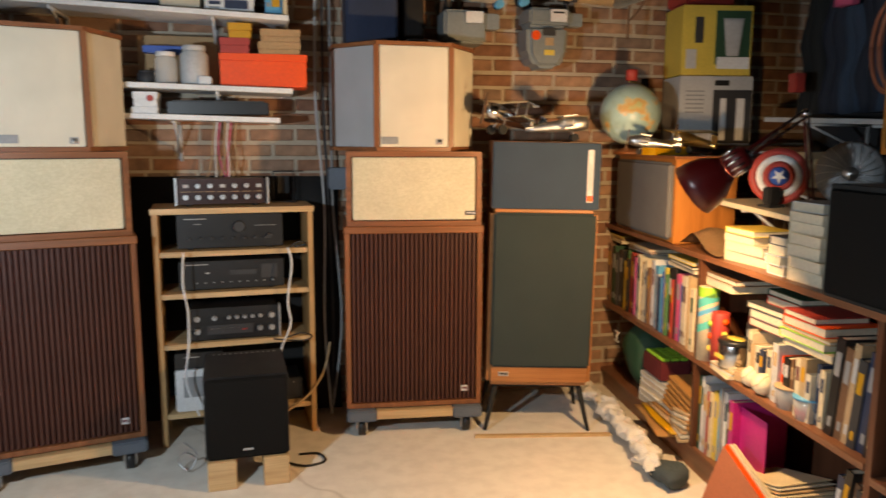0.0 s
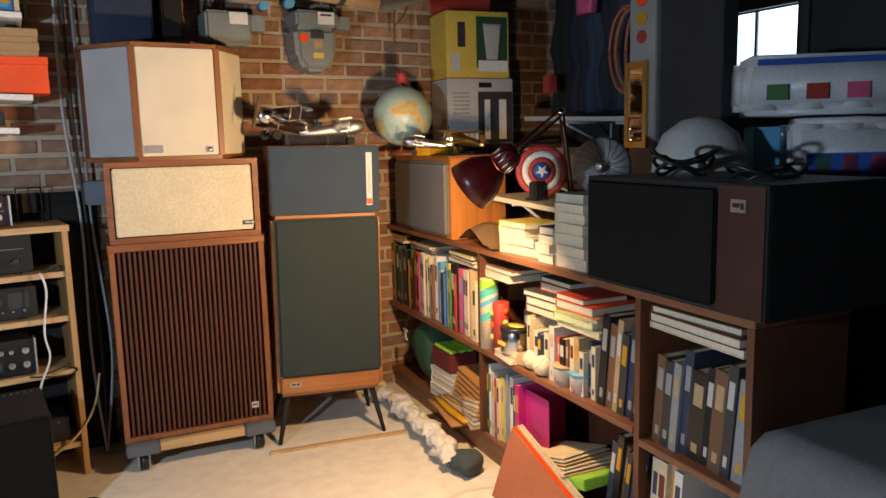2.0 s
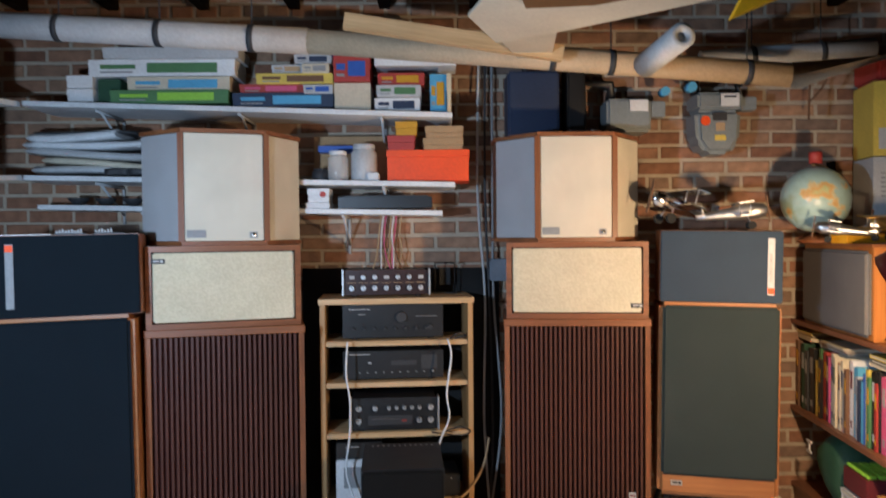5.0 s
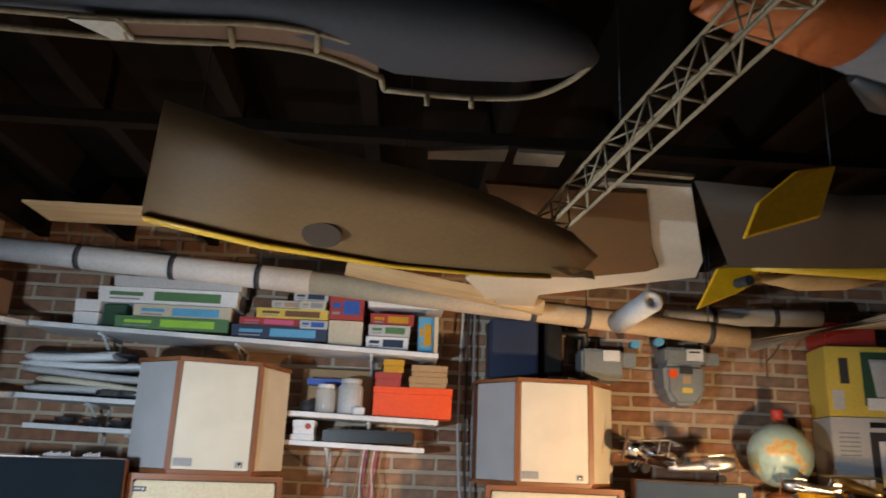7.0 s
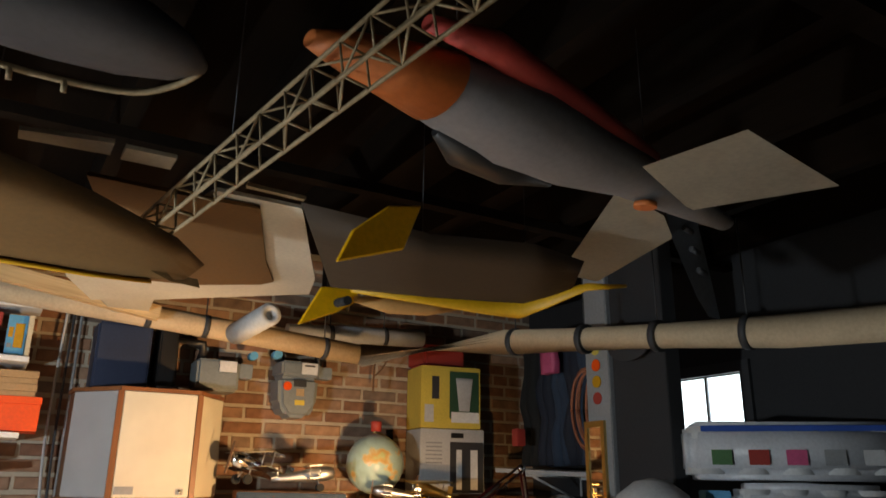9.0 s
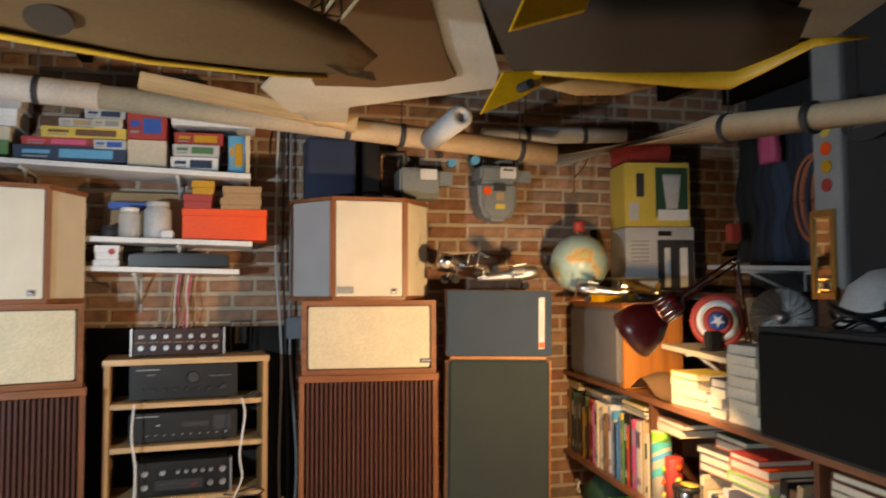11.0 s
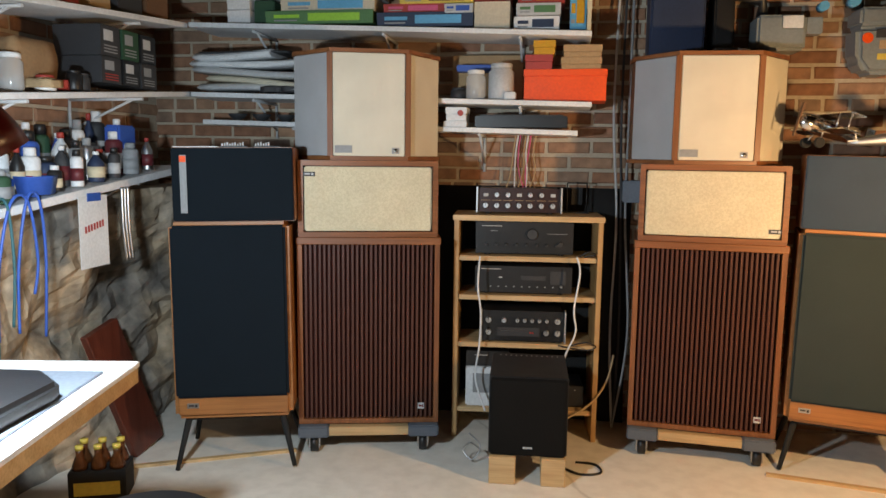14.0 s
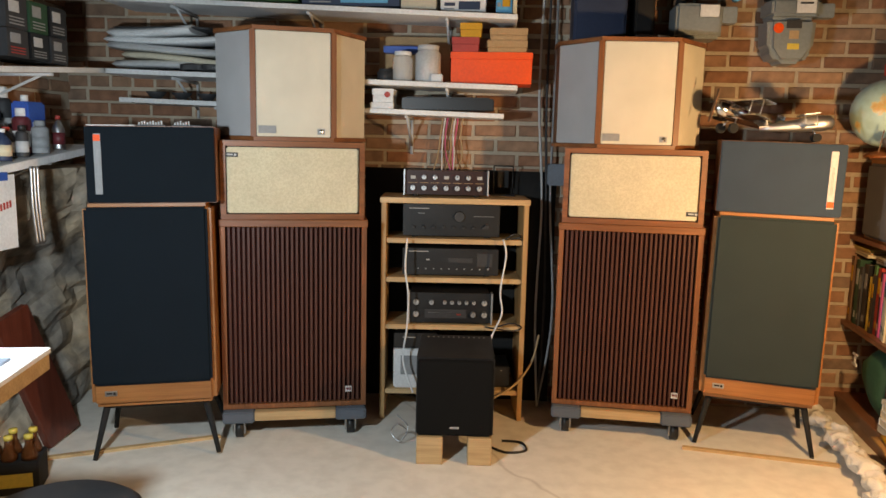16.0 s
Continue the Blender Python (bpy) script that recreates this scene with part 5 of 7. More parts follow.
def mini_plane(m, mat, s, label):
    """A small model aeroplane: body, wings, tail, propeller, wheels."""
    t = thing("model_plane", m, label, "model plane", "small model planes")
    bm = B()
    rings = []
    for x, r in ((-0.5, 0.03), (-0.35, 0.05), (0.1, 0.09), (0.35, 0.10), (0.46, 0.08), (0.5, 0.03)):
        rings.append([(x * s, r * s * math.cos(a), r * s * math.sin(a) * 1.15) for a in [2 * math.pi * k / 12 for k in range(12)]])
    loft(bm, rings)
    part("fuselage", bm, mat, t)
    for z, w in ((0.13, 0.5), (-0.05, 0.46)):
        bm = B()
        bx(bm, 0.06 * s, 0.27 * s, -w * s, w * s, z * s, z * s + 0.018 * s)
        soften(bm, 0.006 * s)
        part("wing", bm, mat, t)
    for y in (-0.3, 0.3):
        for x in (0.09, 0.24):
            bm = B()
            tube(bm, [(x * s, y * s, -0.04 * s), (x * s, y * s, 0.14 * s)], 0.009 * s, 5)
            part("strut", bm, "steel", t)
    bm = B()
    bx(bm, -0.5 * s, -0.38 * s, -0.17 * s, 0.17 * s, 0.02 * s, 0.035 * s)
    bx(bm, -0.5 * s, -0.38 * s, -0.008 * s, 0.008 * s, 0.036 * s, 0.17 * s)
    part("tail", bm, mat, t)
    bm = B()
    bx(bm, 0.505 * s, 0.52 * s, -0.02 * s, 0.02 * s, -0.2 * s, 0.2 * s)
    part("propeller", bm, "brown", t)
    for y in (-0.12, 0.12):
        bm = B()
        cyl(bm, (0.25 * s, (y - 0.02) * s, -0.2 * s), (0.25 * s, (y + 0.02) * s, -0.2 * s), 0.06 * s, seg=14)
        part("wheel", bm, "matte_black", t)
        bm = B()
        tube(bm, [(0.25 * s, y * s, -0.2 * s), (0.2 * s, y * 0.5 * s, -0.05 * s)], 0.01 * s, 5)
        part("leg", bm, "steel", t)


TOPB = 1.3045
mini_plane(pose(1.035, 3.17, TOPB + 0.092, 0, -16, 200), "chrome", 0.34, "small shiny silver model biplane")
mini_plane(pose(1.22, 3.15, TOPB + 0.066, 0, -7, -15), "alu", 0.28, "small dull silver model plane")
mini_plane(pose(1.62, 3.02, 1.250 + 0.05, 0, -8, 150), "steel", 0.22, "small grey model plane on the teak speaker")
mini_plane(pose(1.76, 2.92, 1.250 + 0.06, 0, -10, 100), "brass", 0.25, "small brass-coloured model plane")
bm = B()
bx(bm, -0.11, 0.11, -0.04, 0.04, 0, 0.035)
soften(bm, 0.003)
solo("orange_box", bm, "dark_yellow", pose(1.72, 3.10, 1.248, 0, 0, 20), "flat orange box on the teak speaker", "box")
bm = B()
tube(bm, [(1.88, 3.56, 1.24), (1.86, 3.58, 1.62)], 0.02, 8)
solo("wooden_stake", bm, "beam", Matrix(), "dark wooden stake against the brick wall", "stake")

# ---- cartons at the far corner ----
shelf_board("corner_shelf", (1.90, 3.26, 1.292), (2.60, 3.26, 1.282), 0.35, (0, 1, 0), "dark shelf carrying kitchen cartons", mat="case_x")
t = thing("blender_carton", pose(1.915, 3.33, 1.622, 0, 0, -10), "yellow carton printed with a blender picture", "carton")
box_part("carton", (0, 0.34, 0, 0.24, 0, 0.325), "yellow", t, "", 0.003)
box_part("dark_oval", (0.16, 0.33, -0.0025, 0, 0.05, 0.30), "dark_green", t, "", 0.001)
bm = B()
lathe(bm, [(0.03, 0.09), (0.048, 0.25), (0.05, 0.265)], 16, Matrix.Translation((0.245, -0.003, 0)) @ Matrix.Diagonal((1, 0.03, 1, 1)))
part("jar_print", bm, "light_grey", t)
box_part("plate_print", (0.17, 0.33, -0.004, -0.0026, 0.03, 0.085), "white_paint", t)
box_part("small_print", (0.06, 0.10, -0.003, 0, 0.15, 0.27), "charcoal", t)
box_part("small_print", (0.02, 0.07, -0.003, 0, 0.03, 0.12), "light_grey", t)
t = thing("appliance_carton", pose(1.915, 3.33, 1.293, 0, 0, -10), "white and black carton with an appliance picture", "carton")
box_part("carton", (0, 0.36, 0, 0.24, 0, 0.325), "light_grey", t, "", 0.003)
box_part("dark_panel", (0.165, 0.355, -0.002, 0, 0.005, 0.26), "charcoal", t)
box_part("appliance_print", (0.20, 0.23, -0.004, -0.0021, 0.02, 0.22), "white_paint", t)
box_part("appliance_print", (0.28, 0.32, -0.004, -0.0021, 0.02, 0.22), "white_paint", t)
box_part("title_bar", (0.17, 0.24, -0.003, 0, 0.28, 0.305), "black", t)
for k in range(6):
    box_part("text_bar", (0.03, 0.12, -0.002, 0, 0.15 + k * 0.02, 0.157 + k * 0.02), "grey", t)
bm = B()
bx(bm, 0, 0.26, 0, 0.2, 0, 0.12)
soften(bm, 0.015)
solo("red_container", bm, "red", pose(1.95, 3.36, 1.9485), "red plastic container on the yellow carton", "container")

# ---- dark right-hand side: shelf, clothes, post, window things ----
shelf_board("wire_shelf", (2.32, 3.24, 1.425), (2.36, 2.42, 1.395), 0.4, (1, 0, 0), "pale shelf under hanging jeans", mat="light_grey")
shelf_board("low_shelf", (2.30, 3.24, 1.10), (2.34, 2.42, 1.08), 0.42, (1, 0, 0), "dim lower shelf with boxes and jars", mat="case_x")
for y0, w, h, mat, lab in ((3.10, 0.10, 0.16, "tan", "small tan box on a dim shelf"), (2.98, 0.12, 0.13, "cardboard", "cardboard box on a dim shelf"), (2.80, 0.10, 0.19, "charcoal", "dark box on a dim shelf"), (2.64, 0.14, 0.15, "navy", "blue box on a dim shelf"), (2.47, 0.10, 0.2, "sky_blue", "pale blue box on a dim shelf")):
    bm = B()
    bx(bm, 0, 0.16, -w, 0, 0, h)
    soften(bm, 0.004)
    solo("storage_box", bm, mat, pose(2.40, y0, 1.1005), lab, "box", "dim shelf boxes")
bm = B()
tube(bm, [(2.5, 3.3, 2.08), (2.5, 2.3, 2.06)], 0.012, 8)
solo("clothes_rail", bm, "steel", Matrix(), "steel clothes rail under the joists", "rail")
for i, (y, mat) in enumerate(((3.12, "matte_black"), (2.98, "dark_blue"), (2.86, "denim"), (2.76, "dark_blue"), (2.66, "denim"), (2.55, "charcoal"))):
    bm = B()
    for s in (-1, 1):
        rings = []
        for k in range(9):
            z = 2.06 - k * 0.078
            cx, rw = s * (0.02 + 0.05 * k / 8), 0.075 - 0.022 * k / 8
            rings.append([(2.5 + 0.05 * math.sin(a) + 0.012 * math.sin(k * 1.3 + i), y + cx * 0.55 + rw * 0.75 * math.cos(a) + 0.008 * math.sin(k * 2 + i), z) for a in [2 * math.pi * q / 12 for q in range(12)]])
        loft(bm, rings)
    rough_up(bm, 0, 0.01, 14, i)
    solo("hanging_jeans", bm, mat, Matrix(), "dark denim jeans hanging from a rail", "jeans", "hanging jeans")
bm = B()
bx(bm, 2.36, 2.40, 2.78, 2.88, 1.88, 2.08)
rough_up(bm, 3, 0.01, 20, 2)
solo("striped_scarf", bm, "pink", Matrix(), "pale striped scarf hanging from the rail", "scarf")
t = thing("extension_cord", Matrix(), "coiled orange extension cord hanging on the post", "cord")
for k in range(5):
    bm = B()
    r = 0.16 + 0.012 * k
    tube(bm, [(2.31 + 0.012 * k, 2.47 + 0.05 * math.sin(k) + r * 0.55 * math.cos(a), 1.68 + r * math.sin(a)) for a in [2 * math.pi * q / 28 for q in range(29)]], 0.007, 6)
    part("cord_loop", bm, "rust", t)
bm = B()
bx(bm, 0, 0.05, -0.055, 0, 0, 0.085)
soften(bm, 0.004)
solo("red_switch_box", bm, "red", pose(2.30, 3.06, 1.53), "small red switch box", "switch box")
t = thing("post", pose(2.20, 2.215, 0), "grey wooden post with a dark board beside it", "post", kind="structure")
box_part("upright", (0, 0.14, 0.0, 0.145, 0, 2.35), "grey", t, "", 0.004)
box_part("dark_board", (0.02, 0.10, -0.30, -0.002, 0, 2.35), "dark_wall", t, "", 0.003)
t = thing("wall_mirror", pose(2.185, 2.27, 1.265), "narrow mirror in a dark gilt frame", "mirror")
bm = B()
for d in ((0, 0.015, -0.02, 0.0, 0, 0.34), (0, 0.015, 0.08, 0.10, 0, 0.34), (0, 0.015, 0, 0.08, 0, 0.025), (0, 0.015, 0, 0.08, 0.315, 0.34)):
    bx(bm, *d)
part("frame", bm, "brass", t, "tarnished gilt frame")
box_part("glass", (0.006, 0.009, 0, 0.08, 0.025, 0.315), "mirror", t)
for k, mat in enumerate(("red", "dark_yellow", "orange", "yellow")):
    bm = B()
    cyl(bm, (2.1985, 2.29, 1.70 + 0.07 * k), (2.195, 2.29, 1.70 + 0.07 * k), 0.026, seg=18)
    solo("sticker", bm, mat, Matrix(), "round coloured sticker on the post", "sticker", "stickers")
t = thing("oval_plate", pose(2.17, 2.06, 1.90), "dark oval metal plate with worn pale marks", "plate")
bm = B()
lathe(bm, [(0.12, -0.004), (0.12, 0.004)], 30, pose(0, 0, 0, 0, -90, 0) @ Matrix.Diagonal((0.6, 1, 1, 1)))
part("plate", bm, "charcoal", t)
for k in range(6):
    box_part("mark_bar", (-0.0065, -0.0045, 0.07 - k * 0.027, 0.086 - k * 0.027, -0.02, 0.02), "grey", t)
bm = B()
bx(bm, 0, 0.12, -0.1, 0, -0.05, 0.07)
rough_up(bm, 3, 0.02, 10, 4)
solo("pink_cloth", bm, "pink", pose(2.72, 2.75, 1.76), "pink cloth hanging by the window", "cloth")
bm = B()
bx(bm, 1.98, 2.80, 1.10, 1.98, 0, 1.112)
soften(bm, 0.006)
solo("dark_cabinet", bm, "charcoal", Matrix(), "dark storage cabinet in the shadow", "cabinet")


def wrapped_rolls(m, w, d, h, cols, label, band):
    """A plastic-wrapped pack of paper rolls with printed patches."""
    t = thing("paper_roll_pack", m, label, "paper roll pack", "paper roll packs")
    bm = B()
    bx(bm, 0, w, 0, d, 0, h)
    soften(bm, 0.04, 3)
    rough_up(bm, 1, 0.010, 9, w)
    part("wrapper", bm, "wrap_white", t, "crinkled clear wrapper")
    for i in range(cols):
        r = w / cols / 2 * 0.93
        for j in range(max(1, round(d / (2 * r)))):
            bm = B()
            cyl(bm, (w / cols * (i + 0.5), r + 0.01 + j * 2 * r, 0.02), (w / cols * (i + 0.5), r + 0.01 + j * 2 * r, h - 0.02), r * 0.95, seg=18)
            part("roll", bm, "white_paint", t)
    box_part("print_band", (0.05, w - 0.05, -0.013, -0.009, *band[:2]), band[2], t)
    for k in range(5):
        box_part("print_patch", (0.08 + k * w / 6, 0.08 + k * w / 6 + w / 11, -0.013, -0.0095, h * 0.25, h * 0.5), ("green", "red", "pink", "grey", "light_grey")[k], t)


wrapped_rolls(pose(2.13, 1.765, 1.368, 0, 0, -42), 0.74, 0.3, 0.205, 5, "plastic-wrapped pack of white paper towels", (0.165, 0.185, "blue"))
wrapped_rolls(pose(2.25, 1.655, 1.1125, 0, 0, -42), 0.50, 0.26, 0.245, 4, "plastic-wrapped pack of toilet paper", (0.03, 0.13, "blue"))
bm = B()
bx(bm, 0, 0.085, 0, 0.2, 0, 0.22)
soften(bm, 0.004)
solo("blue_carton", bm, "sky_blue", pose(2.17, 1.735, 1.1125, 0, 0, -42), "blue carton beside the paper rolls", "carton")
bm = B()
lathe(bm, [(0.155, 0), (0.15, 0.07), (0.12, 0.14), (0.06, 0.185), (0.01, 0.195)], 32)
solo("glass_lampshade", bm, "light_grey", pose(1.98, 1.80, 1.176), "white dome lampshade in the shadow", "lampshade")
bm = B()
bx(bm, 1.93, 2.06, 1.80, 1.94, 1.1125, 1.1755)
solo("shade_box", bm, "charcoal", Matrix(), "dark box under the lampshade", "box")
bm = B()
for k in range(4):
    r = 0.05 + 0.012 * k
    tube(bm, curve_pts([(r * math.cos(a) * (1.2 + 0.2 * math.sin(3 * a + k)), r * math.sin(a), 0.02 + 0.018 * k + 0.02 * math.sin(2 * a + k)) for a in [2 * math.pi * q / 10 for q in range(11)]], 3), 0.006, 6)
solo("cable_coil", bm, "black", pose(1.66, 1.58, 1.180), "tangle of black cable on the black speaker", "cable")
bm = B()
for k in range(3):
    r = 0.05 + 0.014 * k
    tube(bm, curve_pts([(r * math.cos(a) * 1.5, r * math.sin(a), 0.015 + 0.012 * k + 0.015 * math.sin(2 * a + k)) for a in [2 * math.pi * q / 10 for q in range(11)]], 3), 0.006, 6)
solo("cable_coil", bm, "black", pose(1.68, 1.32, 1.180), "tangle of black cable on the black speaker", "cable")
t = thing("draped_box", pose(1.42, 0.89, 0, 0, 0, -7), "brown box covered with a grey cloth", "box")
box_part("carton", (0, 0.46, -0.35, 0.24, 0, 0.62), "kraft", t, "brown carton", 0.004)
bm = B()
NX, NY = 22, 22
g = []
for i in range(NX + 1):
    row = []
    for j in range(NY + 1):
        x, y = -0.13 + 0.62 * i / NX, -0.38 + 0.66 * j / NY
        drop = max(0, -x) * 1.9 + max(0, y - 0.245) * 3
        fold = 0.03 * math.sin(y * 24 + 2.5 * math.sin(x * 9 + y * 5)) * min(1, -x * 14 + 0.2) if x < 0.01 else 0.003 * noise.noise(Vector((x * 9, y * 9, 0)))
        row.append(bm.verts.new((max(x, -0.018) - abs(fold) * (x < 0.01), y, 0.628 - drop + fold * 0.4 + 0.004)))
    g.append(row)
for i in range(NX):
    for j in range(NY):
        f = bm.faces.new((g[i][j], g[i + 1][j], g[i + 1][j + 1], g[i][j + 1]))
        f.smooth = True
bmesh.ops.solidify(bm, geom=bm.faces[:], thickness=0.003)
# cloth greyed below its own tone, the shading of this corner put into it
part("cloth", bm, "shaded_cloth", t, "grey-white cloth cover with shade in its colour")

# ---- pipes, meter, things high on the brick wall ----


def pipe(pts, r, mat, label, bands):
    t = thing("pipe", Matrix(), label, "pipe", "ceiling pipes")
    bm = B()
    tube(bm, pts, r, 20)
    part("tube", bm, mat, t)
    k = 0 if len(pts) == 2 else 1
    a, b = Vector(pts[k]), Vector(pts[k + 1])
    for u in bands:
        p, d = a.lerp(b, u), (b - a).normalized()
        bm = B()
        cyl(bm, p - d * 0.012, p + d * 0.012, r + 0.003, seg=20)
        part("band", bm, "charcoal", t)
        bm = B()
        tube(bm, [p + Vector((0, 0, r)), p + Vector((0, 0, 0.4))], 0.003, 5)
        part("hanger", bm, "charcoal", t)


pipe([(-2.1, 3.1, 2.17), (-0.5, 3.1, 2.075)], 0.052, "pipe_white", "white wrapped heating pipe under the joists", (0.12, 0.38, 0.63, 0.86))
pipe([(-0.5, 3.1, 2.075), (1.46, 3.1, 1.925)], 0.048, "beige_pipe", "tan wrapped heating pipe under the joists", (0.5, 0.62, 0.9))
pipe([(1.46, 3.1, 1.925), (1.84, 2.46, 1.93), (2.1, 1.3, 1.82), (2.4, -0.6, 1.7)], 0.055, "beige_pipe", "grey wrapped pipe running along the ceiling", (0.05, 0.35, 0.62, 0.9))
pipe([(1.2, 3.45, 2.06), (1.95, 3.4, 2.1)], 0.05, "light_grey", "short dim pipe behind the main one", (0.3, 0.7))
bm = B()
a, b = Vector((-0.34, 2.98, 2.12)), Vector((0.5, 2.98, 1.99))
bx(bm, 0, (b - a).length, -0.02, 0.02, -0.03, 0.03)
solo("wood_plank", bm, "pine_x", Matrix.Translation(a) @ (b - a).to_track_quat("X", "Z").to_matrix().to_4x4(), "pale plank resting along the pipe", "plank")
t = thing("foam_tube", Matrix(), "blue-white foam tube stuck over the pipe", "tube")
bm = B()
lathe(bm, [(0.045, 0), (0.045, 0.30), (0.02, 0.30), (0.02, 0.27)], 22, look((0.80, 2.92, 1.93), (0.72, 3.4, 1.87)))
part("foam", bm, "light_grey", t)
t = thing("gas_meter", pose(1.285, 3.52, 1.648), "grey metal gas meter on the brick wall", "gas meter")
bm = B()
prism(bm, ((-0.055, 0.0), (0.055, 0.0), (0.098, 0.06), (0.106, 0.20), (-0.106, 0.20), (-0.098, 0.06)), -0.07, 0.09, Matrix(((1, 0, 0, 0), (0, 0, 1, 0), (0, 1, 0, 0), (0, 0, 0, 1))))
soften(bm, 0.022, 3)
part("body", bm, "meter_grey", t)
bm = B()
bx(bm, -0.10, 0.105, -0.085, 0.08, 0.2, 0.275)
soften(bm, 0.012)
part("head", bm, "meter_grey", t)
box_part("dial", (0.0, 0.085, -0.089, -0.0855, 0.21, 0.27), "white_paint", t, "white dial plate", 0.002)
box_part("dial_print", (0.015, 0.07, -0.091, -0.0892, 0.25, 0.258), "charcoal", t)
bm = B()
cyl(bm, (-0.062, -0.069, 0.15), (-0.062, -0.0725, 0.15), 0.022, seg=18)
part("orange_sticker", bm, "orange", t)
box_part("yellow_sticker", (-0.02, 0.03, -0.073, -0.0695, 0.06, 0.085), "yellow", t)
box_part("buff_sticker", (-0.015, 0.025, -0.073, -0.0695, 0.105, 0.14), "tan", t)
box_part("text_print", (-0.03, 0.035, -0.073, -0.0695, 0.15, 0.185), "charcoal", t)
box_part("side_box", (0.106, 0.18, -0.05, 0.02, 0.20, 0.26), "meter_grey", t, "", 0.004)
for x in (-0.125, 0.16):
    bm = B()
    tube(bm, [(x * 0.7, 0.0, 0.275), (x * 0.7, 0.0, 0.33), (x, 0.02, 0.36), (x, 0.04, 0.42)], 0.024, 12)
    part("inlet_pipe", bm, "black", t)
bm = B()
cyl(bm, (-0.125, -0.03, 0.30), (-0.125, -0.085, 0.30), 0.022, seg=14)
part("blue_valve", bm, "sky_blue", t, "blue valve knob")
t = thing("gas_meter", pose(0.88, 3.52, 1.77), "second grey meter half hidden behind a speaker", "gas meter")
box_part("body", (-0.10, 0.10, -0.07, 0.09, -0.02, 0.13), "meter_grey", t, "", 0.012)
box_part("dial", (0.0, 0.085, -0.074, -0.0705, 0.07, 0.125), "white_paint", t, "white dial plate", 0.002)
box_part("side_box", (0.101, 0.17, -0.05, 0.02, 0.05, 0.12), "meter_grey", t, "", 0.004)
bm = B()
tube(bm, [(-0.07, 0, 0.13), (-0.07, 0, 0.2), (-0.2, 0.02, 0.22), (-0.2, 0.02, 0.0)], 0.026, 12)
part("inlet_pipe", bm, "black", t)
bm = B()
cyl(bm, (0.16, -0.03, 0.16), (0.16, -0.085, 0.16), 0.02, seg=14)
part("blue_valve", bm, "sky_blue", t, "blue valve knob")
bm = B()
bx(bm, 0.33, 0.56, 3.42, 3.60, 1.70, 2.02)
soften(bm, 0.01)
solo("black_wall_box", bm, "navy", Matrix(), "dark blue-black electrical box on the brick wall", "electrical box")
bm = B()
bx(bm, 0.60, 0.68, 3.44, 3.60, 1.70, 2.06)
soften(bm, 0.008)
solo("black_conduit_box", bm, "black", Matrix(), "tall black conduit box on the brick wall", "conduit box")
for k in range(2):
    cable("pull_cord", [(1.72 + 0.1 * k, 3.45, 2.1), (1.70 + 0.06 * k, 3.46, 1.95), (1.70, 3.47, 1.80 + 0.08 * k)], 0.005, "brown", "brown cord hanging on the brick wall", "hanging cords")
bm = B()
bx(bm, 0.25, 0.42, 3.5, 3.6, 1.08, 1.18)
soften(bm, 0.006)
solo("valve_box", bm, "blue_grey", Matrix(), "blue-grey valve box on the brick wall", "valve box")

# ---- model kit boxes on the long shelf ----


def kit_box(x0, x1, z0, z1, mat, print_mat, label, y=3.33, d=0.2, turn=0.0):
    """A printed carton with a raised picture panel and text bars on its front."""
    t = thing("kit_box", pose((x0 + x1) / 2, y, z0, 0, 0, turn), label, "box", "model kit boxes")
    w, h = x1 - x0, z1 - z0 - 0.001
    box_part("carton", (-w / 2, w / 2, 0, d, 0, h), mat, t, "", 0.002)
    box_part("lid_edge", (-w / 2 - 0.001, w / 2 + 0.001, -0.0015, d + 0.001, h * 0.55, h + 0.0004), mat, t)
    if print_mat:
        box_part("picture_panel", (-w * 0.1, w * 0.38, -0.003, -0.0016, h * 0.2, h * 0.8), print_mat, t)
        box_part("title_bar", (-w * 0.42, -w * 0.18, -0.003, -0.0016, h * 0.45, h * 0.7), print_mat, t)
        box_part("text_bar", (-w * 0.42, -w * 0.2, -0.003, -0.0016, h * 0.2, h * 0.3), "grey", t)


def z1of(x):
    return zs(x, *SH1) + 0.001


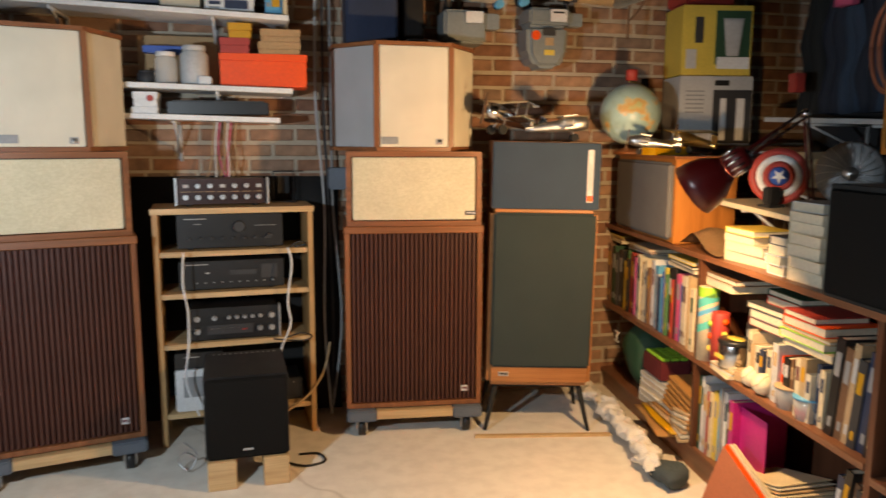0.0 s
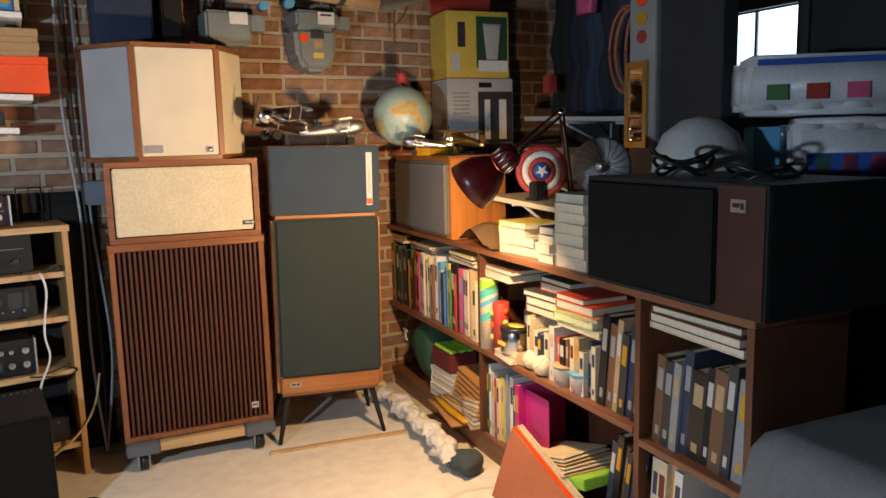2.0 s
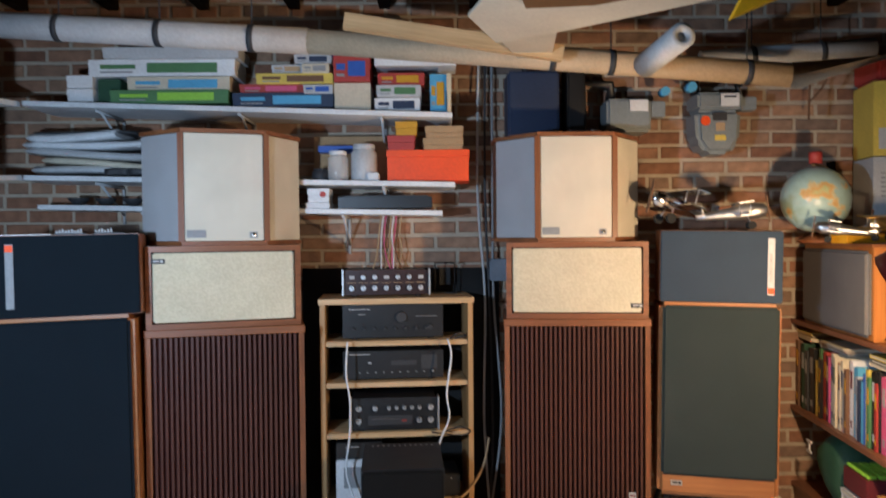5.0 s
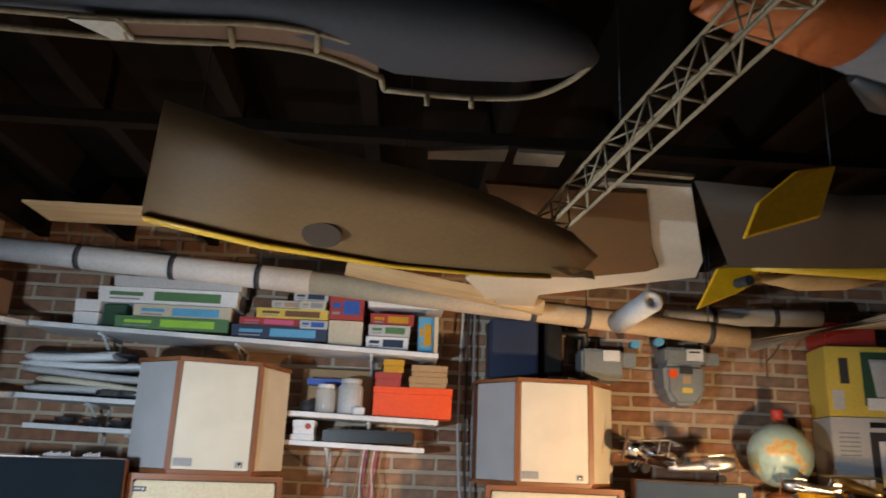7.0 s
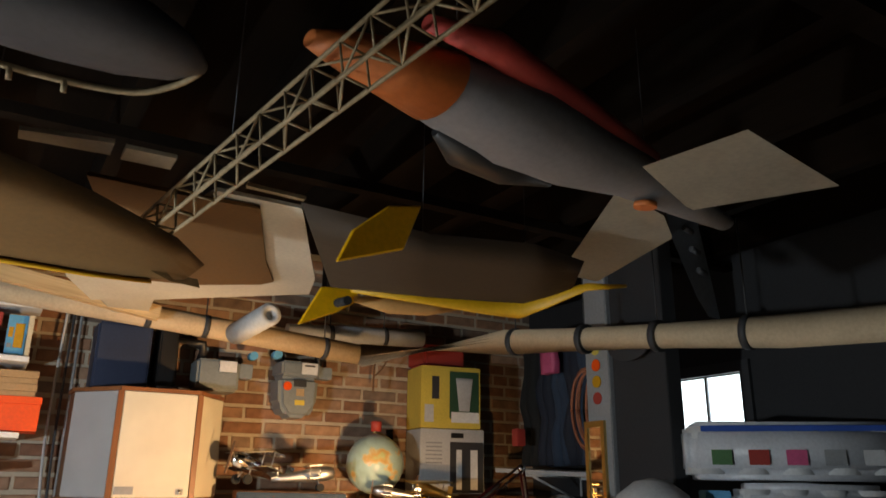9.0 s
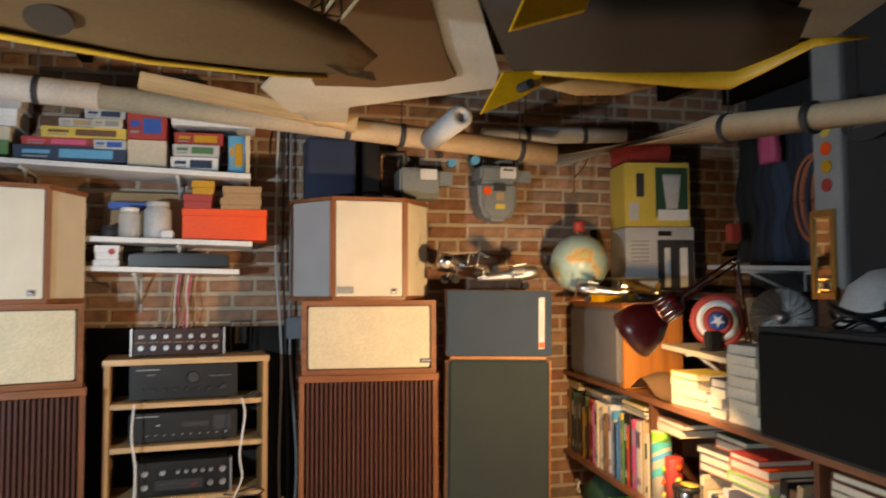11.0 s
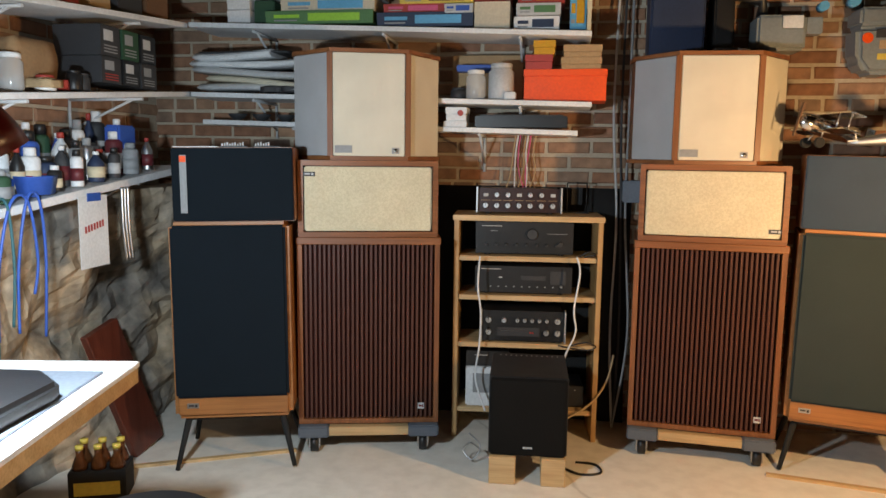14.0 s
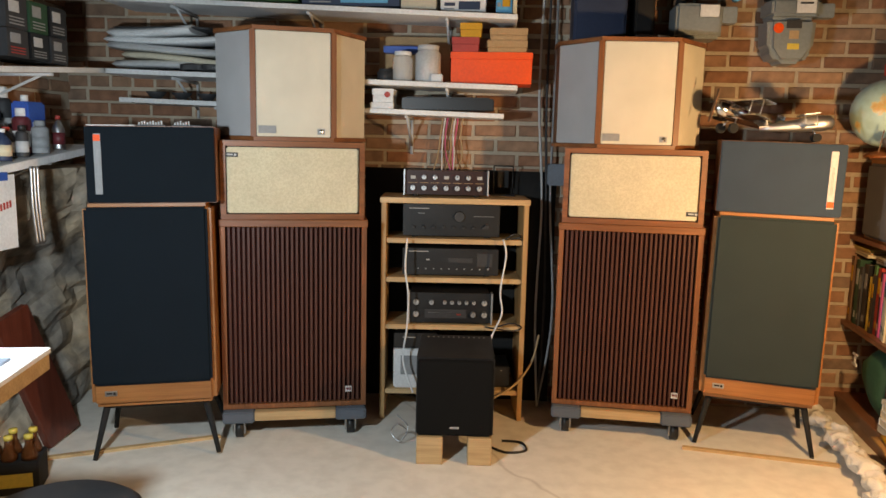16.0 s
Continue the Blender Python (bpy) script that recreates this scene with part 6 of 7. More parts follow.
kits = ((-1.39, -0.885, 0.058, 0.0, "green", "lime", "long green printed kit box"), (-1.32, -0.88, 0.062, 0.060, "paper", "sky_blue", "long pale kit box with a plane picture"), (-1.49, -0.86, 0.072, 0.124, "white_paint", "green", "long white kit box with small pictures"), (-1.42, -0.84, 0.048, 0.198, "light_grey", "", "long plain pale box"),
        (-0.868, -0.435, 0.062, 0.0, "navy", "sky_blue", "long blue kit box"), (-0.84, -0.56, 0.038, 0.064, "red", "pink", "flat red kit box"), (-0.56, -0.435, 0.038, 0.064, "light_grey", "blue", "small grey-blue kit box"), (-0.765, -0.435, 0.046, 0.104, "yellow", "brown", "flat yellow kit box with a plane"),
        (-0.70, -0.56, 0.036, 0.152, "light_grey", "tan", "small grey kit box"), (-0.565, -0.45, 0.04, 0.152, "paper", "grey", "small buff kit box"), (-0.60, -0.44, 0.04, 0.194, "light_grey", "navy", "small grey kit box"), (-0.43, -0.275, 0.118, 0.0, "paper", "", "plain pale carton"), (-0.43, -0.275, 0.110, 0.120, "red", "blue", "red and blue kit box with a car"), (-0.46, -0.29, 0.04, 0.232, "blue", "sky_blue", "blue kit box"),
        (-0.255, -0.06, 0.058, 0.0, "white_paint", "navy", "white kit box with a dark car"), (-0.245, -0.055, 0.05, 0.060, "light_grey", "green", "grey kit box"), (-0.24, -0.04, 0.052, 0.112, "red", "dark_yellow", "red kit box with an orange picture"), (-0.255, 0.10, 0.04, 0.200, "white_paint", "", "long white flat box"), (-0.25, -0.08, 0.05, 0.242, "light_grey", "navy", "grey kit box"), (-0.05, 0.09, 0.05, 0.242, "sky_blue", "grey", "pale blue kit box"), (-0.015, 0.055, 0.168, 0.0, "sky_blue", "dark_yellow", "upright blue and orange kit box"), (0.058, 0.076, 0.17, 0.0, "cream", "", "thin cream upright box"),
        (-1.58, -1.47, 0.06, 0.0, "white_paint", "", "small white carton"), (-1.585, -1.475, 0.055, 0.062, "white_paint", "", "small white carton"))
for i, (x0, x1, h, lift, mat, pm, lab) in enumerate(kits):
    z = max(z1of(x0), z1of(x1)) if lift == 0 else z1of((x0 + x1) / 2) + lift + 0.004
    kit_box(x0, x1, z, z + h, mat, pm, lab + " on the shelf", 3.325 + 0.01 * (i % 3), 0.19)
bm = B()
bx(bm, -1.46, -1.36, 3.36, 3.52, z1of(-1.46), z1of(-1.46) + 0.11)
soften(bm, 0.004)
solo("teal_canister", bm, "dark_green", Matrix(), "dark teal canister behind the cartons", "canister")

# middle back shelf: plans and panels, jars, shoe boxes


def z2of(x):
    return zs(x, *SH2) + 0.001


for i, (x0, x1, y, h, mat, lab, tilt) in enumerate(((-1.74, -1.14, 3.33, 0.03, "light_grey", "stacked pale foam panel on the shelf", 2), (-1.70, -1.16, 3.34, 0.028, "paper", "curved cream sheet on the shelf", 4), (-1.76, -1.20, 3.32, 0.03, "light_grey", "stacked pale foam panel on the shelf", 1), (-1.78, -1.22, 3.34, 0.03, "white_paint", "white foam wing panel on the shelf", -3), (-1.76, -1.38, 3.33, 0.035, "white_paint", "white foam wing panel on the shelf", -2), (-1.74, -1.30, 3.35, 0.012, "charcoal", "dark flat panel on the shelf", 3))):
    bm = B()
    n = 10
    rings = []
    for k in range(n + 1):
        x = (x1 - x0) * k / n
        c = 0.010 * math.sin(k / n * 3.1 + i)
        rings.append([(x, yy, zz + c) for yy, zz in ((0, h * 0.3), (0.04, 0), (0.22, 0), (0.24, h * 0.5), (0.16, h), (0.04, h))])
    loft(bm, rings)
    solo("foam_wing", bm, mat, pose(x0, y, z2of(x0) + 0.012 + i * 0.036, 0, 0.8 + tilt * 0.6, 0), lab, "foam wing", "foam wings")
for i in range(4):
    bm = B()
    bx(bm, 0, 0.1 + 0.02 * i, 0, 0.1, 0, 0.03)
    rough_up(bm, 3, 0.012, 14, i)
    solo("metal_scrap", bm, "charcoal", pose(-1.42 + 0.1 * i, 3.32, z2of(-1.42 + 0.1 * i) + 0.006, 0, 0, 20 * i), "small dark scrap on the shelf", "scrap", "dark scraps")


def jar(x, y, z, r, h, mat, lid, label, group="jars"):
    t = thing("jar", pose(x, y, z), label, "jar", group)
    bm = B()
    lathe(bm, [(r * 0.92, 0), (r, 0.006), (r, h * 0.78), (r * 0.8, h * 0.86), (r * 0.8, h * 0.88)], 18)
    part("body", bm, mat, t)
    bm = B()
    lathe(bm, [(r * 0.84, h * 0.882), (r * 0.84, h), (r * 0.8, h + 0.003), (0.0004, h + 0.003)], 18)
    part("lid", bm, lid, t)


jar(-0.42, 3.36, z2of(-0.42), 0.045, 0.125, "clear", "white_paint", "clear jar with a white lid")
jar(-0.31, 3.40, z2of(-0.31), 0.058, 0.16, "light_grey", "light_grey", "dusty pale glass jar on shelf")
jar(-0.50, 3.40, z2of(-0.5), 0.04, 0.05, "charcoal", "charcoal", "small dark dish on shelf")
for x0, x1, y, z0, h, mat, lab in ((-0.52, -0.36, 3.44, 0.13, 0.03, "blue", "blue tube box on the shelf"), (-0.29, -0.24, 3.33, 0, 0.035, "white_paint", "small white box on the shelf")):
    bm = B()
    bx(bm, x0, x1, y, y + 0.07, z2of(x0) + z0, z2of(x0) + z0 + h)
    soften(bm, 0.004)
    solo("small_box", bm, mat, Matrix(), lab, "box", "small shelf boxes")
bm = B()
bx(bm, -0.55, -0.22, 3.52, 3.59, z2of(-0.55), z2of(-0.55) + 0.21)
soften(bm, 0.003)
solo("cardboard_sheet", bm, "cardboard", Matrix(), "brown cardboard box behind the jars", "box")


def shoe_box(x0, x1, z, h, mat, label, y=3.335, d=0.24, turn=0.0):
    t = thing("shoe_box", pose((x0 + x1) / 2, y, z, 0, 0, turn), label, "box", "shoe boxes")
    w = x1 - x0
    box_part("body", (-w / 2, w / 2, 0.003, d - 0.003, 0, h - 0.03), mat, t, "", 0.002)
    box_part("lid", (-w / 2 - 0.003, w / 2 + 0.003, 0, d, h - 0.0295, h), mat, t, "", 0.002)


zo = z2of(-0.2)
shoe_box(-0.205, 0.15, zo, 0.135, "orange", "bright orange shoe box on the white shelf", turn=-2)
shoe_box(-0.20, -0.085, zo + 0.1355, 0.062, "red", "small red box on the orange box", d=0.12)
shoe_box(-0.045, 0.125, zo + 0.1355, 0.05, "cardboard", "small brown cardboard box", d=0.15)
shoe_box(-0.035, 0.125, zo + 0.186, 0.052, "cardboard", "small brown cardboard box", d=0.15)
shoe_box(-0.165, -0.075, zo + 0.198, 0.06, "dark_yellow", "small golden box on a red one", d=0.1)


def z3of(x):
    return zs(x, *SH3, -1.71, 0.035) + 0.001


t = thing("black_keyboard", pose(-0.2, 3.34, z3of(-0.4) + 0.002), "long black keyboard on the narrow shelf", "keyboard")
box_part("body", (-0.22, 0.19, 0, 0.14, 0, 0.05), "black", t, "", 0.004)
box_part("keys", (-0.20, 0.17, 0.01, 0.11, 0.0505, 0.056), "charcoal", t)
for k, (mat, h) in enumerate((("white_paint", 0.025), ("white_paint", 0.06))):
    shoe_box(-0.56 + k * 0.01, -0.46, z3of(-0.56) + (0.0 if k == 0 else 0.026), h, mat, "small white carton on the narrow shelf", 3.34, 0.12)
bm = B()
cyl(bm, (-0.485, 3.339, z3of(-0.56) + 0.06), (-0.485, 3.335, z3of(-0.56) + 0.06), 0.013, seg=14)
solo("red_sticker", bm, "red", Matrix(), "round red sticker on the white carton", "sticker")
for k in range(4):
    x = -1.56 + k * 0.12
    bm = B()
    lathe(bm, [(0.02, 0), (0.042, 0.022), (0.045, 0.03), (0.04, 0.03), (0.018, 0.006)], 20)
    solo("metal_bowl", bm, "charcoal", pose(x, 3.38, z3of(x) + 0.002), "small dark metal bowl on the shelf", "bowl", "metal bowls")

# ---- side wall shelves: cartons, jars, cans ----


def zside(y, z0, z1, y1=3.26):
    return z0 + (z1 - z0) * (y - 1.2) / (y1 - 1.2) + 0.004


sideitems = ((2.05, 0.12, 0.10, "tan", "crumpled brown paper bag"), (2.2, 0.16, 0.16, "cardboard", "brown carton"), (2.40, 0.14, 0.14, "red", "red carton"), (2.58, 0.16, 0.17, "tan", "tan carton"), (2.78, 0.18, 0.12, "charcoal", "dark carton"), (3.0, 0.16, 0.15, "brown", "brown carton"))
for y, w, h, mat, lab in sideitems:
    bm = B()
    bx(bm, 0, 0.2, 0, w, 0, h)
    soften(bm, 0.004)
    solo("carton", bm, mat, pose(-1.98, y, zside(y + w, 1.70, 1.872), 0, 0, (y * 37) % 12 - 6), lab + " on the upper side shelf", "carton", "upper side shelf cartons")
mids = ((2.62, 0.13, 0.115, "charcoal", "black and white printed carton"), (2.76, 0.12, 0.115, "dark_green", "dark green carton"), (2.89, 0.12, 0.115, "black", "black carton with white print"), (2.62, 0.13, 0.10, "charcoal", "black carton with red print"), (2.76, 0.12, 0.10, "black", "black carton"), (2.89, 0.12, 0.10, "charcoal", "dark carton"))
for i, (y, w, h, mat, lab) in enumerate(mids):
    z = zside(3.02, 1.395, 1.563) + (0.102 if i < 3 else 0)
    t = thing("carton", pose(-1.955, y, z), lab + " on the side shelf", "carton", "side shelf cartons")
    box_part("body", (0, 0.2, 0, w - 0.004, 0, h), mat, t, "", 0.002)
    box_part("print_panel", (0.2001, 0.2012, w * 0.15, w * 0.6, h * 0.5, h * 0.85), "light_grey" if i % 2 == 0 else "grey", t)
    for k in range(3):
        box_part("text_bar", (0.2001, 0.2012, w * 0.15, w * 0.8, h * (0.12 + 0.1 * k), h * (0.16 + 0.1 * k)), "red" if i == 3 else "grey", t)
bm = B()
bx(bm, 0, 0.16, 0, 0.22, 0, 0.12)
rough_up(bm, 4, 0.03, 10, 6)
solo("paper_bag", bm, "felt_brown", pose(-1.98, 2.22, zside(2.5, 1.395, 1.563) + 0.03), "crumpled brown paper bag on the side shelf", "bag")
for i, (y, x, r, h, mat, lid, lab) in enumerate(((2.12, -1.84, 0.045, 0.13, "clear_amber", "white_paint", "clear jar of brown bits"), (2.22, -1.82, 0.04, 0.12, "clear", "white_paint", "clear jar with white lid"), (2.04, -1.80, 0.025, 0.2, "yellow", "red", "yellow paper tube"), (2.0, -1.86, 0.03, 0.22, "red", "white_paint", "red spray can"), (2.50, -1.79, 0.028, 0.07, "black", "black", "small black can"), (2.56, -1.80, 0.03, 0.06, "charcoal", "charcoal", "small dark can"), (2.36, -1.8, 0.035, 0.05, "white_paint", "red", "low white tub"))):
    jar(x, y, zside(y, 1.395, 1.563), r, h, mat, lid, lab + " on the side shelf", "side shelf jars")
for i in range(5):
    bm = B()
    bx(bm, 0, 0.12, 0, 0.07, 0, 0.03)
    rough_up(bm, 2, 0.008, 12, i)
    solo("loose_tool", bm, ("tan", "red", "light_grey", "white_paint", "grey")[i], pose(-1.86, 2.3 + 0.06 * i, zside(2.4 + 0.06 * i, 1.395, 1.563) + 0.004, 0, 0, 30 * i), "small loose tool on the side shelf", "tool", "loose tools")


def bottle(x, y, z, r, h, mat, cap, label, kind="spray"):
    t = thing("spray_can" if kind == "spray" else "bottle", pose(x, y, z), label, "spray can" if kind == "spray" else "bottle", "bench bottles")
    bm = B()
    if kind == "spray":
        lathe(bm, [(r * 0.95, 0), (r, 0.004), (r, h * 0.74), (r * 0.8, h * 0.80), (r * 0.55, h * 0.82)], 18)
        neck = (r * 0.62, h * 0.822)
    else:
        lathe(bm, [(r * 0.95, 0), (r, 0.006), (r, h * 0.6), (r * 0.55, h * 0.78), (r * 0.32, h * 0.84), (r * 0.32, h * 0.88)], 18)
        neck = (r * 0.4, h * 0.882)
    part("body", bm, mat, t)
    bm = B()
    lathe(bm, [(neck[0], neck[1]), (neck[0], h - 0.003), (neck[0] * 0.85, h), (0.0004, h)], 14)
    part("cap", bm, cap, t)
    bm = B()
    lathe(bm, [(r * 1.012, h * 0.15), (r * 1.012, h * 0.5)], 18)
    part("label_band", bm, ("white_paint", "cream", "grey", "maroon", "light_grey")[int(h * 1000) % 5], t)


rng = random.Random(77)
body = ["black", "white_paint", "navy", "charcoal", "grey", "steel", "black", "maroon", "light_grey", "clear_amber", "white_paint", "dark_green", "blue"]
capm = ["white_paint", "black", "grey", "red", "white_paint", "black"]
n = 0
for rowi, x in enumerate((-2.0, -1.92, -1.84, -1.785)):
    y = 1.75 + rowi * 0.03
    while y < 2.98:
        r = rng.uniform(0.022, 0.038)
        h = rng.uniform(0.10, 0.22) * (1.15 - 0.17 * rowi)
        b = body[n % len(body)]
        bottle(x, y, zside(y + r, 1.02, 1.225, 3.2), r, h, b, capm[n % 6], f"{COLOUR.get(b, 'metal' if b == 'steel' else 'amber')} workshop {'spray can' if n % 3 else 'bottle'} on the bench", "spray" if n % 3 else "bottle")
        y += 2 * r + rng.uniform(0.004, 0.03) + (0.05 if rowi > 2 else 0)
        n += 1
t = thing("oil_tin", pose(-1.84, 2.80, zside(2.95, 1.02, 1.225, 3.2)), "blue and white oil tin on the bench", "tin")
box_part("body", (-0.04, 0.03, 0, 0.12, 0, 0.19), "blue", t, "", 0.008)
box_part("label_panel", (0.0302, 0.0315, 0.03, 0.10, 0.03, 0.11), "white_paint", t)
bm = B()
cyl(bm, (0, 0.03, 0.19), (0, 0.03, 0.215), 0.014, seg=14)
part("cap", bm, "white_paint", t)
bm = B()
lathe(bm, [(0.062, 0), (0.075, 0.06), (0.078, 0.062), (0.07, 0.06), (0.058, 0.006)], 6, Matrix.Diagonal((0.8, 1.1, 1, 1)))
solo("blue_basket", bm, "blue", pose(-1.78, 2.26, zside(2.34, 1.02, 1.225, 3.2)), "small bright blue plastic basket", "basket")
for k, (y, mat, w) in enumerate(((2.10, "blue", 0.11), (2.02, "deep_teal", 0.07), (2.16, "blue", 0.08), (1.95, "deep_teal", 0.06))):
    z = zside(y, 1.02, 1.225, 3.2)
    cable("hanging_hose", [(-1.73, y - w, z - 0.42), (-1.725, y - w * 0.9, z - 0.2), (-1.715, y - w * 0.4, z + 0.008), (-1.715, y + w * 0.3, z + 0.008), (-1.725, y + w * 0.7, z - 0.18), (-1.735, y + w * 0.6, z - 0.30 - 0.08 * k)], 0.005, mat, "blue-green cable hanging from the bench edge", "bench cables")
t = thing("paper_note", pose(-1.728, 2.40, 0.86), "white paper note with red lettering taped to the bench", "note")
bm = B()
bx(bm, 0, 0.002, 0, 0.17, 0, 0.265)
part("sheet", bm, "white_paint", t)
for k in range(7):
    box_part("letter_bar", (0.0022, 0.003, 0.03 + k * 0.017, 0.041 + k * 0.017, 0.13 + 0.003 * k, 0.155 + 0.003 * k), "red", t)
box_part("tape", (0.0022, 0.004, 0.05, 0.13, 0.245, 0.275), "blue", t, "blue tape")
for k in range(3):
    cable("tool_chain", [(-1.72, 2.66 + 0.02 * k, 1.15), (-1.72, 2.66 + 0.02 * k, 1.0), (-1.715, 2.67 + 0.02 * k, 0.86)], 0.006, "steel", "hanging steel tool at the bench", "hanging tools")
t = thing("leaning_board", Matrix(), "dark red-brown board leaning on the stone wall", "board")
bm = B()
lo = [bm.verts.new(p) for p in ((-1.79, 2.75, 0.0), (-1.79, 2.965, 0.02), (-1.83, 2.715, 0.61), (-1.83, 2.51, 0.575))]
hi = [bm.verts.new(v.co + Vector((0.028, 0.004, 0.0))) for v in lo]
bm.faces.new(lo[::-1])
bm.faces.new(hi)
for i in range(4):
    bm.faces.new((lo[i], lo[(i + 1) % 4], hi[(i + 1) % 4], hi[i]))
soften(bm, 0.003, 1)
part("board", bm, "board", t)

# desk with mat and black case, bottles in a carrier, chair
MD = pose(-1.09, 1.72, 0, 0, 0, 10)
t = thing("desk", MD, "white topped wooden workbench desk", "desk")
box_part("top", (-0.66, 0, -1.3, 0, 0.735, 0.75), "white_paint", t, "glossy white desk top", 0.002)
box_part("apron", (-0.655, -0.004, -1.296, -0.004, 0.695, 0.7345), "pine_x", t, "bare pine edge")
for x, y in ((-0.62, -0.08), (-0.08, -1.22), (-0.62, -1.22)):
    box_part("leg", (x - 0.035, x + 0.035, y - 0.035, y + 0.035, 0, 0.694), "pine_z", t)
bm = B()
bx(bm, -0.55, -0.045, -0.75, -0.11, 0.7505, 0.756)
soften(bm, 0.002)
solo("work_mat", bm, "blue_grey", MD, "grey-blue felt mat on the desk", "mat")
bm = B()
prism(bm, ((-0.45, -0.60), (-0.06, -0.55), (-0.04, -0.33), (-0.12, -0.24), (-0.45, -0.22)), 0.7565, 0.80)
soften(bm, 0.012)
solo("black_case", bm, "black", MD, "black instrument case on the felt mat", "case")
t = thing("bottle_carrier", pose(-1.70, 2.42, 0, 0, 0, 20), "dark cardboard six-bottle carrier on the floor", "bottle carrier")
box_part("carton", (-0.10, 0.10, -0.07, 0.07, 0, 0.12), "matte_black", t, "black printed carton", 0.003)
box_part("carrier_print", (-0.08, 0.08, -0.0725, -0.0702, 0.03, 0.08), "yellow", t)
for i in range(3):
    for j in range(2):
        bm = B()
        lathe(bm, [(0.028, 0.1205), (0.028, 0.135), (0.013, 0.175), (0.013, 0.20)], 14, Matrix.Translation((-0.065 + 0.065 * i, -0.033 + 0.066 * j, 0)))
        b = part("bottle", bm, "clear_amber", t, "dark amber glass bottle")
        bm = B()
        lathe(bm, [(0.015, 0.195), (0.015, 0.21), (0.0004, 0.211)], 12, Matrix.Translation((-0.065 + 0.065 * i, -0.033 + 0.066 * j, 0)))
        part("cap", bm, "yellow", b, "yellow cap")
t = thing("stool", pose(-0.93, 1.45, 0), "black padded round workshop stool", "stool")
bm = B()
lathe(bm, [(0.16, 0.40), (0.18, 0.415), (0.18, 0.445), (0.16, 0.46), (0.0004, 0.465)], 30)
part("seat", bm, "black", t, "black padded seat")
bm = B()
cyl(bm, (0, 0, 0.06), (0, 0, 0.40), 0.025, seg=14)
part("column", bm, "steel", t)
for k in range(5):
    a = 2 * math.pi * k / 5
    bm = B()
    cyl(bm, (0, 0, 0.07), (0.2 * math.cos(a), 0.2 * math.sin(a), 0.012), 0.018, 0.012, 8)
    part("foot", bm, "matte_black", t)

# ---- model aircraft hung under the joists ----


def strings(t, pts, top=CEIL - 0.19):
    for p in pts:
        bm = B()
        tube(bm, [p, (p[0], p[1], top)], 0.0013, 4)
        part("string", bm, "charcoal", t)


def wing_skin(bm, sections, thick):
    """An airfoil skin through (leading edge, trailing edge) pairs."""
    rings = []
    for le, te in sections:
        le, te = Vector(le), Vector(te)
        up = Vector((0, 0, (te - le).length * thick))
        rings.append([le, le.lerp(te, 0.08) + up * 0.7, le.lerp(te, 0.3) + up, le.lerp(te, 0.65) + up * 0.65, te, le.lerp(te, 0.6) - up * 0.05, le.lerp(te, 0.25) - up * 0.12, le.lerp(te, 0.06) - up * 0.15])
    loft(bm, rings)


def round_body(bm, stations, seg=20, flat=1.0, bottom=1.0):
    """A hull along x from (x, y, z, half width, half height) stations."""
    rings = []
    for x, y, z, ry, rz in stations:
        ring = []
        for k in range(seg):
            a = 2 * math.pi * k / seg
            s = math.sin(a)
            ring.append((x - 0.25 * ry * math.cos(a), y + ry * math.cos(a), z + rz * s * (bottom if s < 0 else flat)))
        rings.append(ring)
    loft(bm, rings)


def slab(bm, pts, thickness):
    """A flat plate through corner points, given a thickness."""
    bm.faces.new([bm.verts.new(p) for p in pts])
    bmesh.ops.solidify(bm, geom=bm.faces[:], thickness=thickness)


t = thing("hanging_wing", Matrix(), "large tan covered model wing with yellow edge hung from joists, dim light in its colour", "model wing")
# tan covering in a darkened tone that stands for the weak light up here
bm = B()
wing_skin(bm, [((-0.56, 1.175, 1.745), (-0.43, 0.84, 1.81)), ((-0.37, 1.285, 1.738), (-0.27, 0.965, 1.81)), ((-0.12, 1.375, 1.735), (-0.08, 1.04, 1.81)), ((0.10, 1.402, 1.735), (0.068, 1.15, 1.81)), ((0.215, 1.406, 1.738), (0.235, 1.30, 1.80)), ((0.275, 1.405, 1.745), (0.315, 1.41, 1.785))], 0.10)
part("skin", bm, "skin_tan_dim", t)
bm = B()
loft(bm, [[(x + dx * w, y + dy * w, z + h) for dx, dy, h in ((0, 0.006, 0.006), (0, 0.006, -0.004), (0.12, -0.5, -0.006), (0.12, -0.5, -0.001))] for x, y, z, w in ((-0.555, 1.178, 1.740, 0.07), (-0.37, 1.290, 1.733, 0.075), (-0.12, 1.379, 1.730, 0.05), (0.10, 1.406, 1.730, 0.03), (0.21, 1.408, 1.733, 0.02))])
part("leading_edge", bm, "dark_yellow", t, "yellow leading edge")
# a disc in place of the hole, the shade inside it given by its colour
bm = B()
cyl(bm, (-0.250, 1.240, 1.760), (-0.250, 1.234, 1.7455), 0.037, seg=22)
part("round_opening", bm, "shadow_brown", t, "round opening as a disc with shade in its colour")
bm = B()
slab(bm, [(0.20, 1.36, 1.745), (0.245, 1.40, 1.738), (0.32, 1.455, 1.745), (0.31, 1.44, 1.76)], 0.004)
part("tip_block", bm, "balsa", t, "bare balsa wing tip")
strings(t, [(-0.42, 0.98, 1.80), (-0.1, 1.15, 1.80)])

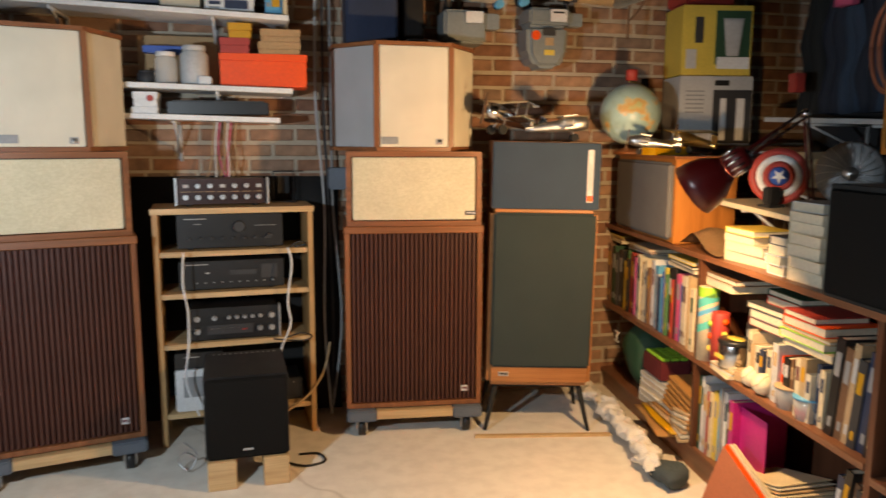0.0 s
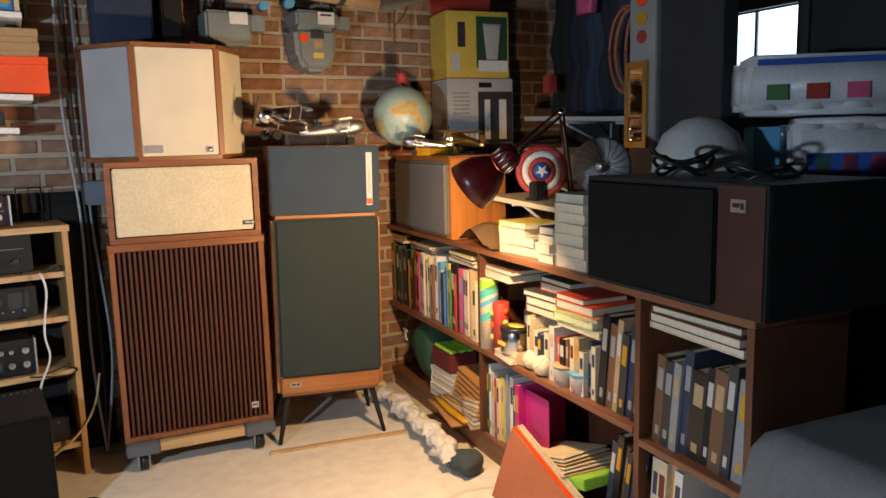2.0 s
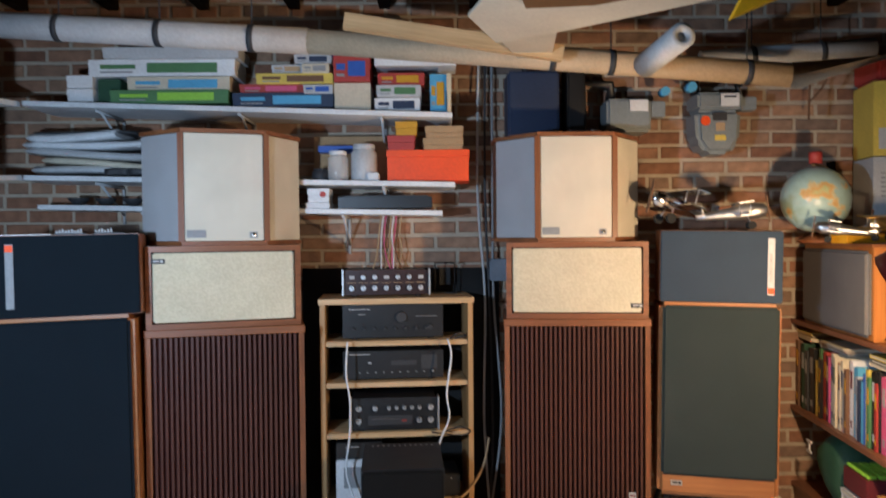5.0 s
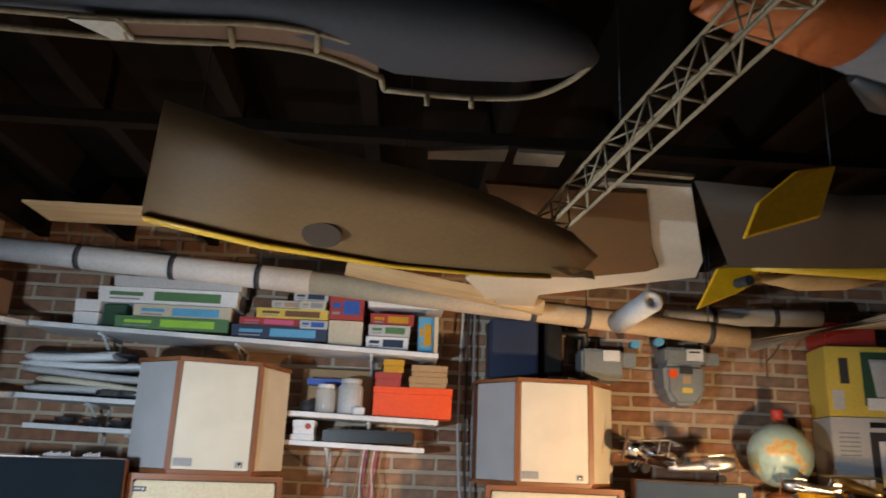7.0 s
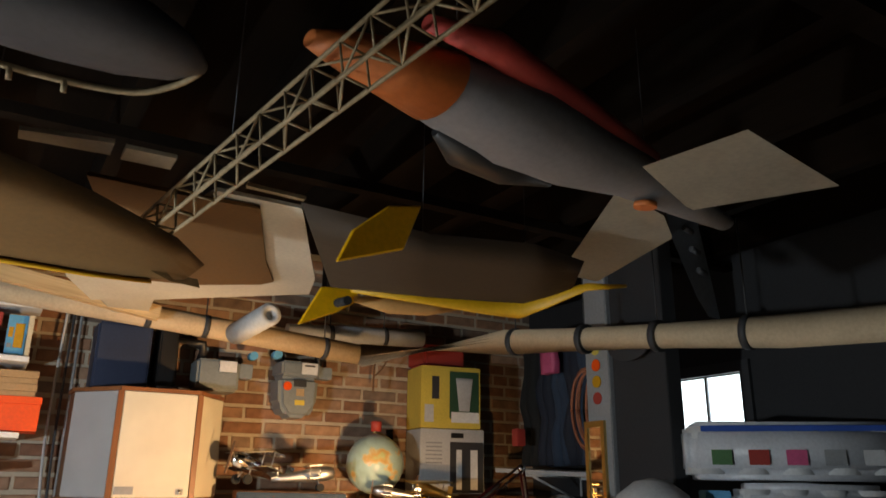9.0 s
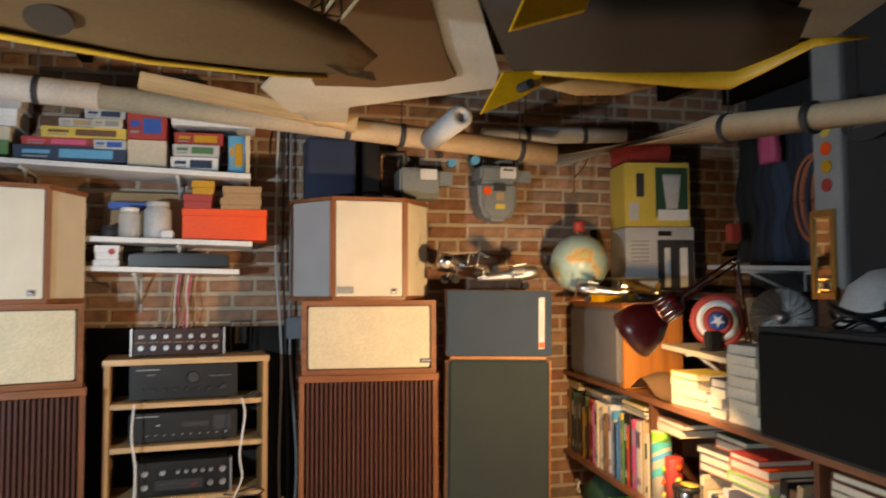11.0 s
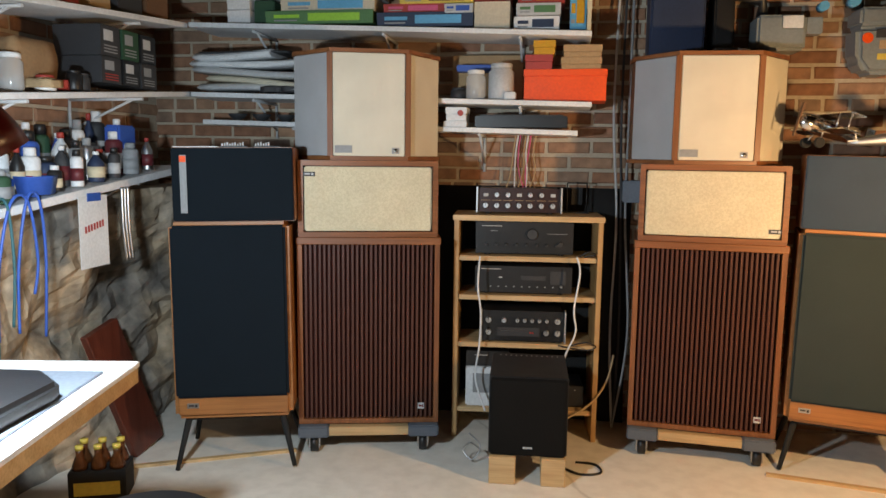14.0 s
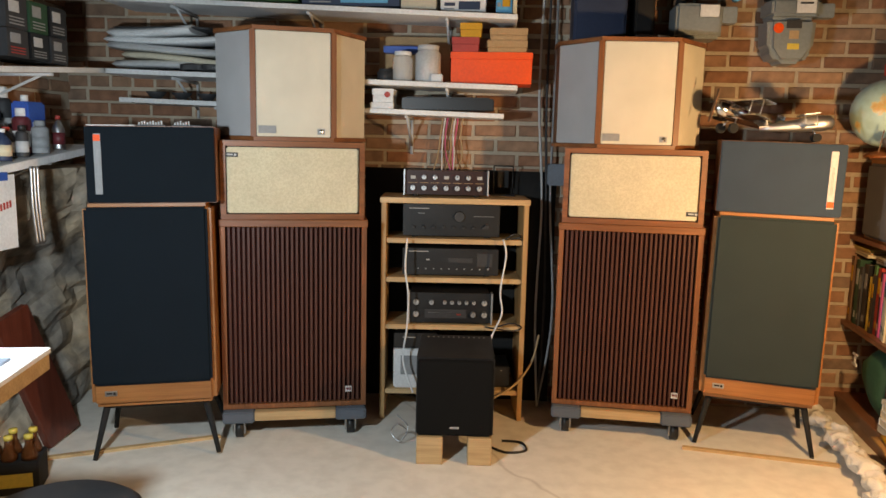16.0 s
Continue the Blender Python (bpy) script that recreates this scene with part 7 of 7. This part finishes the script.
t = thing("hanging_fuselage", Matrix(), "pale grey glider fuselage with open wooden bay hung from joists, ceiling shade in its colour", "model fuselage")
# pale hull coloured near black, so the colour carries the ceiling's shade
bm = B()
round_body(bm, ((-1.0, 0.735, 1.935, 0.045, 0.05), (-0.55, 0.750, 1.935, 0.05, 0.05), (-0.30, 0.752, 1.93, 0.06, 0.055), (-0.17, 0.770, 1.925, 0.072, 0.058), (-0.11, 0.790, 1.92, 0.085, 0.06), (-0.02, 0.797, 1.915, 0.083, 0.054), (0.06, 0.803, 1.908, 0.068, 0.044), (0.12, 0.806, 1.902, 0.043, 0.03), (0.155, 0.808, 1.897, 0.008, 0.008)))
part("hull", bm, "hull_shaded", t)
bm = B()
prism(bm, ((-0.50, 0.785), (-0.31, 0.780), (-0.22, 0.797), (-0.145, 0.845), (-0.145, 0.79), (-0.22, 0.752), (-0.31, 0.742), (-0.50, 0.752)), 1.872, 1.886)
part("bay", bm, "brown", t, "open dark wooden bay")
for pts in ([(-0.98, 0.77, 1.875), (-0.50, 0.790, 1.870), (-0.31, 0.784, 1.870), (-0.22, 0.800, 1.870), (-0.142, 0.850, 1.870)], [(-0.98, 0.735, 1.877), (-0.50, 0.748, 1.872), (-0.31, 0.738, 1.872), (-0.22, 0.748, 1.872), (-0.142, 0.787, 1.872)], [(-0.138, 0.882, 1.868), (-0.02, 0.886, 1.866), (0.075, 0.878, 1.870), (0.125, 0.845, 1.880), (0.150, 0.815, 1.892)], [(-0.138, 0.882, 1.868), (-0.142, 0.848, 1.870)]):
    bm = B()
    tube(bm, curve_pts(pts, 4), 0.0045, 6)
    part("wood_rail", bm, "balsa", t, "pale wooden edge strip")
for u in (-0.47, -0.335, -0.225):
    bm = B()
    tube(bm, [(u, 0.79, 1.869), (u + 0.006, 0.744, 1.871)], 0.0045, 6)
    part("bay_former", bm, "balsa", t)
bm = B()
prism(bm, ((-0.49, 0.79), (-0.46, 0.79), (-0.47, 0.746), (-0.53, 0.746)), 1.866, 1.871)
part("bay_plate", bm, "wing_white", t, "pale end plate of the bay")
for x in (-0.075, -0.01):
    bm = B()
    tube(bm, [(x, 0.884, 1.866), (x + 0.001, 0.889, 1.850)], 0.004, 5)
    part("peg", bm, "balsa", t)
strings(t, [(-0.32, 0.75, 1.98), (0.0, 0.80, 1.96)])

t = thing("balsa_frame", Matrix(), "bare balsa wood lattice frame of a model hung from joists", "model frame")
A, Bv = Vector((0.188, 1.345, 1.812)), Vector((0.486, 0.29, 2.018))
axis = (Bv - A).normalized()
sd = axis.cross(Vector((0, 0, 1))).normalized()
upv = sd.cross(axis).normalized()


def cor(u, i):
    return A.lerp(Bv, u) + sd * (0.026 if i in (1, 2) else -0.026) * (0.7 + 0.5 * u) + upv * (0.042 if i in (2, 3) else -0.022) * (0.7 + 0.5 * u)


for i in range(4):
    bm = B()
    tube(bm, [cor(0, i), cor(1, i)], 0.0038, 5)
    part("longeron", bm, "balsa", t)
for k in range(17):
    u = k / 16
    for i in range(4):
        bm = B()
        tube(bm, [cor(u, i), cor(u, (i + 1) % 4)], 0.0026, 4)
        part("former", bm, "balsa", t)
        if k < 16 and (i + k) % 2 == 0:
            bm = B()
            tube(bm, [cor(u, i), cor(u + 1 / 16, (i + 1) % 4)], 0.0024, 4)
            part("brace", bm, "balsa", t)
bm = B()
tube(bm, [cor(0, 0), cor(0, 0) + Vector((0.085, 0.075, -0.006))], 0.003, 5)
part("loose_stick", bm, "balsa", t)
strings(t, [tuple(cor(0.3, 2)), tuple(cor(0.9, 2))])

t = thing("hanging_jet", Matrix.Translation((-0.08, -0.15, 1.358)) @ Matrix.Scale(1.10, 4) @ Matrix.Translation((0.08, 0.15, -1.358)), "worn white and orange model jet with dark canopy hung from joists", "model jet")
bm = B()
jet = ((0.265, 0.715, 1.935, 0.012), (0.30, 0.715, 1.934, 0.026), (0.36, 0.715, 1.93, 0.042), (0.47, 0.720, 1.925, 0.066), (0.63, 0.755, 1.92, 0.090), (0.80, 0.785, 1.915, 0.075), (0.95, 0.800, 1.915, 0.055), (1.14, 0.830, 1.90, 0.034), (1.27, 0.850, 1.893, 0.020))
# white hull toned down to grey: the dim ceiling is painted into it
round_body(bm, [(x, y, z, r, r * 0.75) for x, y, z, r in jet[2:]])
part("fuselage", bm, "jet_white_dim", t, "worn dirty white hull with ceiling shade in its colour")
bm = B()
round_body(bm, [(x, y, z, r + 0.003, r * 0.75 + 0.003) for x, y, z, r in jet[:4]])
part("nose_band", bm, "dull_orange", t, "orange nose band")
bm = B()
round_body(bm, ((0.50, 0.775, 1.880, 0.008, 0.008), (0.57, 0.805, 1.876, 0.038, 0.026), (0.68, 0.830, 1.874, 0.036, 0.024), (0.78, 0.840, 1.876, 0.008, 0.008)), 14)
part("canopy", bm, "black", t, "dark tinted canopy")
bm = B()
round_body(bm, ((0.40, 0.625, 1.955, 0.012, 0.012), (0.52, 0.640, 1.965, 0.026, 0.025), (0.72, 0.700, 1.96, 0.024, 0.025), (0.98, 0.768, 1.945, 0.012, 0.015)), 12)
part("red_spine", bm, "red", t, "red painted back")
bm = B()
cyl(bm, (0.985, 0.805, 1.868), (0.985, 0.806, 1.858), 0.022, seg=16)
part("roundel", bm, "dull_orange", t, "faded orange spot")
for pts, mat, lab in (([(0.922, 0.811, 1.885), (1.146, 1.240, 1.868), (1.20, 1.285, 1.866), (1.308, 1.298, 1.868), (1.221, 0.953, 1.88), (1.106, 0.870, 1.885)], "wing_white", "cream tail fin"), ([(0.872, 0.70, 1.878), (0.891, 0.500, 1.87), (1.22, 0.560, 1.87), (1.135, 0.745, 1.875), (1.116, 0.81, 1.88)], "wing_white", "white tail fin"), ([(1.17, 0.92, 1.918), (1.289, 0.94, 1.945), (1.375, 0.97, 1.715), (1.33, 0.965, 1.715), (1.286, 0.955, 1.75), (1.212, 0.95, 1.883)], "blue_grey", "grey rudder with dark marks")):
    bm = B()
    slab(bm, pts, 0.012)
    soften(bm, 0.003, 1)
    part("fin", bm, mat, t, lab)
for k in range(3):
    bm = B()
    tube(bm, [(1.245 + 0.022 * k, 0.940 + 0.004 * k, 1.905 - 0.045 * k), (1.275 + 0.022 * k, 0.944 + 0.004 * k, 1.900 - 0.045 * k)], 0.007, 5)
    part("mark_bar", bm, "charcoal", t)
strings(t, [(0.5, 0.71, 1.98), (1.0, 0.81, 1.95)], 2.26)

t = thing("hanging_yellow_plane", Matrix(), "yellow model plane with brown wing underside hung from joists", "model plane")
for pts, y, lab in (([(0.471, 1.7328), (0.5006, 1.7992), (0.5734, 1.8616), (0.6462, 1.876), (0.6086, 1.7792)], 1.072, "yellow upper fin"), ([(0.559, 1.699), (0.612, 1.798), (0.704, 1.811), (0.711, 1.776), (0.658, 1.742)], 1.50, "yellow lower fin")):
    bm = B()
    prism(bm, pts, -y - 0.005, -y + 0.005, pose(0, 0, 0, 90, 0, 0))
    soften(bm, 0.003, 1)
    part("fin", bm, "fin_yellow", t, lab)
# brown darkened for the shadow on the wing's underside
bm = B()
wing_skin(bm, [((0.61, 1.43, 1.782), (0.425, 1.15, 1.865)), ((0.84, 1.398, 1.78), (0.73, 1.18, 1.865)), ((1.08, 1.342, 1.78), (0.96, 1.11, 1.862)), ((1.14, 1.20, 1.80), (1.12, 1.13, 1.852))], 0.07)
part("wing", bm, "shadow_brown", t, "brown wing with underside shade in its colour")
bm = B()
loft(bm, [[(x, y + r * math.cos(a), z + r * 1.2 * math.sin(a)) for a in [2 * math.pi * k / 12 for k in range(12)]] for x, y, z, r in ((0.66, 1.428, 1.784, 0.007), (0.84, 1.402, 1.780, 0.012), (1.0, 1.365, 1.775, 0.019), (1.085, 1.340, 1.772, 0.021), (1.115, 1.27, 1.782, 0.015), (1.15, 1.16, 1.800, 0.008), (1.24, 1.12, 1.806, 0.003))])
part("leading_edge", bm, "dark_yellow", t, "yellow leading edge")
bm = B()
round_body(bm, ((0.69, 1.47, 1.772, 0.008, 0.008), (0.78, 1.46, 1.765, 0.022, 0.020), (0.87, 1.44, 1.765, 0.020, 0.018), (0.95, 1.42, 1.772, 0.005, 0.005)), 12)
part("float", bm, "kraft", t, "tan float below the wing")
bm = B()
cyl(bm, (0.653, 1.49, 1.762), (0.653, 1.43, 1.756), 0.011, seg=14)
part("hub", bm, "matte_black", t)
strings(t, [(0.75, 1.25, 1.86), (1.0, 1.2, 1.86)])

# wings, sheets and sticks stored flat under the joists
for pts, z, mat, name, lab in (([(0.061, 1.32), (0.252, 1.329), (0.397, 1.325), (0.54, 1.72), (0.62, 1.90), (0.60, 1.95), (0.43, 2.066), (0.25, 2.09)], 1.90, "sheet_brown", "stored_sheet", "orange-brown covered wing stored under the joists"),
                               ([(0.30, 1.30), (0.483, 1.305), (0.728, 1.852), (0.779, 2.031), (0.38, 2.379), (0.203, 2.495), (0.10, 2.2)], 1.912, "wing_white", "stored_sheet", "pale cream sheet stored under the joists"),
                               ([(0.15, 2.50), (0.40, 2.40), (0.465, 3.036), (0.341, 3.070)], 1.99, "wing_white", "stored_sheet", "pale cream board stored above the pipe"),
                               ([(0.353, 1.286), (0.48, 1.296), (0.482, 1.282), (0.352, 1.272)], 1.925, "balsa", "wood_strip", "thin pale balsa strip under the joists"),
                               ([(-0.06, 1.27), (0.09, 1.26), (0.09, 1.20), (-0.06, 1.23)], 1.925, "wing_white", "stored_sheet", "pale offcut stored under the joists"),
                               ([(0.11, 1.27), (0.20, 1.27), (0.20, 1.21), (0.11, 1.21)], 1.925, "wing_white", "stored_sheet", "pale offcut stored under the joists"),
                               ([(-1.6, 2.75), (-0.3, 2.75), (-0.3, 3.0), (-1.6, 3.0)], 2.26, "pine_x", "stored_sheet", "pale board stored under the joists")):
    bm = B()
    prism(bm, pts, z, z + 0.008)
    solo(name, bm, mat, Matrix(), lab, "sheet" if name == "stored_sheet" else "wood strip", "stored sheets")

# ---- bricks last ----
BL, BH, JT = 0.198, 0.0530, 0.0150
rng = random.Random(5)


def brick_mesh(w, seed):
    r = random.Random(seed)
    bm = B()
    bx(bm, 0, w, 0, 0.05, 0, BH)
    bmesh.ops.bevel(bm, geom=[e for e in bm.edges if all(v.co.y < 0.001 for v in e.verts)], offset=0.005, segments=1, affect="EDGES")
    for v in bm.verts:
        v.co += Vector((r.uniform(-1, 1), r.uniform(-0.6, 0.6), r.uniform(-1, 1))) * 0.0016
    return mesh_of("brick", bm, "brick")


stretchers = [brick_mesh(BL, k) for k in range(6)]
headers = [brick_mesh(0.097, k + 20) for k in range(3)]
rest_v, rest_f = [], []


def joined_brick(w, m):
    base = len(rest_v)
    j = [rng.uniform(-0.002, 0.002) for _ in range(4)]
    c = 0.005
    pts = [(0, 0.05, 0), (w, 0.05, 0), (w, 0.05, BH), (0, 0.05, BH), (0, c, 0), (w, c, 0), (w, c, BH), (0, c, BH), (c, j[0], c), (w - c, j[1], c), (w - c, j[2], BH - c), (c, j[3], BH - c)]
    rest_v.extend([tuple(m @ Vector(p)) for p in pts])
    for a, b in ((0, 1), (1, 2), (2, 3), (3, 0)):
        rest_f.append((base + a, base + b, base + b + 4, base + a + 4))
        rest_f.append((base + a + 4, base + b + 4, base + b + 8, base + a + 8))
    rest_f.append((base + 8, base + 9, base + 10, base + 11))


course = 0
z = 0.01
while z + BH < CEIL:
    head = course % 6 == 4
    w = 0.097 if head else BL
    x = -2.12 - (0.11 if course % 2 else 0.0)
    while x < 3.0:
        near = (0.88 < x < 2.02 and 1.22 < z < 2.12) or (-0.58 < x < 0.3 and 1.02 < z < 1.80)
        sag = 0.004 * math.sin(x * 2.1 + course)
        if near:
            ob = new("brick", rng.choice(headers if head else stretchers))
            ob.parent = wall_north
            ob.matrix_basis = pose(x, WALL_Y + 0.001 + rng.uniform(-0.004, 0.002), z + sag, 0, rng.uniform(-0.5, 0.5), 0)
        else:
            joined_brick(w, pose(x, WALL_Y + 0.001 + rng.uniform(-0.004, 0.002), z + sag, 0, rng.uniform(-0.5, 0.5), 0))
        x += w + JT
    z += BH + JT
    course += 1
z = 1.13
while z + BH < CEIL:
    y = 0.9 - (0.11 if course % 2 else 0)
    while y < WALL_Y - 0.1:
        joined_brick(BL, pose(WALL_L + 0.008 + rng.uniform(-0.003, 0.003), y, z, 0, 0, 90))
        y += BL + JT
    z += BH + JT
    course += 1
me = bpy.data.meshes.new("bricks")
me.from_pydata(rest_v, [], rest_f)
me.materials.append(MAT["brick"])
ob = new("bricks", me)
ob.parent = wall_north
tagged(ob, "old brown bricks of the basement walls", kind="stuff")
